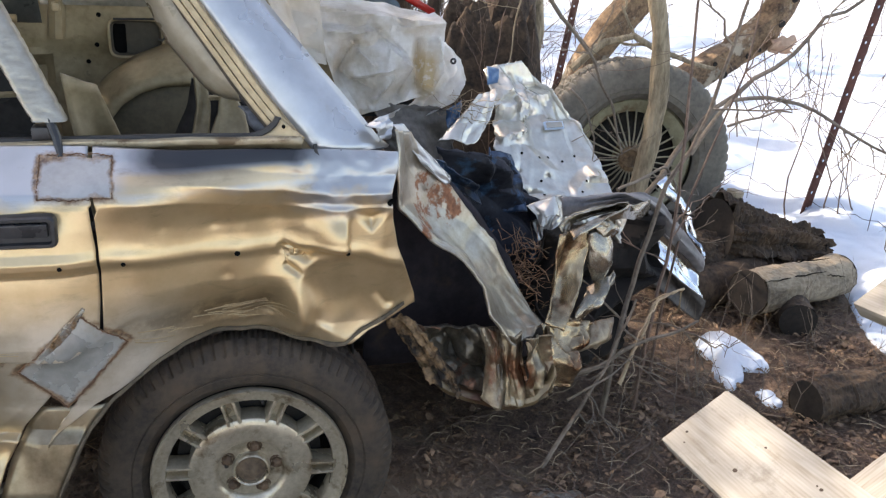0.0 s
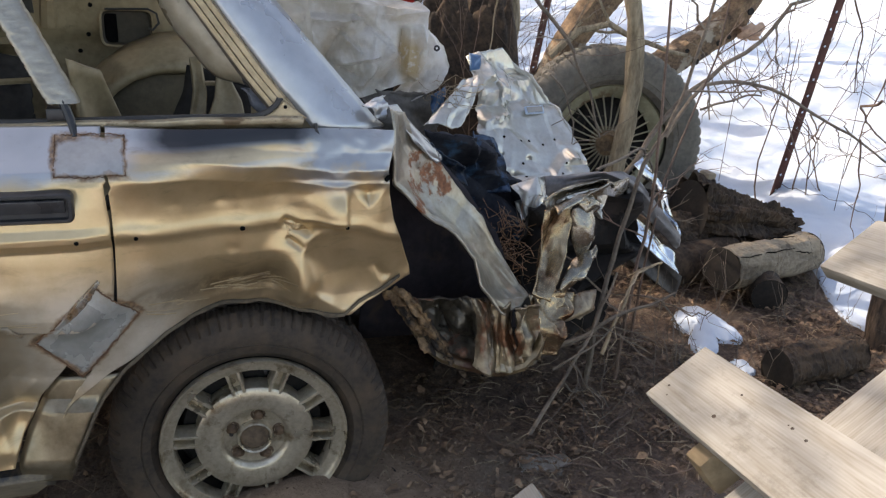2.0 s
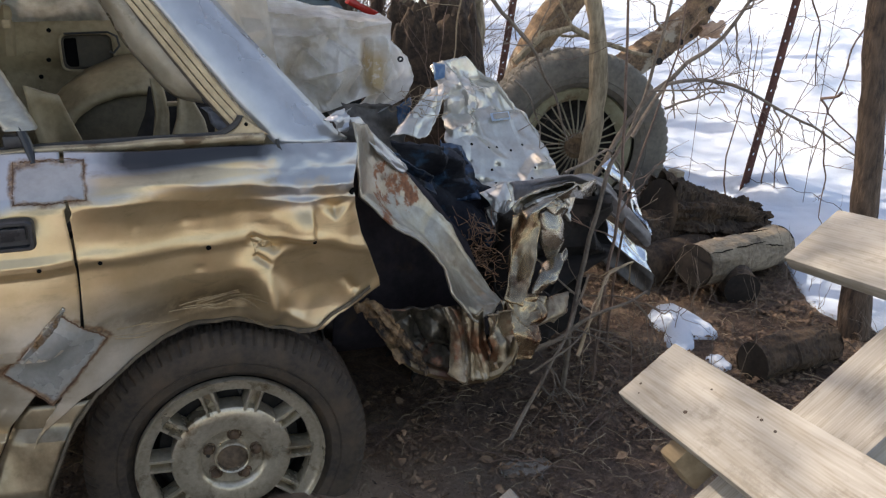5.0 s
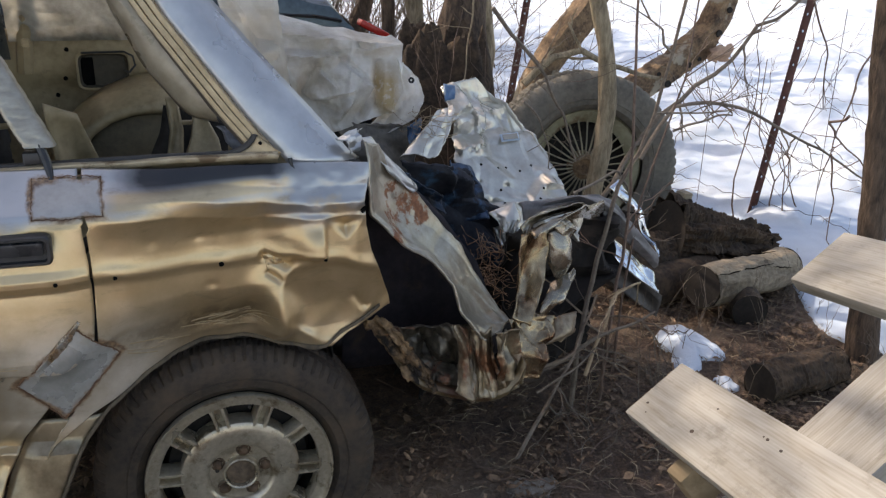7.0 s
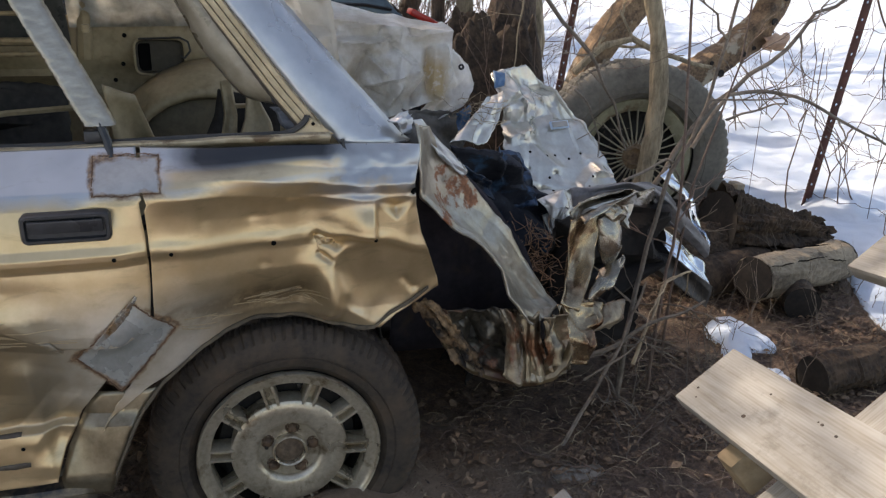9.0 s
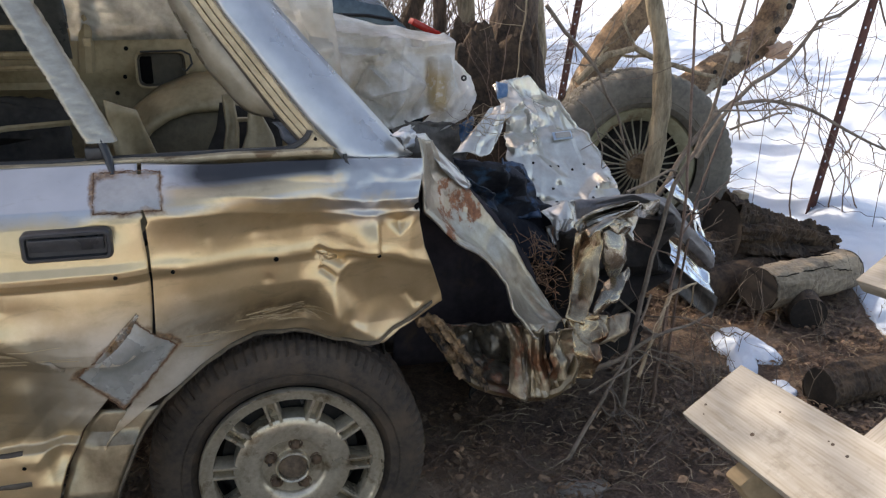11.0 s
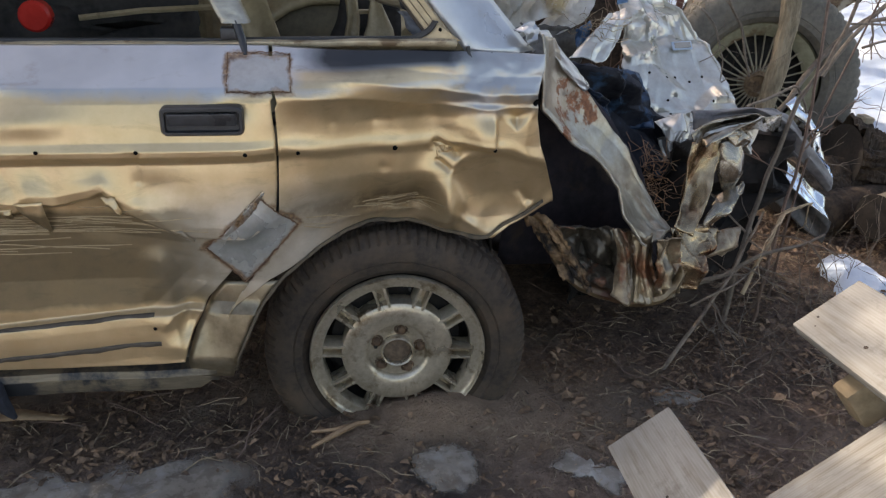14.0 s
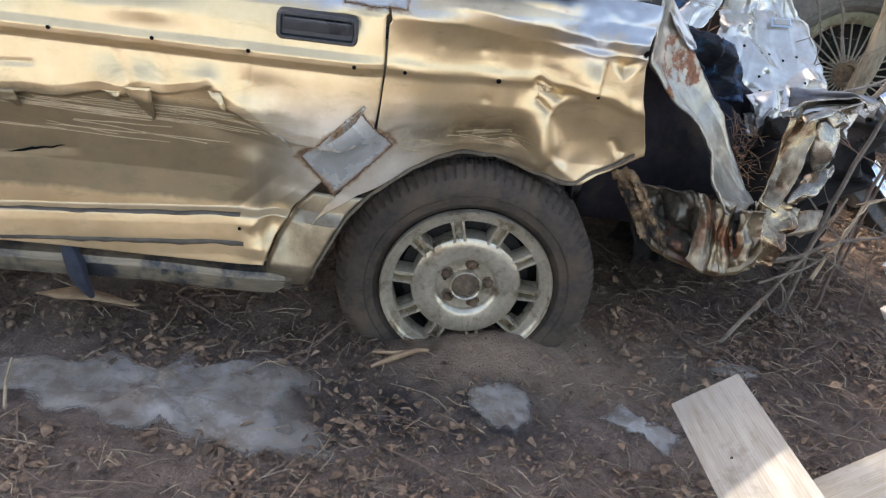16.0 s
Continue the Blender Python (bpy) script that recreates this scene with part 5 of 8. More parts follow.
well = part("inner_opening", b, surface("shade_toned_well", (0.035, 0.029, 0.020), (0.075, 0.062, 0.042), 6, 0.7), car, "recessed opening coloured dim for the shade in it")
part("shade_patch", Build().box((-0.322, 1.258, 0.861), (0.040, 0.004, 0.085), None, 0.004), HOLE, well, "black patch for the darkest third of the recess")
part("opening_lip", Build().tube([(-0.272 + 0.077 * math.copysign(abs(math.cos(a)) ** 0.35, math.cos(a)), 1.243, 0.863 + 0.056 * math.copysign(abs(math.sin(a)) ** 0.35, math.sin(a))) for a in [2 * math.pi * i / 40 for i in range(41)]], 0.0045, 6), INNER, well, "pressed beige lip")
b = Build()
b.tube([(-0.332, 1.235, 0.920), (-0.208, 1.235, 0.922), (-0.183, 1.230, 0.909), (-0.178, 1.225, 0.881), (-0.197, 1.225, 0.860), (-0.208, 1.220, 0.866)], 0.0035, 6)
part("cable", b, BLACK, car, "black cable clipped to the inner panel")
for p in ((-0.372, 1.235, 0.931), (-0.384, 1.235, 0.844), (-0.412, 1.235, 0.794), (-0.278, 1.235, 0.795), (-0.137, 1.235, 0.938)):
    part("clip_hole", Build().spin([(0.0, 0.0), (0.006, 0.0), (0.007, 0.003)], p, 12), HOLE, car, "small dark hole")
# wheel house: a beige half barrel, dark underneath
outer = resample([(-0.464, 1.240, 0.572), (-0.425, 1.240, 0.672), (-0.360, 1.240, 0.753), (-0.277, 1.240, 0.812), (-0.187, 1.240, 0.847), (-0.099, 1.240, 0.856), (-0.010, 1.240, 0.836), (0.078, 1.240, 0.779), (0.140, 1.240, 0.692)], 48)
inner = resample([(-0.378, 1.000, 0.617), (-0.352, 1.000, 0.680), (-0.311, 1.000, 0.729), (-0.260, 1.000, 0.763), (-0.194, 1.000, 0.784), (-0.112, 1.000, 0.788), (-0.039, 1.000, 0.773), (0.027, 1.000, 0.736), (0.075, 1.000, 0.675)], 48)
b = Build()
rows = []
for p, q in zip(outer, inner):
    out_ = Vector((q.x + 0.11, 0, q.z - 0.50)).normalized()
    rows.append([p + (q - p) * k + out_ * (0.035 * math.sin(math.pi * min(1.0, k) ** 1.5) + h) for k, h in ((0.0, 0.0), (0.15, 0.0), (0.3, 0.0), (0.45, 0.0), (0.6, 0.0), (0.75, 0.0), (0.88, 0.0), (0.95, 0.003), (1.0, 0.004), (1.01, -0.006), (0.99, -0.02))])
b.grid(rows)
part("wheel_house_rim", b, INNER, car, "beige pressed barrel of the far wheel house", thick=0.004)
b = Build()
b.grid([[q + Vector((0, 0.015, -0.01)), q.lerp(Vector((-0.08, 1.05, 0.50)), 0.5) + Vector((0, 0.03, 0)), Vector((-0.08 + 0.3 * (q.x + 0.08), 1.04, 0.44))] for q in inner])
# the hollow's shade is painted in with a darker beige
part("wheel_house_hollow", b, surface("shaded_inner_tone", (0.06, 0.047, 0.028), (0.13, 0.102, 0.06), 6, 0.7),  car, "hollow of the wheel house in a shade-darkened beige", thick=0.004)
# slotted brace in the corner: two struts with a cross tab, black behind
# dark sheet put behind the struts for the shade between them
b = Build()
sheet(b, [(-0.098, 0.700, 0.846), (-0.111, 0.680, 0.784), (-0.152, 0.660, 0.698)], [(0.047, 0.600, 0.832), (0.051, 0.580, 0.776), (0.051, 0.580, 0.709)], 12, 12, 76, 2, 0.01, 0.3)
part("gap_backing", b, UNDER, car, "dark sheet blackening the gap behind the brace", thick=0.003)
for lo, hi in (([(-0.093, 0.600, 0.883), (-0.088, 0.580, 0.803), (-0.104, 0.560, 0.720)], [(-0.065, 0.600, 0.888), (-0.054, 0.580, 0.802), (-0.062, 0.560, 0.718)]), ([(-0.029, 0.540, 0.872), (-0.039, 0.520, 0.799), (-0.065, 0.500, 0.733)], [(-0.005, 0.540, 0.858), (0.027, 0.520, 0.790), (0.036, 0.500, 0.729)])):
    b = Build()
    sheet(b, lo, hi, 10, 20, 78, 2, 0.004, 0.3, 0, 0.012)
    part("inner_strut", b, INNER, car, "bent beige strut beside the wheel house", thick=0.008)
part("strut_tab", Build().box((-0.044, 0.570, 0.824), (0.030, 0.02, 0.010), None, 0.003), INNER, car, "small beige tab between the struts")
b = Build()
rows = []
for i in range(30):
    a = math.pi * i / 29
    rows.append([(-0.10 + r * math.cos(a) * 0.95, y, 0.36 + r * math.sin(a) * 1.05) for r, y in ((0.30, 0.30), (0.335, 0.24), (0.345, 0.14), (0.345, 0.11))])
b.grid(rows)
part("wheel_house", b, UNDER, car, "dark inner wheel arch", thick=0.004)
b = Build()
sheet(b, [(-0.335, 0.30, 0.93), (-0.32, 0.34, 0.70), (-0.30, 0.40, 0.50)], [(-0.275, 0.34, 0.90), (-0.225, 0.42, 0.72), (-0.18, 0.45, 0.50)], 10, 16, 77, 4, 0.01, 0.3, 0, 0.03)
part("seat_panel", b, INNER, car, "pale beige panel behind the door post", thick=0.01)
# foam strip hanging behind the channel
b = Build()
rows = []
for i in range(50):
    t = i / 49
    c = Vector((-0.215, 0.17, 1.22)).lerp(Vector((0.045, 0.08, 0.915)), t)
    w = 0.006 + 0.036 * smoothstep(0.0, 0.62, t) * (1 - 0.75 * smoothstep(0.80, 1.0, t)) + 0.003 * noise.noise(Vector((t * 6, 2, 0)))
    rows.append([(c.x + 0.01 - w * k * 1.15, c.y - 0.004 - 0.022 * math.sin(math.pi * k) + 0.02 * k * k + 0.004 * noise.noise(Vector((t * 11, k * 3, 5))), c.z + 0.01 - w * k) for k in [q / 9 for q in range(10)]])
b.grid(rows)
part("foam_strip", b, FOAM, car, "loose dusty foam strip along the pillar", thick=0.012)
b = Build().spin([(0.010, 0.0), (0.014, -0.004), (0.018, 0.0), (0.014, 0.004), (0.010, 0.0)], (0.022, 0.05, 0.935), 20)
part("pull_ring", b, BLACK, car, "black pull ring")
b = Build()
sheet(b, [(0.0, 0.06, 0.915), (0.02, 0.05, 0.885), (0.04, 0.05, 0.86)], [(0.075, 0.03, 0.91), (0.075, 0.03, 0.89), (0.07, 0.03, 0.86)], 10, 10, 79, 5, 0.015, 0.25, 0.004)
part("lining_flap", b, surface("grey_lining", (0.05, 0.055, 0.065), (0.16, 0.165, 0.18), 12, 0.7), car, "dark torn lining in the window corner", thick=0.003)
b = Build()
b.spin([(0.0, 0.0), (0.03, 0.0), (0.036, 0.006), (0.037, 0.03), (0.03, 0.04), (0.0, 0.04)], (-0.80, 0.42, 0.835), 24)
part("red_lamp", b, RED, car, "round red lamp lying inside")
# dark lumps added to keep the unlit inside black
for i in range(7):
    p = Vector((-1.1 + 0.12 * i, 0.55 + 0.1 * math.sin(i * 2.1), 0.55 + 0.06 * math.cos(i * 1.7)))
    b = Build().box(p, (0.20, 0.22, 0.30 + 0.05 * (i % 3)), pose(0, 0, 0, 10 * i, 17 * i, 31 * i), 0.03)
    part("dark_lump", b, UNDER, car, "dark lump filling the black back of the car")
# curved dark sheet put where the inside is black below the rail
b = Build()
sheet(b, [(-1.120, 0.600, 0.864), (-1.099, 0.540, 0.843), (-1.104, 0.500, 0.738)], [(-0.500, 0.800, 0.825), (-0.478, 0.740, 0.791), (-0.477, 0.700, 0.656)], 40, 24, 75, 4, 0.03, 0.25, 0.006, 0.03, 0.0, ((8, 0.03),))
part("inside_backing", b, UNDER, car, "curved dark sheet added to blacken the inside", thick=0.03)
b = Build()
b.tube([(-0.75, 0.6, 0.80), (-0.6, 0.62, 0.815), (-0.42, 0.65, 0.82)], 0.008, 6)
part("rod", b, INNER, car, "thin metal rod across the junk")
for z, rad in ((1.010, 0.007), (0.930, 0.012), (0.893, 0.008)):
    part("inner_rail", Build().tube([(-1.6, 1.14, z + 0.02), (-1.0, 1.15, z), (-0.578, 1.15, z - 0.004)], rad, 8), TAN, car, "tan pressed rail along the far side")
part("bracket", Build().box((-0.463, 1.10, 0.967), (0.022, 0.02, 0.024), None, 0.005), TAN, car, "small brass bracket")

# ---- rear wheel ----
HUB = Vector((0.0, 0.0, 0.16))
wheel = part("rear_wheel", Build().spin([(0.0, 0.06), (0.15, 0.06), (0.165, 0.12), (0.0, 0.13)], HUB, 40), UNDER, car, "rear wheel with a flat muddy tyre")


def tyre_build(r_out, r_in, y0, y1, centre, n=240, flat=None, groove=0.006, tread=False):
    prof = [(r_in, y0 + 0.012), (r_in + 0.008, y0 + 0.002), (r_in + 0.018, y0 - 0.007), (r_in + 0.021, y0 - 0.0115), (r_in + 0.030, y0 - 0.013), (r_in + 0.038, y0 - 0.0155), (r_in + 0.040, y0 - 0.0135), (r_in + 0.043, y0 - 0.0165), (r_out - 0.045, y0 - 0.018), (r_out - 0.022, y0 - 0.010), (r_out - 0.008, y0 + 0.004),
            (r_out - 0.002, y0 + 0.016)]
    w = y1 - y0
    prof += [(r_out, y0 + w * k) for k in (0.16, 0.28, 0.30, 0.34, 0.36, 0.48, 0.50, 0.54, 0.56, 0.70, 0.84)]
    prof += [(r_out - 0.008, y1 - 0.004), (r_out - 0.03, y1 + 0.01), (r_in, y1 - 0.01)]
    b, rows = Build(), []
    for i in range(n):
        a = 2 * math.pi * i / n
        row = []
        for k, (r, h) in enumerate(prof):
            if 9 < k < 23 and i % 4 == 0 or tread and 8 < k < 23 and (i + (k - 9) // 3 * 2) % 4 < 1:
                r -= groove
            if k in (14, 15, 18, 19):
                r -= groove * 0.9
            x, z = r * math.sin(a), r * math.cos(a)
            if flat is not None and centre[2] + z < flat:
                h = h - 0.02 * min(1, (flat - centre[2] - z) / 0.1) if h < (y0 + y1) / 2 else h
            row.append((centre[0] + x, centre[1] + h, centre[2] + z))
        rows.append(row)
    return b.grid(rows, close=True)


part("tyre", tyre_build(0.302, 0.195, 0.005, 0.18, HUB, 328, 0.0, 0.005, True), TYRE, wheel, "muddy black tyre sunk in the soil", angle=30)
b = Build()
b.spin([(0.1690, 0.040), (0.1690, 0.006), (0.1715, 0.001), (0.186, -0.001), (0.1910, -0.002), (0.1945, -0.006), (0.1963, -0.013), (0.1990, -0.014), (0.2003, -0.010), (0.2000, 0.000), (0.197, 0.010)], HUB, 120)
rim = part("rim", b, ALLOY, wheel, "dirty silver alloy rim lip")
b = Build()
b.spin([(0.126, 0.050), (0.128, 0.012), (0.126, 0.004), (0.120, 0.000), (0.100, -0.001), (0.078, 0.001), (0.072, 0.004), (0.066, 0.016), (0.050, 0.018), (0.040, 0.017), (0.0385, 0.004), (0.0355, 0.001), (0.0325, 0.004), (0.031, 0.05), (0.0, 0.052)], HUB, 90)
part("wheel_disc", b, ALLOY, wheel, "flat dirty alloy wheel centre")
A0 = -14.4
for i in range(10):
    a = radians(A0 + 36 * i)
    b = Build()
    for s in (-1, 1):
        da = radians(4.6) * s
        rows = []
        for r, w, y in ((0.118, 0.0042, 0.000), (0.128, 0.0036, 0.0), (0.150, 0.0032, 0.0005), (0.163, 0.0034, 0.0), (0.1708, 0.0045, 0.0012)):
            c = Vector((math.sin(a + da * (0.145 / r)), 0, math.cos(a + da * (0.145 / r)))) * r + HUB
            t = Vector((math.cos(a), 0, -math.sin(a)))
            rows.append([c - t * w + Vector((0, 0.05, 0)), c - t * w + Vector((0, y + 0.002, 0)), c - t * w * 0.6 + Vector((0, y, 0)), c + t * w * 0.6 + Vector((0, y, 0)), c + t * w + Vector((0, y + 0.002, 0)), c + t * w + Vector((0, 0.05, 0))])
        b.grid(rows, flip=True)
    rows = []
    for r in (0.118, 0.150, 0.172):
        c = Vector((math.sin(a), 0, math.cos(a))) * r + HUB
        t = Vector((math.cos(a), 0, -math.sin(a))) * 0.010
        rows.append([c - t + Vector((0, 0.026, 0)), c + t + Vector((0, 0.026, 0))])
    b.grid(rows, flip=True)
    part("spoke", b, ALLOY, wheel)
part("hub_centre", Build().spin([(0.0315, 0.014), (0.024, 0.011), (0.012, 0.009), (0.0, 0.0085)], HUB, 28), surface("hub_dirt", (0.07, 0.047, 0.03), (0.20, 0.14, 0.09), 30, 0.85, 0, 90, 0.6, 0.004), wheel, "mud-caked hub centre")
NUT = surface("nut_rust", (0.055, 0.032, 0.018), (0.17, 0.105, 0.06), 20, 0.75, 0.1)
for i in range(5):
    a = radians(9 + 72 * i)
    c = HUB + Vector((math.sin(a), 0, math.cos(a))) * 0.054
    b = Build().spin([(0.012, 0.020), (0.0115, 0.012), (0.009, 0.008), (0.006, 0.006), (0.0, 0.0055)], c, 6)
    nut = part("wheel_nut", b, NUT, wheel, "rusty wheel nut", angle=20)
    part("washer", Build().spin([(0.0165, 0.0185), (0.016, 0.0168), (0.0125, 0.0162), (0.0105, 0.0185)], c, 24), NUT, nut)
b = Build().tube([HUB + Vector((-0.05, 0.02, 0.01)), HUB + Vector((-0.05, 0.012, 0.01))], 0.0045, 8)
part("locating_hole", b, UNDER, wheel, "small dark hole")
b = Build().tube([HUB + Vector((0.028, 0.02, 0.150)), HUB + Vector((0.026, 0.0, 0.168))], 0.003, 6)
part("valve", b, RUBBER, wheel, "tyre valve")
# rim interior given a dark tone for the shade inside the wheel
part("barrel", Build().spin([(0.176, 0.040), (0.172, 0.10), (0.10, 0.11), (0.0, 0.11)], HUB, 48), UNDER, wheel, "inside of the rim, coloured dark for its shade")

part("front_wheel", tyre_build(0.302, 0.195, -0.02, 0.16, (-2.52, 0.0, 0.16), 120), TYRE, car, "muddy front wheel")

# ---- torn rear end ----
b = Build()
sheet(b, [(0.288, 0.020, 0.878), (0.286, 0.000, 0.813), (0.291, 0.000, 0.729), (0.343, 0.000, 0.677), (0.427, 0.000, 0.613), (0.475, 0.000, 0.552), (0.493, -0.010, 0.490), (0.536, -0.015, 0.426), (0.550, -0.015, 0.416)],
      [(0.334, 0.100, 0.852), (0.377, 0.140, 0.778), (0.444, 0.160, 0.712), (0.487, 0.170, 0.652), (0.537, 0.170, 0.594), (0.586, 0.160, 0.499), (0.641, 0.130, 0.422), (0.657, 0.100, 0.404), (0.610, 0.050, 0.405)], 60, 110, 4, 2, 0.008, 0.10, 0.003, 0.028, 0.0006, ((7, 0.006), (26, 0.0022)), 0.0, ((0.34, 0.005, 0.06, 0.25), (0.60, -0.004, 0.07, -0.2)), 0.0, ((0.004, 8), (0.0010, 30)))
strip = part("torn_pillar", b, STRIP, car, "twisted strip of torn bodywork with rust", thick=0.005, angle=50)
b = Build()
sheet(b, [(0.285, 0.06, 0.880), (0.354, 0.10, 0.793), (0.420, 0.14, 0.730)], [(0.317, 0.09, 0.872), (0.380, 0.125, 0.800), (0.440, 0.165, 0.735)], 10, 34, 12, 3, 0.008, 0.2, 0.003, 0.008, 0.0, ((14, 0.005),))
part("bent_flange", b, SILVER, car, "thin bent silver flange along the opening", thick=0.003)
# dark sheet behind the torn wing, coloured for the unlit cavity
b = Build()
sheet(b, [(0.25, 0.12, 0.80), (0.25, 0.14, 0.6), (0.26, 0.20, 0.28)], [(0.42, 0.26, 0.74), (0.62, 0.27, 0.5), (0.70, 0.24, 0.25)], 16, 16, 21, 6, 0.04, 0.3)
part("cavity_backing", b, CAVITY_TONE, car, "dark sheet that blackens the cavity behind the torn wing", thick=0.004)
# crumpled lower rear corner: dark wall, mud-caked tear, bent lower edge
b = Build()
sheet(b, [(0.334, 0.090, 0.438), (0.359, 0.080, 0.378), (0.386, 0.060, 0.342), (0.426, 0.030, 0.293)],
      [(0.535, 0.070, 0.423), (0.538, 0.050, 0.360), (0.530, 0.020, 0.318), (0.518, 0.000, 0.278)], 70, 60, 17, 4, 0.012, 0.13, 0.006, 0.02, 0.0, ((18, 0.030, 0.7), (70, 0.010)), 0.2, (), 0.0, ((0.016, 14), (0.007, 34)))
part("crumpled_corner", b, CORNER, car, "crumpled dark lower rear corner with rust", thick=0.004, angle=24)
b = Build()
rim_line = resample([(0.357, 0.050, 0.368), (0.385, 0.040, 0.327), (0.417, 0.020, 0.302), (0.457, 0.000, 0.291), (0.508, -0.010, 0.280), (0.556, -0.020, 0.274), (0.598, -0.030, 0.291), (0.631, -0.020, 0.308), (0.649, -0.010, 0.344)], 60)
rows = []
for i, p in enumerate(rim_line):
    k = 0.007 * noise.noise(p * 30)
    rows.append([p + Vector((0, 0.012, 0.016 + k)), p + Vector((0, -0.004 + k, 0.012)), p + Vector((0, -0.009 + k, 0.006)), p + Vector((0, -0.007 + k, -0.001)), p + Vector((0, 0.0, -0.004)), p + Vector((0, 0.02, 0.002))])
b.grid(rows)
part("lower_flange", b, surface("dirty_flange", (0.10, 0.068, 0.036), (0.30, 0.22, 0.125), 14, 0.38, 0.6, 60, 0.3, 0.004, (0.10, 0.05, 0.03), (0.55, 0.66), 12), car, "bent lower edge of the rear corner", thick=0.003)
b = Build()
sheet(b, [(0.286, 0.050, 0.480), (0.309, 0.050, 0.431), (0.344, 0.040, 0.382), (0.404, 0.020, 0.312)], [(0.332, 0.030, 0.484), (0.372, 0.030, 0.429), (0.399, 0.030, 0.384), (0.446, 0.000, 0.301)], 40, 50, 23, 6, 0.012, 0.2, 0.010, 0, 0.006, ((20, 0.020), (60, 0.008)), 0.0, (), 0.0, ((0.016, 16), (0.010, 36)))
part("mud_cake", b, surface("dried_mud", (0.045, 0.026, 0.015), (0.33, 0.205, 0.105), 26, 0.85, 0.1, 90, 1.0, 0.010, (0.022, 0.016, 0.012), (0.50, 0.58), 9), car, "rusty torn edge caked with dry mud", thick=0.004, angle=25)
# upright folded panels of the lower corner: two left corners, two right corners, how far the middle is bent out
FOLDS = (((0.649, 0.060, 0.429), (0.654, 0.020, 0.290), (0.751, 0.140, 0.402), (0.724, 0.090, 0.279), -0.02, 46, BRONZE),
         ((0.560, 0.000, 0.430), (0.591, -0.020, 0.286), (0.658, 0.060, 0.419), (0.648, 0.000, 0.292), -0.02, 48, BURNT),
         ((0.527, 0.020, 0.438), (0.534, -0.020, 0.287), (0.565, 0.000, 0.433), (0.602, -0.020, 0.294), -0.035, 50, BURNT),
         ((0.493, 0.050, 0.442), (0.486, 0.000, 0.293), (0.538, 0.030, 0.435), (0.546, -0.010, 0.280), -0.03, 51, RUSTED_FOLD))
for a, c, d, e, out, s, mat in FOLDS:
    b = Build()
    sheet(b, [a, Vector(a).lerp(Vector(c), 0.5) + Vector((0.006, -0.012, 0)), c], [d, Vector(d).lerp(Vector(e), 0.5) + Vector((0.0, 0.012, 0)), e], 44, 56, s, 2, 0.010, 0.2, 0.006, 0.0, 0.0, ((12, 0.030, 0.25), (30, 0.008, 0.5)), 0.0, (), 0.0, ((0.008, 11), (0.004, 27)))
    for i in range(44):
        w = abs(i / 43 - 0.45) / 0.55
        for j in range(56):
            x, y, z = b.v[i * 56 + j]
            b.v[i * 56 + j] = (x, y + out * (1 - w), z)
    part("folded_panel", b, mat, car, "folded upright strip of bodywork", thick=0.004, angle=24)
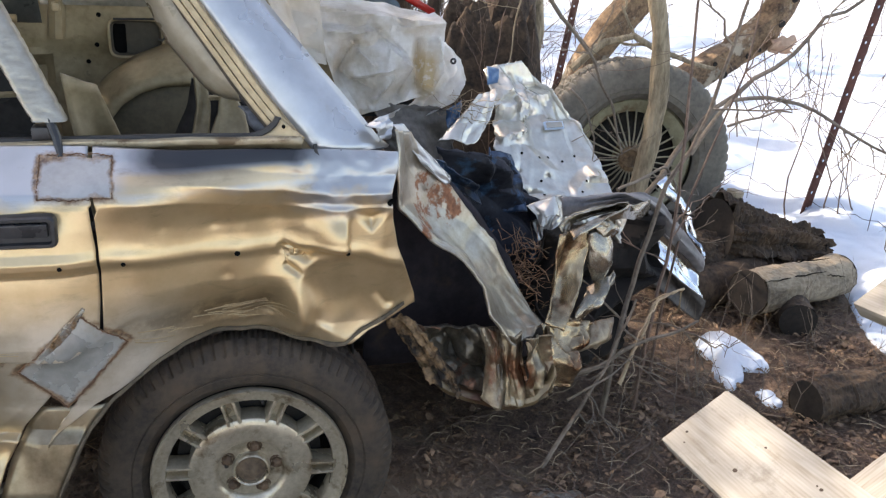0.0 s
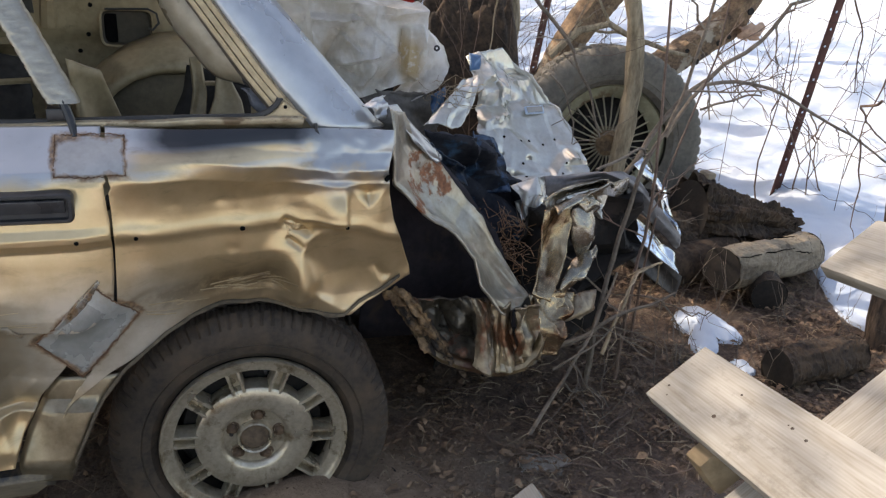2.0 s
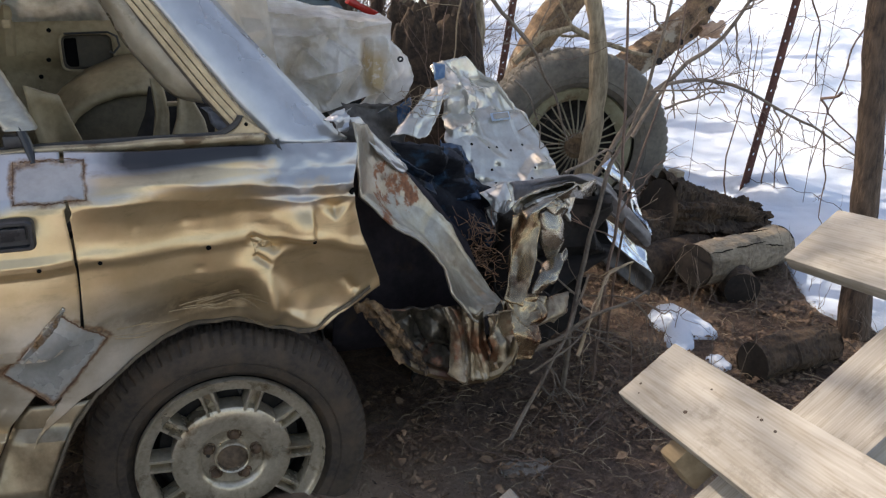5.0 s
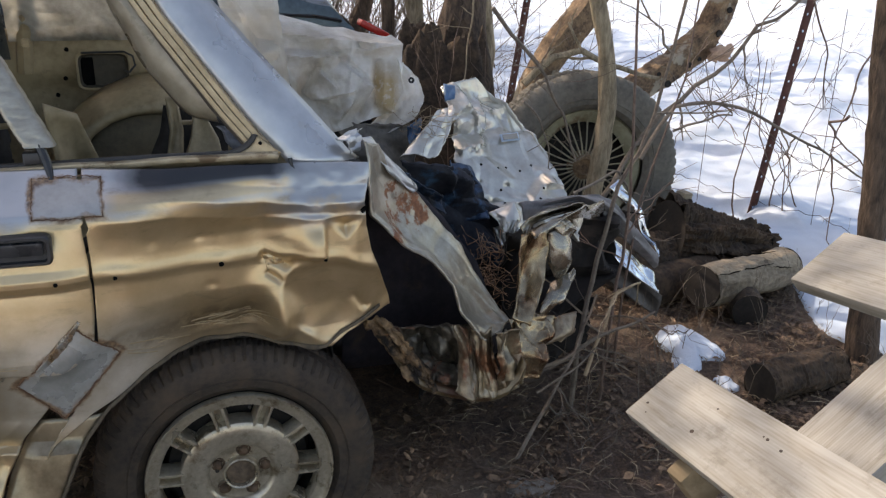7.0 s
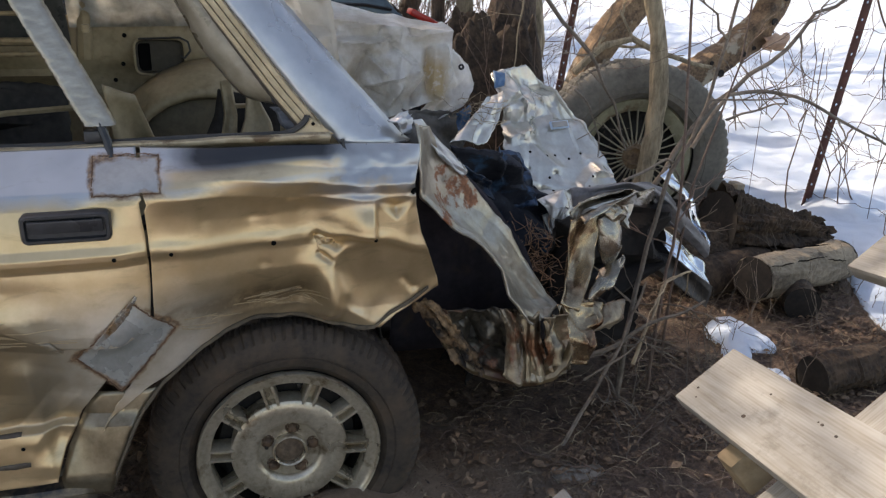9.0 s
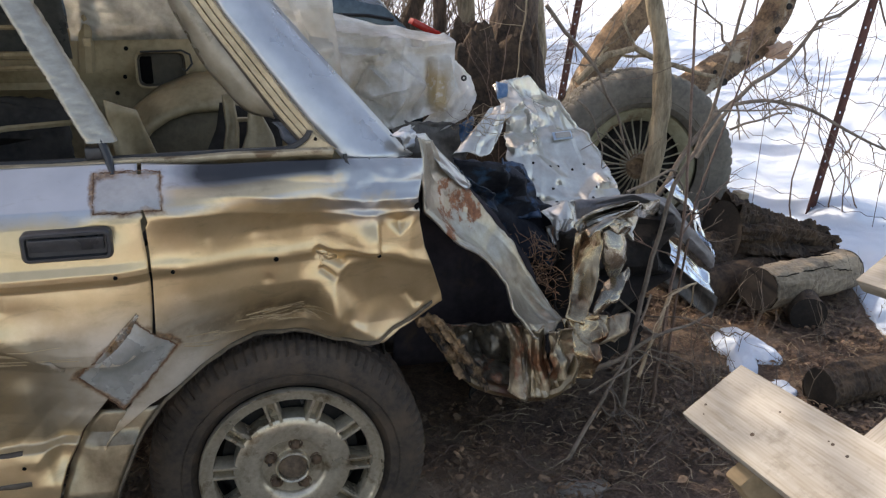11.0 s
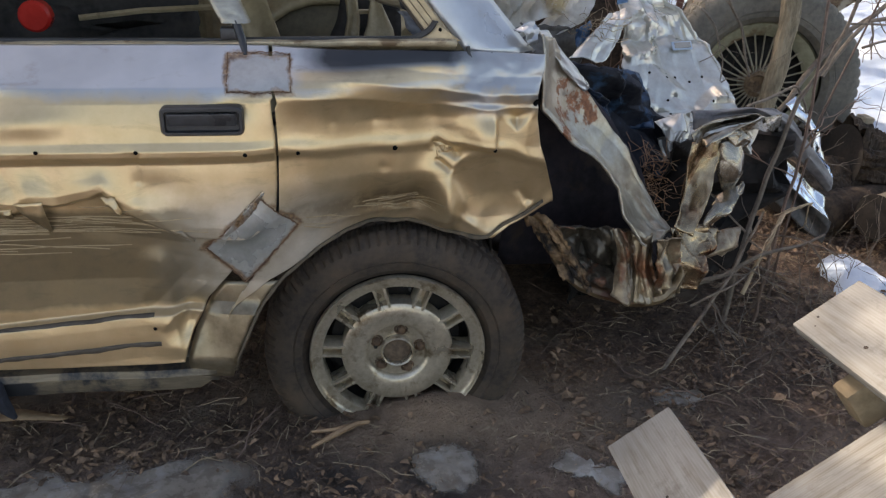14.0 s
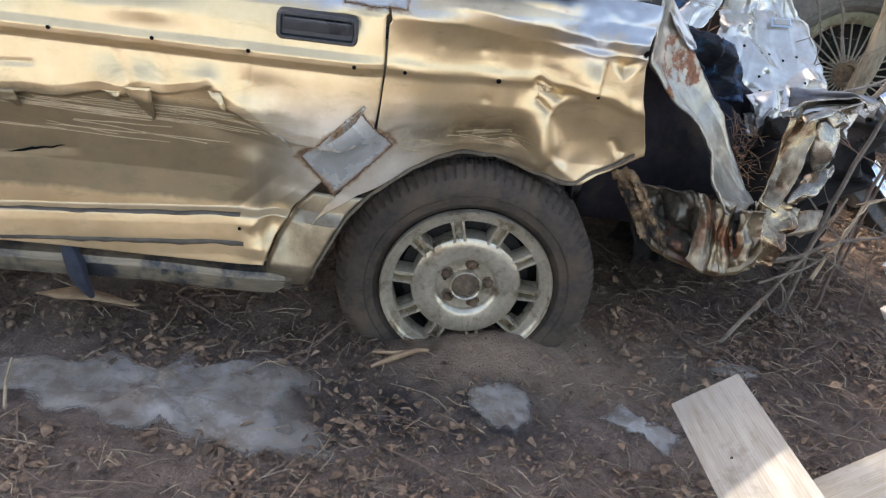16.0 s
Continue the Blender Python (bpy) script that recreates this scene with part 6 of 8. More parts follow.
# curled leaves, ribbons and troughs of torn metal in the crushed tail
for lo, hi, out, s, mat, lab in (
        ([(0.691, 0.130, 0.609), (0.682, 0.120, 0.574), (0.677, 0.100, 0.508), (0.664, 0.085, 0.453), (0.647, 0.070, 0.424)],
         [(0.763, 0.160, 0.607), (0.762, 0.150, 0.567), (0.741, 0.120, 0.495), (0.716, 0.100, 0.442), (0.693, 0.085, 0.396)], 0.045, 91, BRONZE, "trough-shaped strip of bronze-stained bodywork"),
        ([(0.762, 0.150, 0.604), (0.762, 0.150, 0.567), (0.766, 0.145, 0.528), (0.783, 0.150, 0.489)],
         [(0.814, 0.170, 0.610), (0.831, 0.170, 0.565), (0.839, 0.170, 0.519), (0.811, 0.165, 0.470)], -0.035, 92, FOLDED, "curled leaf of torn bodywork"),
        ([(0.781, 0.150, 0.468), (0.758, 0.130, 0.451), (0.743, 0.120, 0.431), (0.734, 0.110, 0.409)],
         [(0.857, 0.180, 0.493), (0.857, 0.170, 0.466), (0.800, 0.150, 0.434), (0.772, 0.130, 0.401)], -0.03, 93, FOLDED, "rolled lower end of a torn panel"),
        ([(0.695, 0.140, 0.624), (0.714, 0.150, 0.644), (0.764, 0.170, 0.650), (0.847, 0.210, 0.650), (0.896, 0.240, 0.641)],
         [(0.706, 0.140, 0.602), (0.726, 0.150, 0.628), (0.772, 0.170, 0.634), (0.851, 0.210, 0.635), (0.937, 0.250, 0.609)], -0.02, 94, FOLDED, "thin ribbon of metal bent in an arch"),
        ([(0.837, 0.210, 0.627), (0.839, 0.200, 0.598), (0.867, 0.200, 0.557)],
         [(0.902, 0.240, 0.615), (0.903, 0.235, 0.580), (0.882, 0.210, 0.550)], 0.02, 95, LID, "bright hooked corner of torn metal"),
        ([(0.757, 0.150, 0.626), (0.777, 0.150, 0.615), (0.802, 0.150, 0.586)],
         [(0.837, 0.200, 0.630), (0.846, 0.200, 0.604), (0.839, 0.190, 0.579)], -0.02, 99, FOLDED, "bent tab of torn metal"),
        ([(0.716, 0.100, 0.407), (0.708, 0.080, 0.375), (0.682, 0.060, 0.349)],
         [(0.785, 0.130, 0.392), (0.781, 0.120, 0.363), (0.731, 0.090, 0.336)], -0.03, 96, BRONZE, "small crushed fold of bodywork"),
        ([(0.788, 0.130, 0.387), (0.779, 0.120, 0.356), (0.745, 0.100, 0.330)],
         [(0.861, 0.160, 0.377), (0.848, 0.150, 0.342), (0.802, 0.130, 0.321)], -0.03, 97, RUSTED_FOLD, "small rust-stained fold of bodywork"),
        ([(0.789, 0.620, 0.509), (0.809, 0.600, 0.481), (0.822, 0.560, 0.432)],
         [(0.899, 0.640, 0.529), (0.894, 0.600, 0.479), (0.859, 0.560, 0.460)], -0.03, 98, LID, "bright folded lip of the tailgate"),
        ):
    b = Build()
    sheet(b, lo, hi, 44, 60, s, 0, 0.0, 0.2, 0.003, out, 0.0, ((5, 0.012, 0.5), (14, 0.005, 0.5)), 0.0, (), 0.0, ((0.003, 16),))
    part("torn_curl", b, mat, car, lab, thick=0.003, angle=30)
b = Build()
sheet(b, [(0.70, 0.10, 0.62), (0.86, 0.16, 0.645), (1.02, 0.34, 0.60), (1.12, 0.5, 0.50)], [(0.73, 0.16, 0.585), (0.87, 0.22, 0.615), (1.02, 0.40, 0.56), (1.14, 0.56, 0.44)], 14, 60, 47, 4, 0.02, 0.2, 0.004, 0, 0, ((20, 0.016),))
part("buckled_rail", b, FOLDED, car, "buckled rail across the crushed tail", thick=0.004)
# crushed floor under the tail, its gap shade put into the colour
GAP_TONE = surface("gap_dark_steel", (0.007, 0.006, 0.005), (0.022, 0.017, 0.014), 10, 0.9, 0.1, 60, 0.4, 0.005)
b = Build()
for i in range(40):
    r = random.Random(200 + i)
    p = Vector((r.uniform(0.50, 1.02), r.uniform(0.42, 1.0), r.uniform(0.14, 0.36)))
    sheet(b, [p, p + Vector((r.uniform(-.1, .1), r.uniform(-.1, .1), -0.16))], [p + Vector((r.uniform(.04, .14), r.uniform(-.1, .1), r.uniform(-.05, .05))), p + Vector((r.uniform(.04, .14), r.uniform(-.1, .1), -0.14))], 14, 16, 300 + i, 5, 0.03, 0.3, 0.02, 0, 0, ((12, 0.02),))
part("crushed_floor", b, GAP_TONE, car, "crushed metal of the boot floor, coloured for the dark gaps", thick=0.004, kind="stuff")
b = Build()
sheet(b, [(0.50, 0.55, 0.70), (0.60, 0.60, 0.55), (0.66, 0.62, 0.36)], [(0.80, 0.75, 0.60), (0.90, 0.8, 0.46), (0.98, 0.8, 0.26)], 56, 60, 49, 8, 0.05, 0.25, 0.01, 0.0, 0.0, ((12, 0.030), (40, 0.008)), 0.0, (), 0.0, ((0.016, 9),))
part("boot_side", b, BOOT, car, "dark inner side of the boot with chalky blue paint", thick=0.004, angle=22)
DEEP_BLUE = surface("deep_blue_paint", (0.010, 0.022, 0.045), (0.045, 0.095, 0.165), 9, 0.35, 0.2, 50, 0.3, 0.006, (0.012, 0.013, 0.016), (0.48, 0.60), 11)
for lo, hi, mat, s, lab in (([(0.742, 0.860, 0.613), (0.741, 0.800, 0.537), (0.736, 0.720, 0.452)], [(0.814, 0.860, 0.591), (0.826, 0.780, 0.538), (0.820, 0.700, 0.462)], DEEP_BLUE, 81, "deep blue folded side of the boot"), ([(0.489, 0.500, 0.682), (0.565, 0.550, 0.623), (0.640, 0.600, 0.577)], [(0.495, 0.500, 0.640), (0.567, 0.550, 0.579), (0.637, 0.600, 0.527)], DEEP_BLUE, 82, "blue edge along the boot opening"), ([(0.645, 1.020, 0.691), (0.647, 1.000, 0.630)], [(0.694, 1.020, 0.718), (0.685, 1.000, 0.653)], BLUE, 83, "blue scrap of cloth under the plastic")):
    b = Build()
    sheet(b, lo, hi, 24, 30, s, 2, 0.01, 0.2, 0.004, 0.0, 0.0, ((8, 0.016),), 0.0, (), 0.0, ((0.014, 12),))
    part("blue_panel", b, mat, car, lab, thick=0.003, angle=30)
# dark backing added so the gaps between the folds look black
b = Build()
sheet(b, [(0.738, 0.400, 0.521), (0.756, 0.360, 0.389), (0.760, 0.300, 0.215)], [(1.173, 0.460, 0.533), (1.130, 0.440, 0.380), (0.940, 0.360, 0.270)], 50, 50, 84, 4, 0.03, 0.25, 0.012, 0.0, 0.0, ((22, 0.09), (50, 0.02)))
part("tail_backing", b, GAP_TONE, car, "dark sheet added so the gaps in the tail look black", thick=0.004, angle=20)
# crumpled tailgate skin
b = Build()
sheet(b, [(0.801, 1.140, 0.808), (0.804, 1.080, 0.770), (0.812, 1.020, 0.686), (0.790, 0.940, 0.591), (0.852, 0.880, 0.547), (0.852, 0.780, 0.454), (0.875, 0.700, 0.376)],
      [(0.937, 1.16, 0.815), (1.031, 1.12, 0.738), (1.111, 1.05, 0.671), (1.149, 0.98, 0.586), (1.172, 0.90, 0.498), (1.172, 0.82, 0.462), (1.07, 0.72, 0.375)], 90, 100, 52, 4, 0.02, 0.2, 0.006, 0.03, 0.0, ((12, 0.032), (22, 0.006)), 0.0, ((0.22, -0.022, 0.06, 0.1), (0.30, 0.020, 0.07, 0.0), (0.78, 0.020, 0.05, -0.1), (0.86, -0.016, 0.05, 0.1)), 0.0, ((0.014, 5.5),))
DENTS = ((0.813, 0.755, 1.024, 0.733, 0.012, 0.035, 0.4),
         (0.826, 0.749, 1.013, 0.724, -0.012, 0.03, -0.3),
         (0.779, 0.698, 0.865, 0.744, -0.03, 0.035, 0),
         (0.924, 0.738, 0.921, 0.672, -0.022, 0.022, 0.5),
         (0.921, 0.672, 0.864, 0.629, -0.018, 0.018, 0),
         (0.817, 0.621, 0.895, 0.641, -0.022, 0.022, 0.5),
         (0.895, 0.641, 1.003, 0.654, -0.012, 0.02, 0.5),
         (0.940, 0.721, 1.002, 0.686, 0.015, 0.025, 0),
         (1.041, 0.469, 1.115, 0.511, -0.03, 0.03, 0.4),
         (1.115, 0.511, 1.168, 0.490, -0.03, 0.025, 0.5),
         (1.087, 0.535, 1.166, 0.524, -0.014, 0.02, 0.4),
         (0.863, 0.447, 0.988, 0.450, -0.028, 0.022, 0.6),
         (0.884, 0.425, 0.900, 0.375, -0.02, 0.02, 0),
         (1.030, 0.677, 1.059, 0.544, -0.01, 0.03, 0.5),
         (0.875, 0.583, 0.853, 0.482, 0.012, 0.03, 0),
         (0.952, 0.504, 1.018, 0.470, 0.012, 0.02, 0))
for k, (x, y, z) in enumerate(b.v):
    b.v[k] = (x, y + sum(crease(x, z, *d) for d in DENTS), z)
gate = [[Vector(b.v[i * 100 + j]) for j in range(100)] for i in range(90)]
lid = part("tailgate_skin", b, LID, car, "crumpled silver tailgate skin", thick=0.004, angle=18)
for i, j in [(16 + 13 * k, 52 + 2 * (k % 2)) for k in range(5)] + [(22, 66), (24, 72), (58, 70), (66, 64)]:
    p, du, dv = gate[i][j], gate[i + 1][j] - gate[i - 1][j], gate[i][j + 1] - gate[i][j - 1]
    du.normalize()
    n = du.cross(dv).normalized()
    n = n if n.y < 0 else -n
    dv = n.cross(du)
    h = Build().grid([[p + n * 0.0045 + (du * math.cos(a) + dv * math.sin(a)) * 0.0045 * r for r in (0.0, 1.0)] for a in [2 * math.pi * k / 10 for k in range(10)]], close=True)
    part("clip_hole", h, HOLE, lid, "small dark clip hole", thick=0.001)
b = Build()
sheet(b, [(0.84, 0.74, 0.46), (0.88, 0.68, 0.41), (0.88, 0.64, 0.37)], [(1.15, 0.76, 0.47), (1.13, 0.68, 0.43), (1.08, 0.60, 0.39)], 60, 36, 54, 4, 0.02, 0.25, 0.006, 0, 0, ((30, 0.03), (60, 0.008)))
part("tailgate_edge", b, LID, car, "bright bent edge of the tailgate", thick=0.004, angle=14)
b = Build()
sheet(b, [(0.748, 1.000, 0.752), (0.673, 0.930, 0.694), (0.585, 0.860, 0.639)], [(0.798, 1.000, 0.758), (0.762, 0.930, 0.678), (0.695, 0.860, 0.625)], 30, 34, 55, 2, 0.01, 0.25, 0.006, 0.0, 0.0, ((10, 0.012),), 0.0, (), 0.0, ((0.012, 12),))
part("tailgate_edge", b, LID, car, "bright torn lip of the tailgate", thick=0.004, angle=28)
b = Build()
sheet(b, [(0.792, 1.100, 0.814), (0.779, 1.040, 0.766)], [(0.836, 1.100, 0.811), (0.814, 1.045, 0.772)], 8, 10, 57, 4, 0.008, 0.3)
part("blue_patch", b, BLUE, lid, "patch of bright blue paint", thick=0.003)
# bright bumper end
b = Build()
sheet(b, [(1.205, 0.66, 0.350), (1.285, 0.62, 0.270), (1.385, 0.60, 0.195)], [(1.225, 0.72, 0.385), (1.315, 0.70, 0.310), (1.405, 0.68, 0.235)], 12, 30, 61, 5, 0.01, 0.2, 0.002)
bump = part("bumper_top", b, CHROME, car, "bright chrome bumper edge", thick=0.004)
b = Build()
sheet(b, [(1.20, 0.66, 0.342), (1.29, 0.605, 0.260), (1.390, 0.585, 0.188)], [(1.21, 0.67, 0.250), (1.30, 0.61, 0.175), (1.385, 0.60, 0.110)], 14, 24, 62, 3, 0.01, 0.2, 0.0, -0.025)
part("bumper_face", b, surface("dull_bumper", (0.045, 0.040, 0.036), (0.13, 0.115, 0.10), 9, 0.5, 0.3, 60, 0.2, 0.003, (0.17, 0.12, 0.075), (0.58, 0.7), 8), car, "dull dirty bumper face", thick=0.004)
b = Build()
sheet(b, [(1.27, 0.78, 0.51), (1.36, 0.76, 0.41), (1.425, 0.72, 0.27)], [(1.31, 0.80, 0.53), (1.39, 0.78, 0.42), (1.442, 0.73, 0.28)], 8, 26, 63, 8, 0.02, 0.2, 0.004)
part("bumper_strip", b, CHROME, car, "bright bent trim strip", thick=0.003)
b = Build()
sheet(b, [(0.781, 0.360, 0.620), (0.859, 0.380, 0.617), (0.964, 0.420, 0.611), (1.075, 0.460, 0.589), (1.135, 0.480, 0.558), (1.220, 0.500, 0.465), (1.310, 0.520, 0.367)],
      [(0.787, 0.340, 0.575), (0.860, 0.360, 0.589), (0.956, 0.400, 0.587), (1.047, 0.440, 0.543), (1.109, 0.460, 0.493), (1.199, 0.480, 0.416), (1.300, 0.500, 0.328)], 16, 70, 64, 4, 0.012, 0.2, 0.003, 0.015, 0.0, ((8, 0.012, 0.6),))
part("bumper_strip", b, surface("grey_plastic", (0.07, 0.066, 0.066), (0.19, 0.178, 0.172), 8, 0.45), car, "grey plastic bumper strip", thick=0.005)
# number recess on the tailgate, drawn as a plain plate
b = Build()
bi, bj = min(((i, j) for i in range(8, 82) for j in range(8, 92)), key=lambda q: (gate[q[0]][q[1]] - Vector((1.005, gate[q[0]][q[1]].y, 0.628))).length)
ux = (gate[bi + 6][bj] - gate[bi - 6][bj]).normalized()
n_ = ux.cross(gate[bi][bj + 6] - gate[bi][bj - 6]).normalized()
n_ = n_ if n_.y < 0 else -n_
uz = ux.cross(n_) * 0.014
ux = ux * 0.034
uz = uz if uz.z > 0 else -uz
c_ = gate[bi][bj] + n_ * 0.022
b.v.extend(tuple(c_ + p) for p in (-ux - uz, ux - uz, ux + uz, -ux + uz))
b.f.append((0, 1, 2, 3))
tag = part("badge_plate", b, surface("pale_blue_plate", (0.35, 0.45, 0.58), (0.5, 0.6, 0.72), 20, 0.4), lid, "small pale blue plate", thick=0.004, smooth=False)
b = Build()
b.v.extend(tuple(c_ + n_ * 0.005 + p) for p in (-ux * 0.82 - uz * 0.7, ux * 0.82 - uz * 0.7, ux * 0.82 + uz * 0.7, -ux * 0.82 + uz * 0.7))
b.f.append((0, 1, 2, 3))
part("plate_face", b, LID, tag, "", smooth=False, thick=0.002)

# plastic sheet over the load in the tail
b = Build()
sheet(b, [(0.06, 1.55, 0.98), (0.16, 1.22, 1.064), (0.22, 1.11, 0.985), (0.27, 1.08, 0.86), (0.31, 1.06, 0.74), (0.36, 1.05, 0.66)],
      [(0.56, 1.55, 0.88), (0.630, 1.19, 0.962), (0.648, 1.12, 0.945), (0.652, 1.10, 0.875), (0.640, 1.09, 0.80), (0.615, 1.08, 0.735)], 110, 110, 66, 3, 0.010, 0.12, 0.002, 0.0, 0.001, ((30, 0.016), (120, 0.006)), 0.0, ((0.50, -0.008, 0.03, 0.02), (0.56, 0.010, 0.04, 0.06)), 0.48, ((0.010, 5.0),))
DENTS = ((0.253, 0.988, 0.543, 0.955, -0.042, 0.03, 0.5),
         (0.543, 0.955, 0.641, 0.950, -0.049, 0.03, 0.5),
         (0.283, 0.922, 0.432, 0.917, -0.042, 0.028, 0.5),
         (0.432, 0.917, 0.510, 0.847, 0.038, 0.03, 0.3),
         (0.362, 0.877, 0.330, 0.811, 0.046, 0.028, 0.4),
         (0.362, 0.877, 0.417, 0.827, -0.034, 0.025, 0.5),
         (0.465, 0.877, 0.560, 0.806, -0.049, 0.03, 0.5),
         (0.560, 0.806, 0.511, 0.732, 0.042, 0.028, 0.3),
         (0.469, 0.774, 0.432, 0.727, -0.038, 0.03, 0.4),
         (0.473, 0.808, 0.361, 0.784, -0.030, 0.026, 0.5),
         (0.321, 0.796, 0.413, 0.748, 0.038, 0.028, 0.3),
         (0.578, 0.879, 0.564, 0.761, 0.057, 0.024, 0.3),
         (0.631, 0.885, 0.645, 0.781, -0.038, 0.022, 0.5),
         (0.564, 0.761, 0.623, 0.729, -0.030, 0.02, 0.3),
         (0.414, 0.956, 0.395, 0.917, 0.023, 0.025, 0))
for k, (x, y, z) in enumerate(b.v):
    b.v[k] = (x, y + sum(crease(x, z, *d) for d in DENTS), z)
single("plastic_sheet", b, FILM, "crinkled cloudy plastic sheet wrapped over the tail of the wreck", "plastic sheet", angle=12)
b = Build()
sheet(b, [(-0.08, 1.45, 1.42), (-0.02, 1.12, 1.32), (0.06, 1.04, 1.12), (0.18, 1.03, 0.84)], [(0.20, 1.45, 1.36), (0.252, 1.12, 1.27), (0.250, 1.04, 1.05), (0.278, 1.03, 0.825)], 60, 80, 67, 0, 0.0, 0.2, 0.003, 0.045, 0.004, ((20, 0.020, 0.5),), 0.0, (), 0.0, ((0.030, 7), (0.016, 17)))
single("plastic_sheet", b, DUSTY_FILM, "dusty upright fold of plastic behind the pillar", "plastic sheet", angle=20)
flap = thing("plastic_sheet", (0.66, 1.08, 0.70), "rounded loose flap of cloudy plastic with an eyelet", "plastic sheet")
b = Build()
sheet(b, [(0.632, 1.10, 0.885), (0.615, 1.085, 0.80), (0.545, 1.075, 0.70), (0.45, 1.05, 0.665)], [(0.653, 1.110, 0.884), (0.712, 1.110, 0.838), (0.731, 1.100, 0.772), (0.692, 1.080, 0.705), (0.547, 1.060, 0.645)], 44, 60, 71, 2, 0.01, 0.3, 0.002, 0.015, 0.002, ((14, 0.012),), 0.0, (), 0.0, ((0.024, 10), (0.010, 24)))
part("film", b, FILM, flap, angle=20)
part("eyelet", Build().spin([(0.004, 0.0), (0.007, -0.002), (0.010, 0.0), (0.010, 0.004), (0.004, 0.004)], (0.675, 1.075, 0.833), 16), BLACK, flap, "dark metal eyelet")
b = Build()
sheet(b, [(0.42, 1.08, 0.70), (0.46, 1.05, 0.58), (0.48, 1.05, 0.46)], [(0.72, 1.10, 0.68), (0.70, 1.08, 0.58), (0.68, 1.05, 0.45)], 40, 30, 73, 8, 0.03, 0.25, 0.01, 0.0, 0.0, ((14, 0.03),))
part("tail_liner", b, surface("dusty_cloth", (0.05, 0.043, 0.036), (0.17, 0.15, 0.13), 9, 0.7), car, "dusty dark cloth below the plastic", thick=0.004)

# ---- trees, shrubs and fence ----


def wander(a, c, n, sway, rng, sag=0.0):
    """A wavering line from a to c."""
    a, c = Vector(a), Vector(c)
    seed = rng.uniform(0, 99)
    out = []
    for i in range(n + 1):
        t = i / n
        p = a.lerp(c, t)
        w = sway * math.sin(math.pi * t)
        out.append(p + Vector((w * noise.noise(Vector((t * 3, seed, 0))), w * noise.noise(Vector((t * 3, seed, 5))), w * 0.6 * noise.noise(Vector((t * 3, seed, 9))) - sag * 4 * t * (1 - t))))
    return out


def taper(r0, r1, n):
    return [r0 + (r1 - r0) * i / n for i in range(n + 1)]


def sprout(build, start, direction, length, r, depth, rng, split=3, spread=0.6, droop=0.0, seg=5):
    """A twig that forks."""
    d = Vector(direction).normalized()
    end = Vector(start) + d * length + Vector((0, 0, -droop * length))
    n = 5 if depth else 4
    pts = wander(start, end, n, length * 0.16, rng)
    build.tube(pts, taper(r, r * 0.45, n), seg if r > 0.004 else 4, caps=r > 0.004)
    if depth == 0:
        return
    for k in range(split):
        p = pts[rng.randint(2, n)]
        nd = (d + Vector((rng.uniform(-1, 1), rng.uniform(-1, 1), rng.uniform(-0.6, 0.9))) * spread).normalized()
        sprout(build, p, nd, length * rng.uniform(0.45, 0.75), r * 0.55, depth - 1, rng, split, spread, droop, seg)


def tree(base, top, r0, r1, seed, mat, label, limbs=7, crown_from=0.35, limb=1.1, lumps=0.0, sway=0.2, via=()):
    rng = random.Random(seed)
    t = thing("tree", base, label, "tree", "bare trees behind the wreck")
    n = 60
    pts = wander((base[0], base[1], base[2] - 0.08), top, n, sway, rng)
    if via:
        line = resample([(base[0], base[1], base[2] - 0.08), *via, top], n + 1)
        pts = [sum((line[min(n, max(0, i + d))] for d in range(-4, 5)), Vector()) / 9 for i in range(n + 1)]
    rad = [(r0 + (r1 - r0) * (i / n) ** 0.8) * (1 + 0.5 * math.exp(-i * 0.33)) * (1 + lumps * noise.noise(Vector((i * 0.3, seed, 0)))) for i in range(n + 1)]
    b = Build().tube(pts, rad, 24)
    for i, v in enumerate(b.v):
        p = Vector(v)
        b.v[i] = tuple(p + Vector((noise.noise(p * 22), noise.noise(p * 22 + Vector((7, 0, 0))), 0)) * r0 * 0.16 + Vector((noise.noise(Vector((p.x * 70, p.y * 70, p.z * 12))), noise.noise(Vector((p.x * 70, p.y * 70 + 5, p.z * 12))), 0)) * (0.05 * r0 + 0.0015))
    part("trunk", b, mat, t)
    b = Build()
    for k in range(limbs):
        i = int(n * (crown_from + (1 - crown_from) * (k + 0.5) / limbs))
        a = rng.uniform(0, 2 * math.pi)
        sprout(b, pts[i], (math.cos(a), math.sin(a), rng.uniform(0.3, 1.0)), limb * rng.uniform(0.6, 1.1), rad[i] * 0.45, 3, rng, 3, 0.7)
    part("crown", b, mat, t, "bare branching crown")
    return t


tree((1.43, 1.32, 0.0), (1.05, 1.36, 3.2), 0.039, 0.022, 2, TRUNK, "slim crooked bare tree growing in front of an old wheel", 7, 0.45, 1.0, 0.15, 0.05, ((1.48, 1.32, 0.25), (1.527, 1.32, 0.45), (1.540, 1.32, 0.70), (1.514, 1.32, 0.90), (1.467, 1.32, 1.05), (1.40, 1.32, 1.2)))
tree((2.03, 0.36, 0.0), (1.72, 0.40, 3.2), 0.043, 0.026, 3, TRUNK_DARK, "rough-barked bare tree beside the plank panel", 6, 0.55, 1.0, 0.0, 0.04)
tree((1.27, 2.45, 0.0), (1.75, 2.7, 4.2), 0.14, 0.065, 4, TRUNK_DARK, "thick gnarled bare tree behind the wreck", 8, 0.35, 1.4, 0.35)
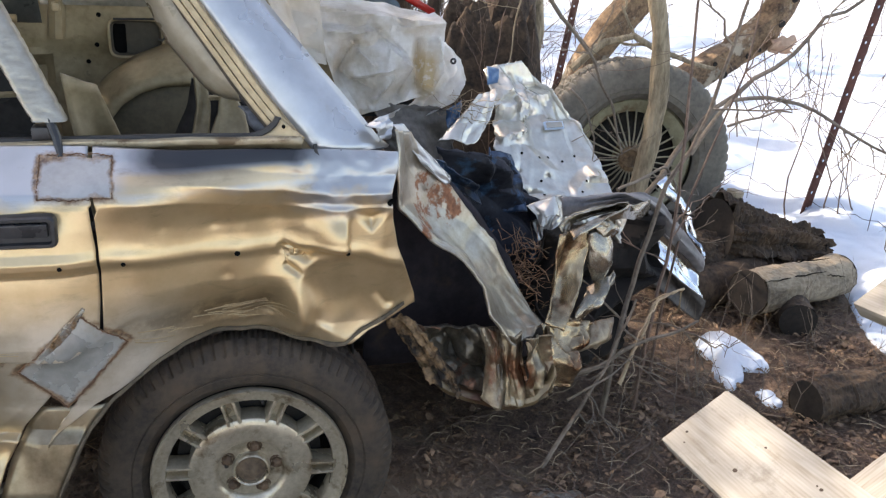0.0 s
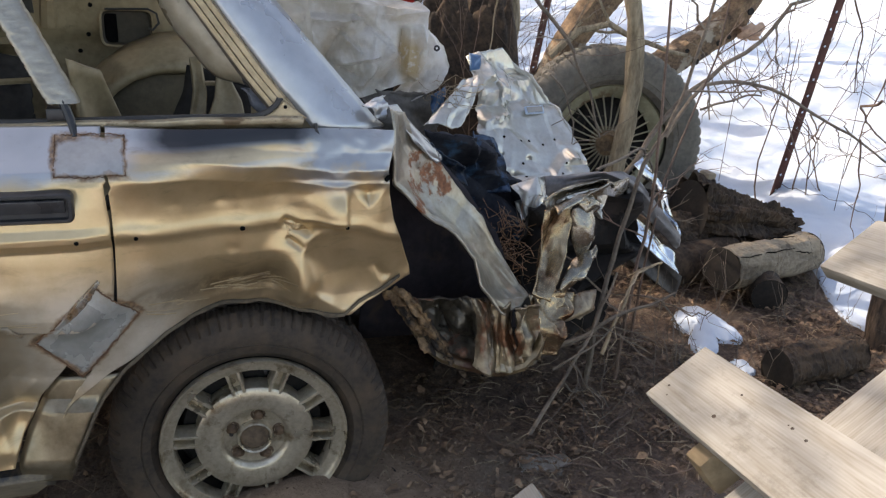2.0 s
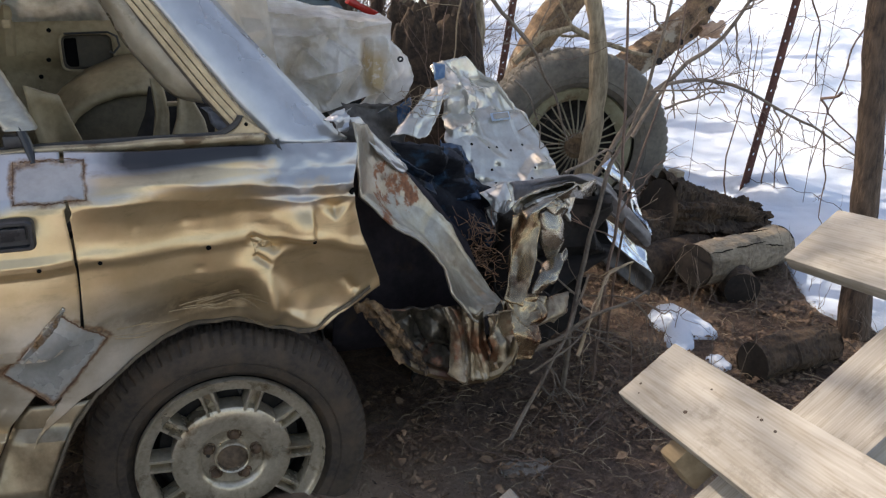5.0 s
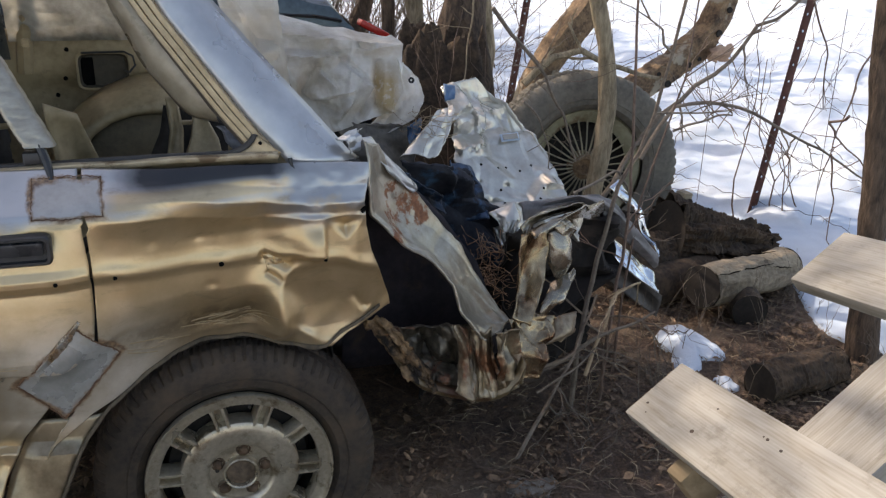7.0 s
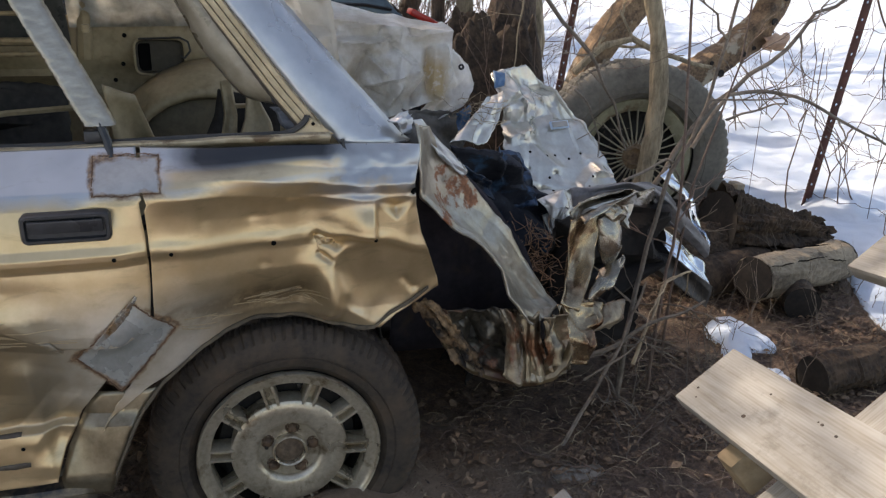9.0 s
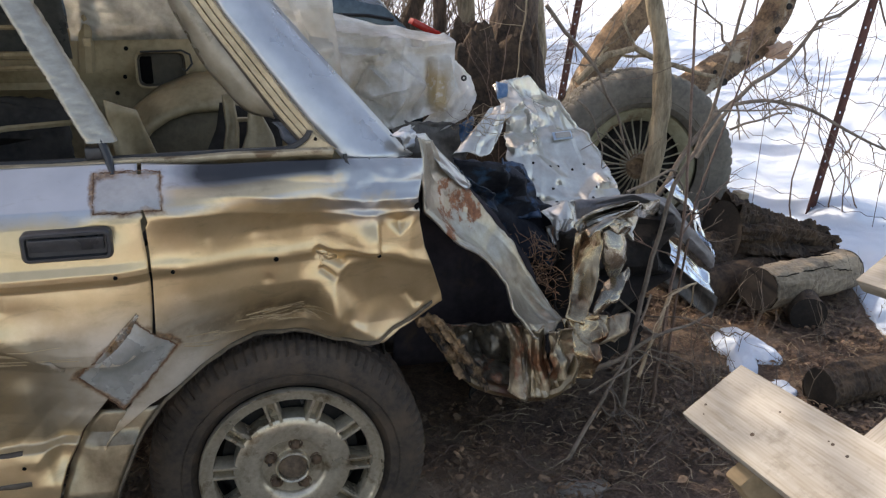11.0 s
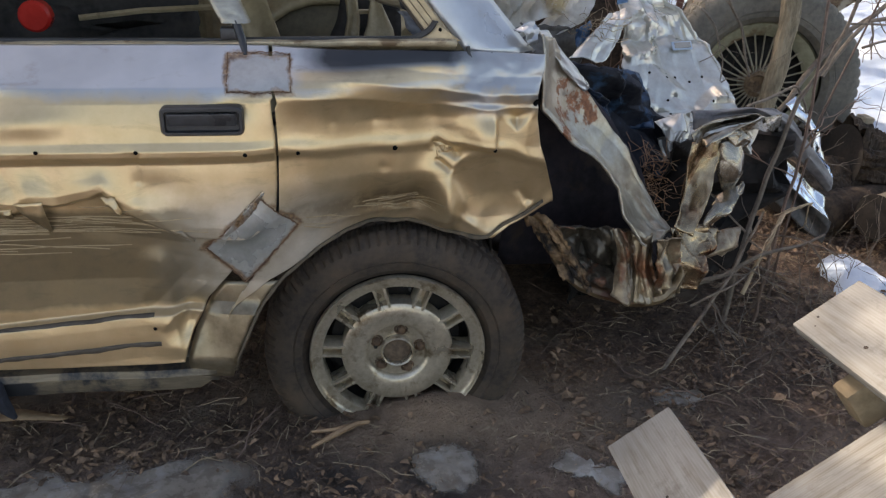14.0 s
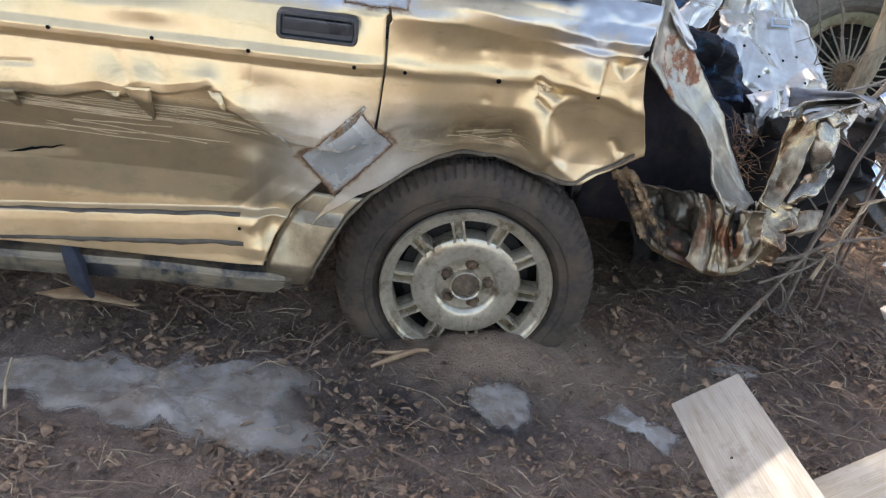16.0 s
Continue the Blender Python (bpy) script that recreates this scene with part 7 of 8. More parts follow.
tree((1.155, 2.75, 0.0), (1.22, 2.9, 4.2), 0.048, 0.036, 5, TRUNK, "bare tree with grey bark behind the wreck", 8, 0.35, 1.4, 0.2)
tree((0.95, 2.9, 0.0), (1.22, 3.0, 3.6), 0.042, 0.028, 12, TRUNK_DARK, "thin dark bare tree beside the gnarled one", 7, 0.35, 1.2, 0.2)
tree((1.62, 3.0, 0.0), (1.35, 3.1, 3.8), 0.07, 0.035, 13, TRUNK, "leaning grey bare tree behind the gnarled one", 7, 0.35, 1.2, 0.2)
tree((0.70, 3.1, 0.0), (1.6, 3.2, 4.0), 0.06, 0.04, 6, TRUNK_DARK, "leaning dark bare tree behind the wreck", 8, 0.35, 1.4, 0.2)
tree((2.6, 6.5, 0.05), (2.7, 6.8, 5.0), 0.11, 0.05, 7, TRUNK_DARK, "bare tree standing in the snow", 9, 0.3, 1.6)
# out-of-view tree, placed for the partial shade it casts
tree((-1.85, 3.6, 0.0), (-1.75, 3.7, 5.0), 0.13, 0.06, 8, TRUNK_DARK, "unseen bare tree set behind the roof for its shade", 10, 0.4, 1.8)
tree((0.1, 4.4, 0.05), (0.2, 4.6, 5.2), 0.10, 0.05, 9, TRUNK_DARK, "bare tree beyond the wreck", 4, 0.4, 1.0)

# trees added out of view to shade the tail and the snow
for k, (x, y, h) in enumerate(((-1.75, 3.3, 5.2), (-2.3, 4.2, 5.4), (-0.6, 8.6, 6.5), (0.5, 9.6, 6.5), (-1.8, 9.2, 7.0), (1.4, 9.4, 6.0))):
    tree((x, y, 0.04), (x + 0.3 * math.sin(k * 2.1), y + 0.2, h), 0.10, 0.035, 30 + k, TRUNK_DARK, "bare tree added behind the wreck to cast shade", 26, 0.25, 1.5)

# dead stump hump between the trunks
b = Build()
rows = []
for i in range(72):
    a = 2 * math.pi * i / 72
    rows.append([(1.18 + 0.30 * s * math.cos(a) * (1 + 0.2 * noise.noise(Vector((math.cos(a) * 2, math.sin(a) * 2, 3)))), 2.35 + 0.22 * s * math.sin(a), 0.84 * math.sqrt(max(0, 1 - s ** 6)) * (1 + 0.22 * noise.noise(Vector((s * 4 * math.cos(a), s * 4 * math.sin(a), 1))) + 0.05 * noise.noise(Vector((s * 14 * math.cos(a), s * 14 * math.sin(a), 1)))) - 0.02) for s in [0.01] + [k / 24 for k in range(1, 25)]])
b.grid(rows, flip=True, close=True)
single("tree_stump", b, LOG_DARK, "dark rotten stump behind the crushed tail", "tree stump")
b = Build()
blob(b, 1.53, 2.1, [(0, 0.15), (90, 0.12), (180, 0.16), (270, 0.13), (360, 0.15)], 0.62, seed=4, edge=0.6)
single("tree_stump", b, LOG_DARK, "jagged dark stump beside the gnarled tree", "tree stump")

# shrub stems in front of the crushed tail
STEMS = (([(0.93, 0.28, -0.02), (0.944, 0.30, 0.196), (1.002, 0.35, 0.373), (1.084, 0.40, 0.63), (1.141, 0.40, 0.722), (1.178, 0.40, 0.829), (1.256, 0.42, 1.15)], 0.0085, TWIG),
         ([(1.03, 0.30, -0.03), (1.033, 0.30, 0.081), (1.04, 0.30, 0.256), (1.098, 0.35, 0.499), (1.094, 0.35, 0.674), (1.097, 0.40, 1.066), (1.10, 0.42, 1.35)], 0.0062, TWIG_RED),
         ([(1.15, 0.45, -0.02), (1.16, 0.45, 0.25), (1.22, 0.5, 0.55), (1.36, 0.55, 0.90), (1.42, 0.6, 1.3)], 0.0045, TWIG_RED))
rng = random.Random(40)
for pts, r, mat in STEMS:
    t = thing("shrub_stem", pts[0], "thin leafless shrub stem rising past the wreck", "shrub", "shrub stems by the tail")
    line = []
    for a, c in zip(pts, pts[1:]):
        line += [Vector(a).lerp(Vector(c), k / 4) + Vector((noise.noise(Vector((a[2] * 9 + k, 1, r * 900))), noise.noise(Vector((a[2] * 9 + k, 4, 2))), 0)) * 0.006 for k in range(4)]
    line.append(Vector(pts[-1]))
    part("stem", Build().tube(line, taper(r, r * 0.5, len(line) - 1), 7), mat, t)
    b = Build()
    for k in range(4):
        p = line[rng.randint(6, len(line) - 1)]
        sprout(b, p, (rng.uniform(-0.6, 1), rng.uniform(-0.6, 0.6), rng.uniform(-0.3, 0.9)), rng.uniform(0.12, 0.35), r * 0.45, 2, rng, 2, 0.7)
    part("side_twig", b, mat, t, "fine side twigs", kind="stuff")
BRANCHES = (([(0.755, 0.2, 0.190), (0.861, 0.2, 0.229), (0.93, 0.2, 0.262), (0.999, 0.2, 0.297), (1.05, 0.2, 0.315), (1.118, 0.2, 0.332)], 0.0072, "pale broken branch leaning by the tail", TWIG),
            ([(0.689, 0.12, -0.02), (0.785, 0.15, 0.116), (0.891, 0.2, 0.251), (0.935, 0.22, 0.345), (0.951, 0.22, 0.389)], 0.0062, "long grey stick leaning on the crushed tail", TWIG),
            ([(0.76, 0.16, 0.16), (0.86, 0.17, 0.20), (0.95, 0.2, 0.24)], 0.004, "thin broken twig by the tail", TWIG),
            ([(0.92, 0.2, 0.16), (1.02, 0.24, 0.38), (1.07, 0.26, 0.395), (1.10, 0.27, 0.39)], 0.006, "pale bent twig in the shrub", STRAW),
            ([(1.50, 0.98, 0.55), (1.61, 1.0, 0.72), (1.74, 1.0, 0.74), (1.94, 1.0, 0.7), (2.1, 1.0, 0.62), (2.33, 1.0, 0.51), (2.54, 1.0, 0.39)], 0.008, "arching leafless branch over the snow", TWIG),
            ([(1.63, 1.0, 0.64), (1.8, 1.0, 0.68), (1.88, 1.0, 0.68), (1.86, 1.0, 0.70), (1.80, 1.0, 0.73)], 0.005, "thin arching twig over the snow", TWIG),
            ([(1.45, 1.15, 0.35), (1.56, 1.18, 0.5), (1.69, 1.2, 0.65), (1.82, 1.2, 0.75), (1.96, 1.2, 0.83), (2.08, 1.2, 0.98), (2.18, 1.2, 1.02), (2.5, 1.3, 1.2)], 0.011, "long leafless branch across the rusty frame", TWIG),
            ([(1.30, 1.6, 0.72), (1.42, 1.6, 0.83), (1.54, 1.6, 0.85), (1.68, 1.6, 0.78), (1.92, 1.6, 0.73)], 0.017, "bent branch lying over the old wheel", TRUNK),
            ([(1.0, 1.2, 1.05), (1.08, 1.2, 0.95), (1.17, 1.2, 0.87), (1.29, 1.2, 0.67), (1.35, 1.2, 0.49)], 0.008, "hanging grey branch by the wheel", TWIG),
            ([(2.03, 0.6, 0.75), (2.08, 0.75, 0.70), (2.27, 0.88, 0.59), (2.46, 0.9, 0.44)], 0.005, "drooping twig beside the panel", TWIG_RED),
            ([(2.25, 0.9, 0.54), (2.28, 0.9, 0.45), (2.30, 0.9, 0.36), (2.29, 0.9, 0.2)], 0.004, "hanging twig over the snow", TWIG_RED),
            ([(2.48, 1.0, 0.95), (2.40, 1.0, 0.80), (2.36, 1.0, 0.62), (2.30, 1.0, 0.35)], 0.004, "hanging twig over the snow", TWIG_RED),
            ([(2.10, 0.95, 1.10), (2.2, 0.95, 0.9), (2.22, 0.95, 0.7)], 0.004, "hanging twig over the snow", TWIG_RED),
            ([(1.02, 0.95, 0.78), (1.10, 0.98, 0.70), (1.14, 0.98, 0.60), (1.12, 0.95, 0.52)], 0.004, "pale twig hanging over the tailgate", TWIG),
            ([(0.98, 1.35, 1.08), (0.96, 1.35, 0.90), (0.93, 1.32, 0.72)], 0.004, "dry yellow stalk by the tailgate", STRAW),
            ([(1.05, 0.6, 0.55), (1.25, 0.7, 0.60), (1.36, 0.8, 0.46), (1.40, 0.82, 0.30)], 0.005, "grey twig bent round the bumper", TWIG))
for pts, r, label, mat in BRANCHES:
    line = resample(pts, 18)
    line = [p + Vector((noise.noise(p * 9), noise.noise(p * 9 + Vector((3, 0, 0))), noise.noise(p * 9 + Vector((0, 3, 0))))) * 0.012 for p in line]
    t = thing("branch", pts[0], label, "branch", "loose branches")
    part("stem", Build().tube(line, taper(r, r * 0.45, 17), 7), mat, t)
    b = Build()
    for k in range(4):
        p = line[rng.randint(3, 17)]
        sprout(b, p, (rng.uniform(-1, 1), rng.uniform(-0.5, 0.5), rng.uniform(-0.8, 0.6)), rng.uniform(0.05, 0.20), r * 0.45, 1, rng, 2, 0.7)
    part("side_twig", b, mat, t, "fine side twigs", kind="stuff")
# tangled brush behind: fine twigs against the snow
for cx, cy, cz, n, sz, seed, lab in ((1.15, 1.9, 0.1, 9, 0.8, 1, "tangle of fine brushwood behind the tailgate"), (1.9, 1.9, 0.05, 4, 0.9, 2, "tangle of fine brushwood round the rusty frame"), (2.45, 1.35, 0.0, 4, 0.8, 3, "tangle of fine brushwood along the fence"),
                                      (1.0, 3.8, 0.0, 80, 1.2, 4, "thicket of bare brushwood behind the trees"), (1.12, 3.3, 0.0, 50, 0.9, 8, "dense brown brushwood between the trunks"), (1.5, 7.6, 0.0, 60, 1.6, 7, "far brown thicket at the edge of the snow"), (2.2, 5.6, 0.0, 14, 1.5, 5, "thicket of bare brushwood in the snow"), (3.2, 2.9, 0.0, 5, 0.9, 6, "sparse weeds standing in the snow")):
    r_ = random.Random(seed * 7)
    b = Build()
    for k in range(n):
        s = (cx + r_.gauss(0, 0.25 * sz), cy + r_.gauss(0, 0.18 * sz), cz - 0.05)
        sprout(b, s, (r_.gauss(0, 0.45), r_.gauss(0, 0.35), 1), sz * r_.uniform(0.5, 1.1), 0.0042 * (1 if sz < 1 else 1.6), 3, r_, 2, 0.65, 0.0, 4)
    single("brushwood", b, TWIG_RED if seed % 2 else TWIG, lab, "brushwood", kind="stuff")

# fence
FENCE_A, FENCE_B = Vector((2.526, 1.647, 0)), Vector((2.02, 3.6, 0))
FENCE_C = Vector((2.95, 0.10, 0))


def fence_post(p, lean, height, label):
    t = thing("fence_post", p, label, "fence post", "fence posts")
    up = Vector((lean[0], lean[1], 1)).normalized()
    fwd, sd = Vector((0.25, -0.97, 0)), Vector((0.97, 0.25, 0))
    rows = []
    for i in range(12):
        c = p + up * (height * i / 11 - 0.08 * (i == 0))
        w = 0.050 + 0.0015 * noise.noise(Vector((i, 0, 0)))
        rows.append([c - sd * w + fwd * 0.004, c - sd * 0.004 - fwd * 0.0, c + sd * 0.002 + fwd * 0.004, c + sd * w * 0.75 - fwd * 0.045])
    b = Build().grid(rows)
    part("angle_bar", b, FENCE_RUST, t, thick=0.006)
    for i in range(16):
        c = p + up * (0.10 + 0.075 * i) - sd * 0.026 + fwd * 0.0090
        h = Build()
        ring = [[c + (sd * math.cos(a) + up * math.sin(a)) * r for r in (0.0, 0.0058)] for a in [2 * math.pi * k / 10 for k in range(10)]]
        h.grid(ring, close=True, flip=True)
        part("bolt_hole", h, SNOW, t, "punched hole showing the snow behind")
    return t


fence_post(FENCE_A, (0.159, 0.0), 1.5, "rusty perforated angle-iron fence post leaning in the snow")
fence_post(FENCE_B, (0.14, 0.0), 1.4, "dark rusty angle-iron fence post among the trees")
fence = thing("wire_fence", FENCE_A, "rusty knotted wire mesh fence along the snow", "fence")
rng = random.Random(3)
for a, c in ((FENCE_A, FENCE_B), (FENCE_A, FENCE_C)):
    L = (c - a).length
    for z in (0.16, 0.38, 0.62, 0.90):
        n = int(L / 0.035)
        pts, ph = [], rng.uniform(0, 6)
        for i in range(n + 1):
            t = i / n
            p = a.lerp(c, t)
            pts.append((p.x, p.y, p.z + z + 0.008 * math.sin(i * 1.9 + ph) - 0.05 * math.sin(math.pi * t) + 0.05 * noise.noise(Vector((t * 5, z * 7, ph)))))
        part("wire", Build().tube(pts, 0.0016, 4, False), WIRE, fence)
    n = int(L / 0.30)
    for i in range(1, n):
        p = a.lerp(c, i / n)
        s = rng.uniform(-0.05, 0.05)
        pts = [(p.x + s * k / 6 + 0.012 * noise.noise(Vector((k, i, 0))), p.y + 0.012 * noise.noise(Vector((k, i, 5))), 0.06 + 1.0 * k / 6 - 0.05 * math.sin(math.pi * i / n)) for k in range(7)]
        part("stay_wire", Build().tube(pts, 0.0014, 4, False), WIRE, fence)

# grey bag caught on the fence
bag = Build()
bag.spin([(0.0, -0.02), (0.05, -0.06), (0.10, -0.075), (0.14, -0.05), (0.15, 0.0), (0.13, 0.05), (0.08, 0.07), (0.0, 0.07)], (2.76, 1.80, 1.165), 40)
bag.v = [tuple(Vector(v) + Vector((noise.noise(Vector(v) * 9), noise.noise(Vector(v) * 9 + Vector((5, 0, 0))), noise.noise(Vector(v) * 9 + Vector((0, 5, 0))))) * 0.035) for v in bag.v]
single("plastic_bag", bag, surface("grey_film", (0.20, 0.21, 0.21), (0.55, 0.56, 0.55), 16, 0.35, 0.0, 60, 0.8, 0.02, (0.12, 0.11, 0.10), (0.52, 0.64), 14), "crumpled grey plastic bag caught on the fence post", "plastic bag")

# ---- logs ----


def log(a, c, r, seed, mat, end_mat, label, ragged=0.0, thin=1.0):
    t = thing("log", (a[0], a[1], 0), label, "log", "old logs")
    a, c = Vector(a), Vector(c)
    n, seg = (110, 84) if ragged else (40, 36)
    d = (c - a).normalized()
    pts = [a.lerp(c, i / n) for i in range(n + 1)]
    b = Build().tube(pts, [r * (1 + (thin - 1) * i / n) * (1 + 0.05 * noise.noise(Vector((i * 0.4, seed, 0)))) for i in range(n + 1)], seg, caps=False)
    for i, v in enumerate(b.v):
        p = Vector(v)
        w = p - a
        ax = w.dot(d)
        out = (w - d * ax).normalized()
        q = p - d * ax * 0.72 + Vector((seed * 3.1, 0, 0))
        h = 0.10 * noise.noise(q * 9) + (0.06 + 1.3 * ragged) * (noise.noise(q * 26) + 0.7 * noise.noise(q * 60) + 0.4 * noise.noise(p * 120))
        h += 2.0 * ragged * (abs(noise.noise(q * 14)) - 0.3)
        far = smoothstep(0.75, 1.0, (i // seg) / n) * 4 * ragged
        b.v[i] = tuple(p + out * r * h + d * r * far * (noise.noise(out * 5 + Vector((seed, 0, 0))) + 0.5 * noise.noise(out * 13)))
    part("bark", b, mat, t)
    s = d.orthogonal().normalized()
    u = d.cross(s)
    for p0, sg in ((a, -1), (c, 1)):
        e, q_ = Build(), 0.985 * r * (thin if sg > 0 else 1.0)
        e.grid([[p0 + d * sg * 0.006 * (1 - k) + (s * math.cos(t_) + u * math.sin(t_)) * q_ * k for k in (0.0, 0.2, 0.4, 0.6, 0.8, 1.0)] for t_ in [2 * math.pi * i / 28 for i in range(28)]], close=True, flip=sg > 0)
        part("cut_end", e, end_mat, t, "cut end coloured dark for the shade on it")
    return t


pale = log((1.645, 0.74, 0.135), (2.16, 0.94, 0.088), 0.076, 1, LOG_BARK, LOG_END, "pale weathered log with long cracks", 0.02)
for k, (dz, dy) in enumerate(((0.052, -0.056), (0.074, -0.017), (0.017, -0.075))):
    pts = [Vector((1.66 + 0.16 * k, 0.745 + 0.062 * k, 0.14)).lerp(Vector((2.0 + 0.05 * k, 0.878 + 0.02 * k, 0.106)), t / 14) + Vector((0.03 * 0.2, dy, dz + 0.006 * noise.noise(Vector((t * 0.5, k, 0))))) for t in range(15)]
    part("crack", Build().tube(pts, [0.0018 * math.sin(math.pi * (t + 1) / 16) + 0.0006 for t in range(15)], 5), HOLE, pale, "long dark drying crack")
log((1.80, 0.66, 0.055), (1.95, 1.05, 0.06), 0.062, 2, LOG_DARK, LOG_END, "short dark log under the pale one")
log((1.72, 1.12, 0.20), (2.17, 1.12, 0.115), 0.135, 3, LOG_DARK, LOG_END, "thick rotten log with ragged bark", 0.12, 0.62)
log((1.46, 1.02, 0.14), (1.85, 1.14, 0.10), 0.10, 4, LOG_DARK, LOG_END, "dark rotten log under the old wheel", 0.1)
log((1.50, 0.20, 0.055), (1.80, 0.24, 0.06), 0.062, 5, LOG_DARK, LOG_END, "short charred log on the leaf litter", 0.08)
log((1.52, 0.92, 0.07), (1.86, 1.0, 0.07), 0.075, 6, LOG_DARK, LOG_END, "dark log in the woodpile")
b = Build().box((1.84, 1.20, 0.322), (0.05, 0.05, 0.04), pose(0, 0, 0, 6, 8, 20), 0.008)
single("wood_block", b, LOG_BARK, "small brown wood block on the rotten log", "wood block")

# ---- old wheel and rusty frame ----
old = thing("old_wheel", (1.55, 1.52, 0.0), "old weathered tyre on a spoked wheel leaning on the logs", "wheel")
turn = Matrix.Translation((1.535, 1.52, 0.392)) @ pose(0, 0, 0, -5, 0, -10)


def turned(b):
    b.v = [tuple(turn @ Vector(v)) for v in b.v]
    return b


part("tyre", turned(tyre_build(0.388, 0.238, -0.10, 0.10, (0, 0, 0), 240, None, 0.007, True)), OLD_TYRE, old, angle=30)
part("rim", turned(Build().spin([(0.182, -0.035), (0.198, -0.05), (0.212, -0.06), (0.230, -0.07), (0.240, -0.062), (0.240, 0.05)], (0, 0, 0), 72)), surface("olive_rim", (0.25, 0.23, 0.14), (0.42, 0.40, 0.27), 9, 0.6, 0.2, 50, 0.3, 0.004, (0.2, 0.12, 0.06), (0.55, 0.65), 8), old, "pale olive wheel rim")
SPOKE = surface("pale_spoke", (0.20, 0.17, 0.11), (0.34, 0.30, 0.21), 10, 0.7)
for i in range(30):
    a = 2 * math.pi * i / 30
    pts = [(r * math.sin(a + 0.35 * (r - 0.05)), y, r * math.cos(a + 0.35 * (r - 0.05))) for r, y in ((0.052, -0.065), (0.10, -0.068), (0.15, -0.055), (0.192, -0.04))]
    part("spoke", turned(Build().tube(pts, [0.0042, 0.0036, 0.0036, 0.0042], 5)), SPOKE, old)
part("hub", turned(Build().spin([(0.060, 0.0), (0.060, -0.055), (0.052, -0.065), (0.034, -0.07), (0.032, -0.055), (0.0, -0.055)], (0, 0, 0), 28)), RUSTY_STEEL, old, "rusty wheel hub")
# dark disc put behind the spokes to stand for the shade there
part("backing", turned(Build().spin([(0.0, 0.03), (0.24, 0.03)], (0, 0, 0), 40)), UNDER, old)

frame_thing = thing("rusty_frame", (1.85, 1.8, 0.2), "rusty flaking steel chassis arms rising behind the wheel", "chassis")


def arm(line, widths, depth, name):
    pts = resample(line, 48)
    b, rows = Build(), []
    for i, p in enumerate(pts):
        t = i / 47
        d = (pts[min(i + 2, 47)] - pts[max(i - 1, 0)]).normalized()
        nrm = Vector((0.35, -0.94, 0))
        s = d.cross(nrm).normalized()
        w = linear(widths, t) * 0.5 * (1 + 0.10 * noise.noise(p * 14) + 0.10 * noise.noise(p * 45))
        y = nrm * depth
        rows.append([p + s * w - y, p + s * w * 1.02 - y * 0.0, p + s * w * 0.96 + y * 0.25, p + s * w * 0.5 + y * 0.33, p - s * w * 0.5 + y * 0.33, p - s * w * 0.96 + y * 0.25, p - s * w * 1.02, p - s * w - y])
    b.grid(rows)
    return part(name, b, RUSTY_STEEL, frame_thing, thick=0.006, angle=35)


a1 = arm([(1.78, 1.72, 0.55), (1.90, 1.73, 0.655), (2.10, 1.74, 0.765), (2.22, 1.75, 0.845), (2.285, 1.75, 0.94), (2.335, 1.75, 1.06)], [(0, 0.10), (0.30, 0.112), (0.55, 0.112), (0.70, 0.128), (0.78, 0.095), (0.9, 0.105), (1, 0.07)], 0.07, "chassis_arm")
arm([(1.38, 1.80, 0.50), (1.45, 1.82, 0.68), (1.56, 1.84, 0.83), (1.70, 1.86, 0.98), (1.84, 1.9, 1.20)], [(0, 0.08), (0.3, 0.10), (0.6, 0.125), (1, 0.085)], 0.07, "chassis_arm")
for x, y, z, r in ((2.03, 1.700, 0.685, 0.014), (2.13, 1.700, 0.765, 0.011), (2.27, 1.71, 0.90, 0.014), (2.18, 1.705, 0.79, 0.008), (1.98, 1.70, 0.73, 0.008), (2.31, 1.71, 1.0, 0.012)):
    part("bolt_hole", Build().spin([(0.0, 0.0), (r, -0.002), (r * 1.2, 0.004)], (x, y, z), 14), UNDER, a1)
b = Build()
sheet(b, [(2.20, 1.70, 0.83), (2.24, 1.70, 0.775)], [(2.34, 1.72, 0.85), (2.35, 1.72, 0.775)], 10, 8, 90, 6, 0.03, 0.3, 0.02)
part("torn_bracket", b, surface("pink_rust", (0.34, 0.19, 0.12), (0.56, 0.38, 0.26), 10, 0.8), frame_thing, "torn rusty bracket", thick=0.006)

# ---- leaning panel of planks ----
panel = thing("plank_panel", (0.6, -0.75, 0.0), "leaning panel of raw planks nailed across a board", "timber panel")
PU = Vector((-0.05, -0.98, 0.16)).normalized()          # along the cross planks
PD = Vector((0.81, 0.045, 0.58)).normalized()           # up the slope
PD = (PD - PU * PD.dot(PU)).normalized()
PN = PD.cross(-PU).normalized()
PN = PN if PN.z > 0 else -PN


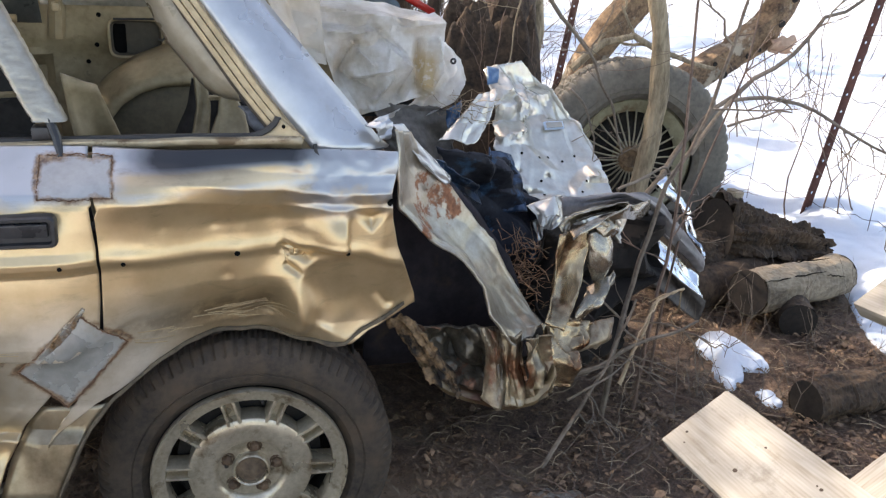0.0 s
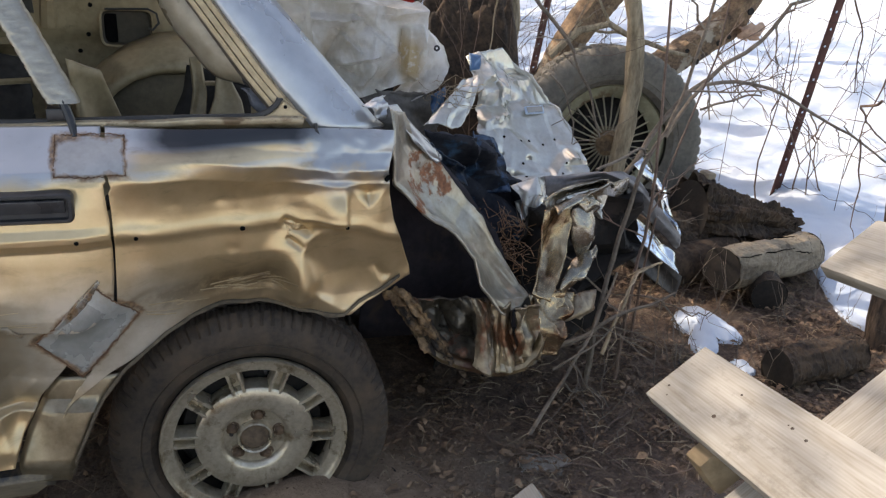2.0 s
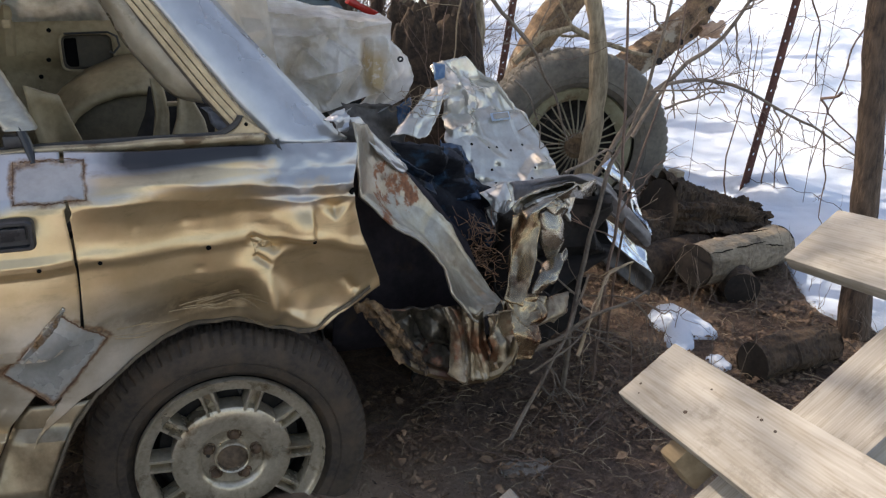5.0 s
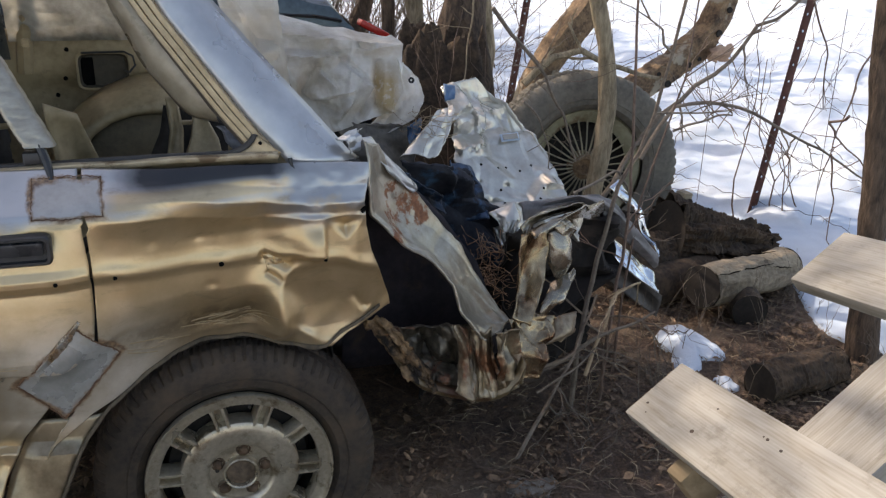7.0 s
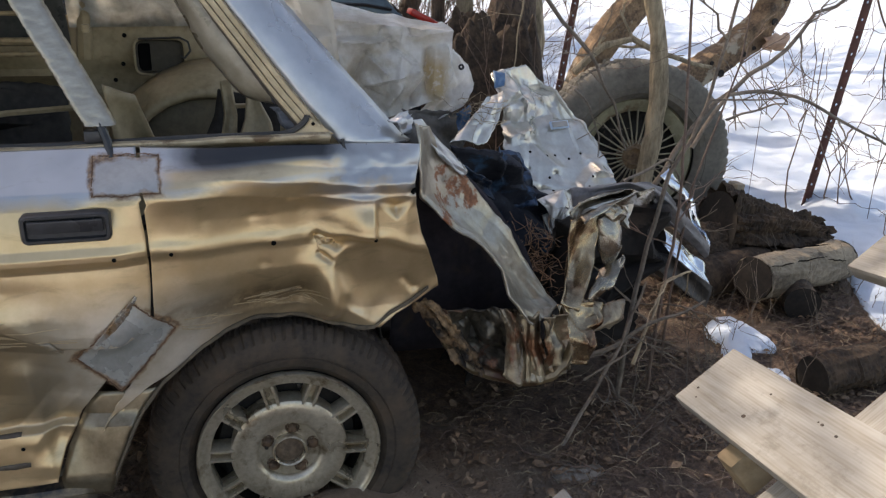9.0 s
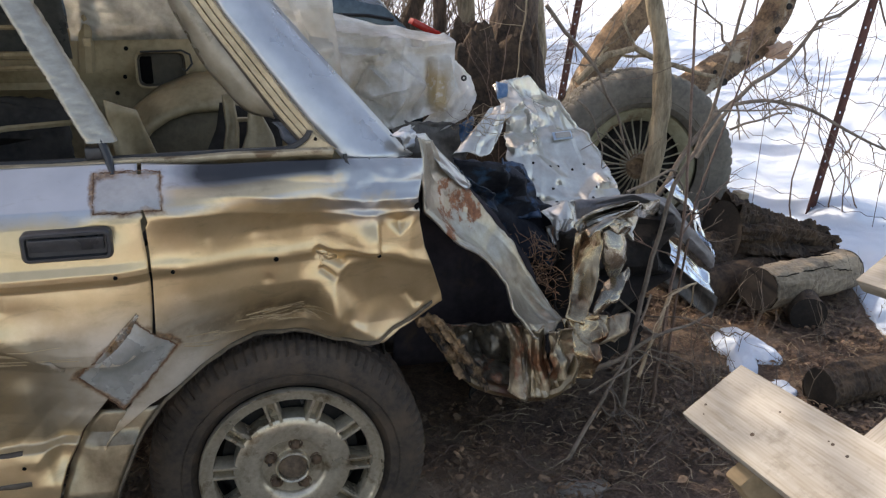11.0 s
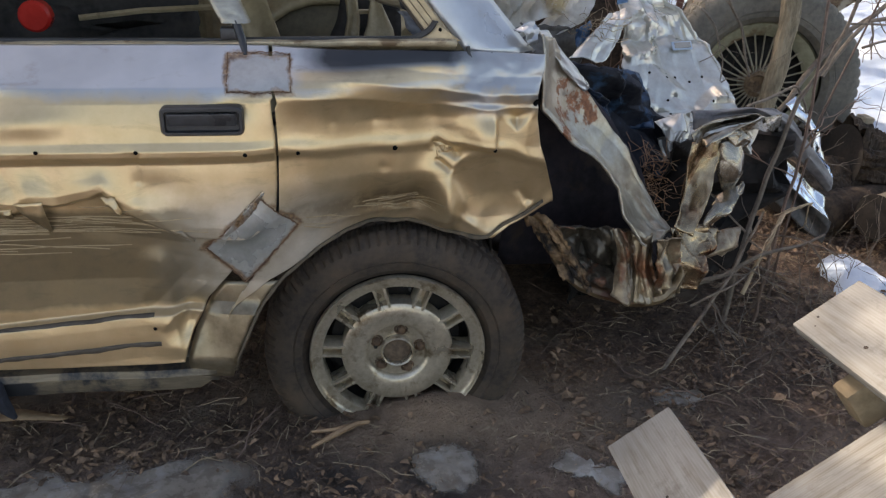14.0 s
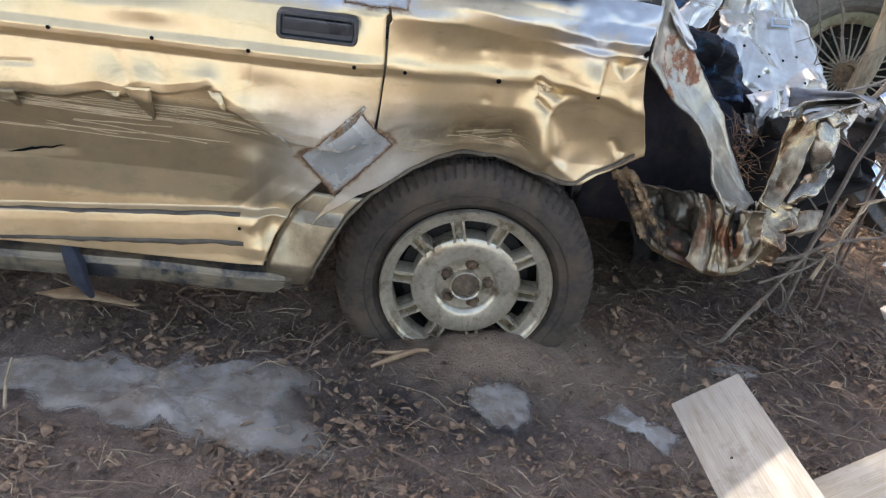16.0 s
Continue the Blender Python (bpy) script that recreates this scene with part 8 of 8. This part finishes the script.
def plank(corner, u, w, length, width, thick, mat, name, knots=0, seed=0):
    """A board with eased edges; its corner lies on the upper face, u runs along it and w across."""
    n = w.cross(u).normalized()
    n = n if n.z > 0 else -n
    sign = 1 if w.cross(u).dot(n) > 0 else -1
    b = Build().box((0, 0, 0), (width, length, thick), None, 0.004)
    ob = new(name, mesh_of(name, b, mat, True, 30))
    ob.parent = panel
    centre = Vector(corner) + u * (length / 2) + w * (width / 2) - n * (thick / 2)
    ob.matrix_local = Matrix.Translation(centre - panel.location) @ Matrix((w * sign, u, n)).transposed().to_4x4()
    r = random.Random(seed)
    for k in range(knots):
        kb = Build()
        cx, cy, rr = r.uniform(-0.42, 0.42) * width, r.uniform(-0.47, 0.25) * length, r.uniform(0.0014, 0.0036)
        kb.grid([[(cx + rr * q * math.cos(a), cy + rr * q * math.sin(a) * 1.4, thick / 2 + 0.0007 - 0.0004 * q) for q in (0.0, 1.0)] for a in [2 * math.pi * i / 10 for i in range(10)]], close=True)
        kn = new("knot", mesh_of("knot", kb, KNOT))
        kn.parent = ob
    return ob


plank((0.640, -0.476, 0.487), PU, PD, 0.85, 0.134, 0.026, TIMBER, "cross_plank", 11, 1)
plank((0.352, -0.444, 0.220), PU, PD, 0.85, 0.135, 0.026, TIMBER, "cross_plank", 4, 2)
plank((1.000, -0.415, 0.678), PU, PD, 0.85, 0.140, 0.030, TIMBER, "cross_plank", 6, 3)
foot = Vector((0.352, -0.70, 0.222)) - PN * 0.028
plank(foot - PD * 0.02, PD, PU, 1.25, 0.165, 0.045, TIMBER, "long_board", 6, 4)
b = Build().box((0, 0, 0), (0.09, 0.05, 0.07), None, 0.008)
ob = new("support_block", mesh_of("support_block", b, TIMBER_DARK))
ob.parent = panel
ob.matrix_local = Matrix.Translation(Vector((0.690, -0.62, 0.47)) - PN * 0.03 - panel.location) @ Matrix((PD, PU, PN)).transposed().to_4x4()
tagged(ob, "pale brown timber block")
for x, y, z in ((0.44, -0.84, 0.25), (1.05, -0.80, 0.67), (1.28, -0.78, 0.83)):
    h = z - 0.06
    b = Build().box((0, 0, 0), (0.06, 0.06, h), None, 0.006)
    ob = new("leg", mesh_of("leg", b, TIMBER_DARK))
    ob.parent = panel
    ob.location = Vector((x, y, h / 2 - 0.01)) - panel.location

# ---- litter ----
rng = random.Random(77)


def in_dirt(x, y):
    a = math.degrees(math.atan2(y + 0.3, x))
    return math.hypot(x, y + 0.3) < along(SNOW_EDGE, a) - 0.05


def leaf_mesh(build, p, size, rng_):
    """A small curled scrap of leaf or bark."""
    a = rng_.uniform(0, 2 * math.pi)
    d, s = Vector((math.cos(a), math.sin(a), rng_.uniform(-0.3, 0.3))), Vector((-math.sin(a), math.cos(a), rng_.uniform(-0.6, 0.6)))
    c, w, bend = rng_.uniform(0.0, 0.25) * size, size * rng_.uniform(0.07, 0.34), rng_.uniform(-0.3, 0.3) * size
    p = Vector(p)
    pts = [p - d * size * 0.5]
    for t, k in ((-0.22, 0.8), (0.08, 1.0), (0.32, 0.6)):
        mid_ = p + d * size * t + s * bend * (1 - 4 * t * t) + Vector((0, 0, c * (1 - 3 * t * t)))
        pts += [mid_ + s * w * k * rng_.uniform(0.5, 1.2), mid_ - s * w * k * rng_.uniform(0.5, 1.2) + Vector((0, 0, c * rng_.uniform(-0.3, 0.5)))]
    pts.append(p + d * size * 0.55 + Vector((0, 0, c * rng_.uniform(-0.2, 0.8))))
    n = len(build.v)
    build.v.extend(tuple(q) for q in pts)
    build.f.extend([(n, n + 2, n + 1), (n + 1, n + 2, n + 4, n + 3), (n + 3, n + 4, n + 6, n + 5), (n + 5, n + 6, n + 7)])


def bare(x, y):
    """Trodden soil by the wheel holds less litter."""
    k = math.exp(-((x - 0.15) / 0.30) ** 2 - ((y + 0.04) / 0.16) ** 2) + 0.8 * math.exp(-((x - 0.12) / 0.2) ** 2 - ((y + 0.3) / 0.12) ** 2)
    ice = math.exp(-((x + 0.62) / 0.34) ** 4 - ((y + 0.29) / 0.11) ** 4)
    return max(k, ice * 1.05)


b = Build()
count = 0
while count < 62000:
    x, y = rng.uniform(-1.7, 2.5), rng.uniform(-1.3, 1.6)
    if rng.random() < bare(x, y) or rng.random() > smoothstep(-0.25, 0.25, noise.noise(Vector((x * 5, y * 5, 3)))) + 0.15 or not in_dirt(x, y) or (y > 0.45 and x < 1.0):
        continue
    leaf_mesh(b, (x, y, ground_z(x, y) + rng.uniform(0.0, 0.012)), rng.uniform(0.004, 0.012) + 0.030 * rng.random() ** 7, rng)
    count += 1
single("leaf_litter", b, LEAF, "dead brown leaves covering the soil", "leaf litter", kind="stuff", smooth=False)
b = Build()
for i in range(5600):
    x, y = rng.uniform(-1.7, 2.5), rng.uniform(-1.2, 1.5)
    if rng.random() < bare(x, y) * 0.9 or not in_dirt(x, y) or (y > 0.45 and x < 1.0):
        continue
    a, L = rng.uniform(0, 2 * math.pi), 0.012 + 0.08 * rng.random() ** 2
    z = ground_z(x, y) + 0.008
    b.tube([(x, y, z), (x + L * 0.5 * math.cos(a) + rng.uniform(-0.006, 0.006), y + L * 0.5 * math.sin(a) + rng.uniform(-0.006, 0.006), z + rng.uniform(0, 0.012)), (x + L * math.cos(a), y + L * math.sin(a), z + rng.uniform(-0.004, 0.01))], rng.uniform(0.0005, 0.0014), 3, False)
single("straw_litter", b, STRAW, "scattered dry stalks and grass stems", "straw", kind="stuff", smooth=False)
b = Build()
for i in range(420):
    x, y = rng.uniform(-1.7, 2.4), rng.uniform(-1.2, 1.3)
    if not in_dirt(x, y) or rng.random() < bare(x, y):
        continue
    sprout(b, (x, y, ground_z(x, y) + 0.006), (rng.uniform(-1, 1), rng.uniform(-1, 1), 0.08), rng.uniform(0.05, 0.22), rng.uniform(0.001, 0.0026), 1, rng, 2, 0.5, 0, 4)
single("twig_litter", b, TWIG_RED, "fallen twigs on the ground", "twigs", kind="stuff", smooth=False)
# standing dry stems
b = Build()
for i in range(70):
    x, y = rng.uniform(0.75, 2.2), rng.uniform(-0.1, 1.0)
    if in_dirt(x, y):
        sprout(b, (x, y, ground_z(x, y)), (rng.gauss(0, 0.4), rng.gauss(0, 0.4), 1), rng.uniform(0.06, 0.28), 0.0014, 1, rng, 2, 0.6, 0, 4)
single("dry_stems", b, TWIG, "thin dry weed stems standing in the litter", "weeds", kind="stuff", smooth=False)
# nests of straw in the wreck
NEST = surface("russet_twig", (0.09, 0.045, 0.024), (0.27, 0.155, 0.085), 12, 0.7, 0.0, 80, 0.3, 0.002, vary=0.4)
for cx, cy, cz, sx, sy, sz, n, seed in ((0.702, 0.40, 0.402, 0.034, 0.04, 0.050, 100, 1), (0.665, 0.900, 0.721, 0.022, 0.02, 0.020, 34, 2), (0.55, 0.5, 0.30, 0.10, 0.08, 0.03, 90, 3)):
    r_ = random.Random(seed)
    b = Build()
    for k in range(n):
        p = Vector((cx + r_.gauss(0, sx), cy + r_.gauss(0, sy), cz + r_.gauss(0, sz)))
        d = Vector((r_.gauss(0, 1), r_.gauss(0, 1), r_.gauss(0, 0.7))).normalized() * r_.uniform(0.04, 0.11)
        mid_ = p + d * 0.5 + Vector((r_.gauss(0, 0.012), r_.gauss(0, 0.012), r_.gauss(0, 0.012)))
        b.tube([p, p.lerp(mid_, 0.5) + d.orthogonal() * 0.05, mid_, mid_.lerp(p + d, 0.5) - d.orthogonal() * 0.06, p + d], r_.uniform(0.0005, 0.0012), 4, False)
    single("straw_nest", b, NEST if seed == 1 else STRAW, "nest of dry twigs caught in the crushed boot", "straw", kind="stuff", smooth=False)
b = Build()
r_ = random.Random(9)
for k in range(150):
    leaf_mesh(b, (0.80 + r_.gauss(0, 0.05), 0.42 + r_.gauss(0, 0.05), 0.34 + r_.gauss(0, 0.05)), r_.uniform(0.01, 0.03), r_)
single("leaf_litter", b, LEAF, "dead leaves caught in the crushed boot", "leaf litter", kind="stuff", smooth=False)
# large leaf, bark strip and stick by the ice
b = Build()
pts = [(-0.98, 0.015), (-0.90, 0.04), (-0.84, 0.035), (-0.78, 0.03), (-0.735, 0.02), (-0.76, -0.005), (-0.85, -0.008), (-0.92, -0.004)]
b.v = [(x, y, 0.022 + 0.012 * math.sin(i * 1.3)) for i, (x, y) in enumerate(pts)]
b.v.append((-0.85, 0.015, 0.034))
b.f = [(i, (i + 1) % 8, 8) for i in range(8)]
single("bark_strip", b, surface("tan_bark", (0.22, 0.13, 0.07), (0.38, 0.25, 0.14), 12, 0.8), "curled tan strip of bark on the soil", "bark", thick=0.003)
b = Build().tube([(-0.20, -0.135, 0.012), (-0.15, -0.10, 0.016), (-0.10, -0.07, 0.02), (-0.07, -0.065, 0.02)], [0.004, 0.007, 0.006, 0.004], 6)
b.tube([(-0.20, -0.085, 0.016), (-0.15, -0.085, 0.018), (-0.10, -0.07, 0.02)], [0.003, 0.005, 0.004], 6)
single("stick", b, surface("tan_stick", (0.25, 0.15, 0.08), (0.42, 0.27, 0.15), 12, 0.7), "forked tan stick lying against the wheel", "stick")
b = Build().tube([(-0.94, -0.22, 0.015), (-0.92, -0.30, 0.02), (-0.895, -0.37, 0.015)], 0.0035, 5)
single("stick", b, STRAW, "pale dry stalk lying on the ice", "stick")
# dark car parked behind
teal = thing("parked_car", (0.2, 3.0, 0.0), "dark teal car standing behind the wreck", "car")
b = Build()
rows = []
TEAL_TOP = [(-1.4, 1.06), (0.30, 1.05), (0.43, 1.040), (0.67, 0.996), (0.766, 0.913), (0.836, 0.790), (0.86, 0.55)]
for i in range(60):
    x = -1.4 + 2.26 * i / 59
    top = along(TEAL_TOP, x)
    rows.append([(x, 2.55, 0.32), (x, 2.50, max(0.36, min(0.70, top - 0.10))), (x, 2.50, max(0.40, top - 0.12)), (x, 2.52, max(0.42, top - 0.03)), (x - 0.02, 2.60, top + 0.01), (x - 0.06, 2.9, top + 0.06), (x - 0.08, 3.9, top + 0.04)])
b.grid(rows)
part("body", b, surface("teal_paint", (0.03, 0.045, 0.055), (0.06, 0.085, 0.10), 5, 0.15, 0.3, 40, 0.1, 0.004, rough_var=0.06), teal, thick=0.01)
part("trim_strip", Build().tube([(-1.3, 2.497, 0.935), (0.40, 2.494, 0.930), (0.60, 2.494, 0.922), (0.72, 2.497, 0.900)], 0.008, 6), BLACK, teal, "black rubber trim strip")
b = Build().box((0.901, 2.62, 0.849), (0.16, 0.10, 0.035), pose(0, 0, 0, 0, 27, 0), 0.012)
part("tail_lamp", b, RED, teal, "red rear lamp")
for x in (-1.0, 0.35):
    part("wheel", tyre_build(0.30, 0.19, 2.56, 2.74, (x, 0, 0.30), 80), RUBBER, teal)
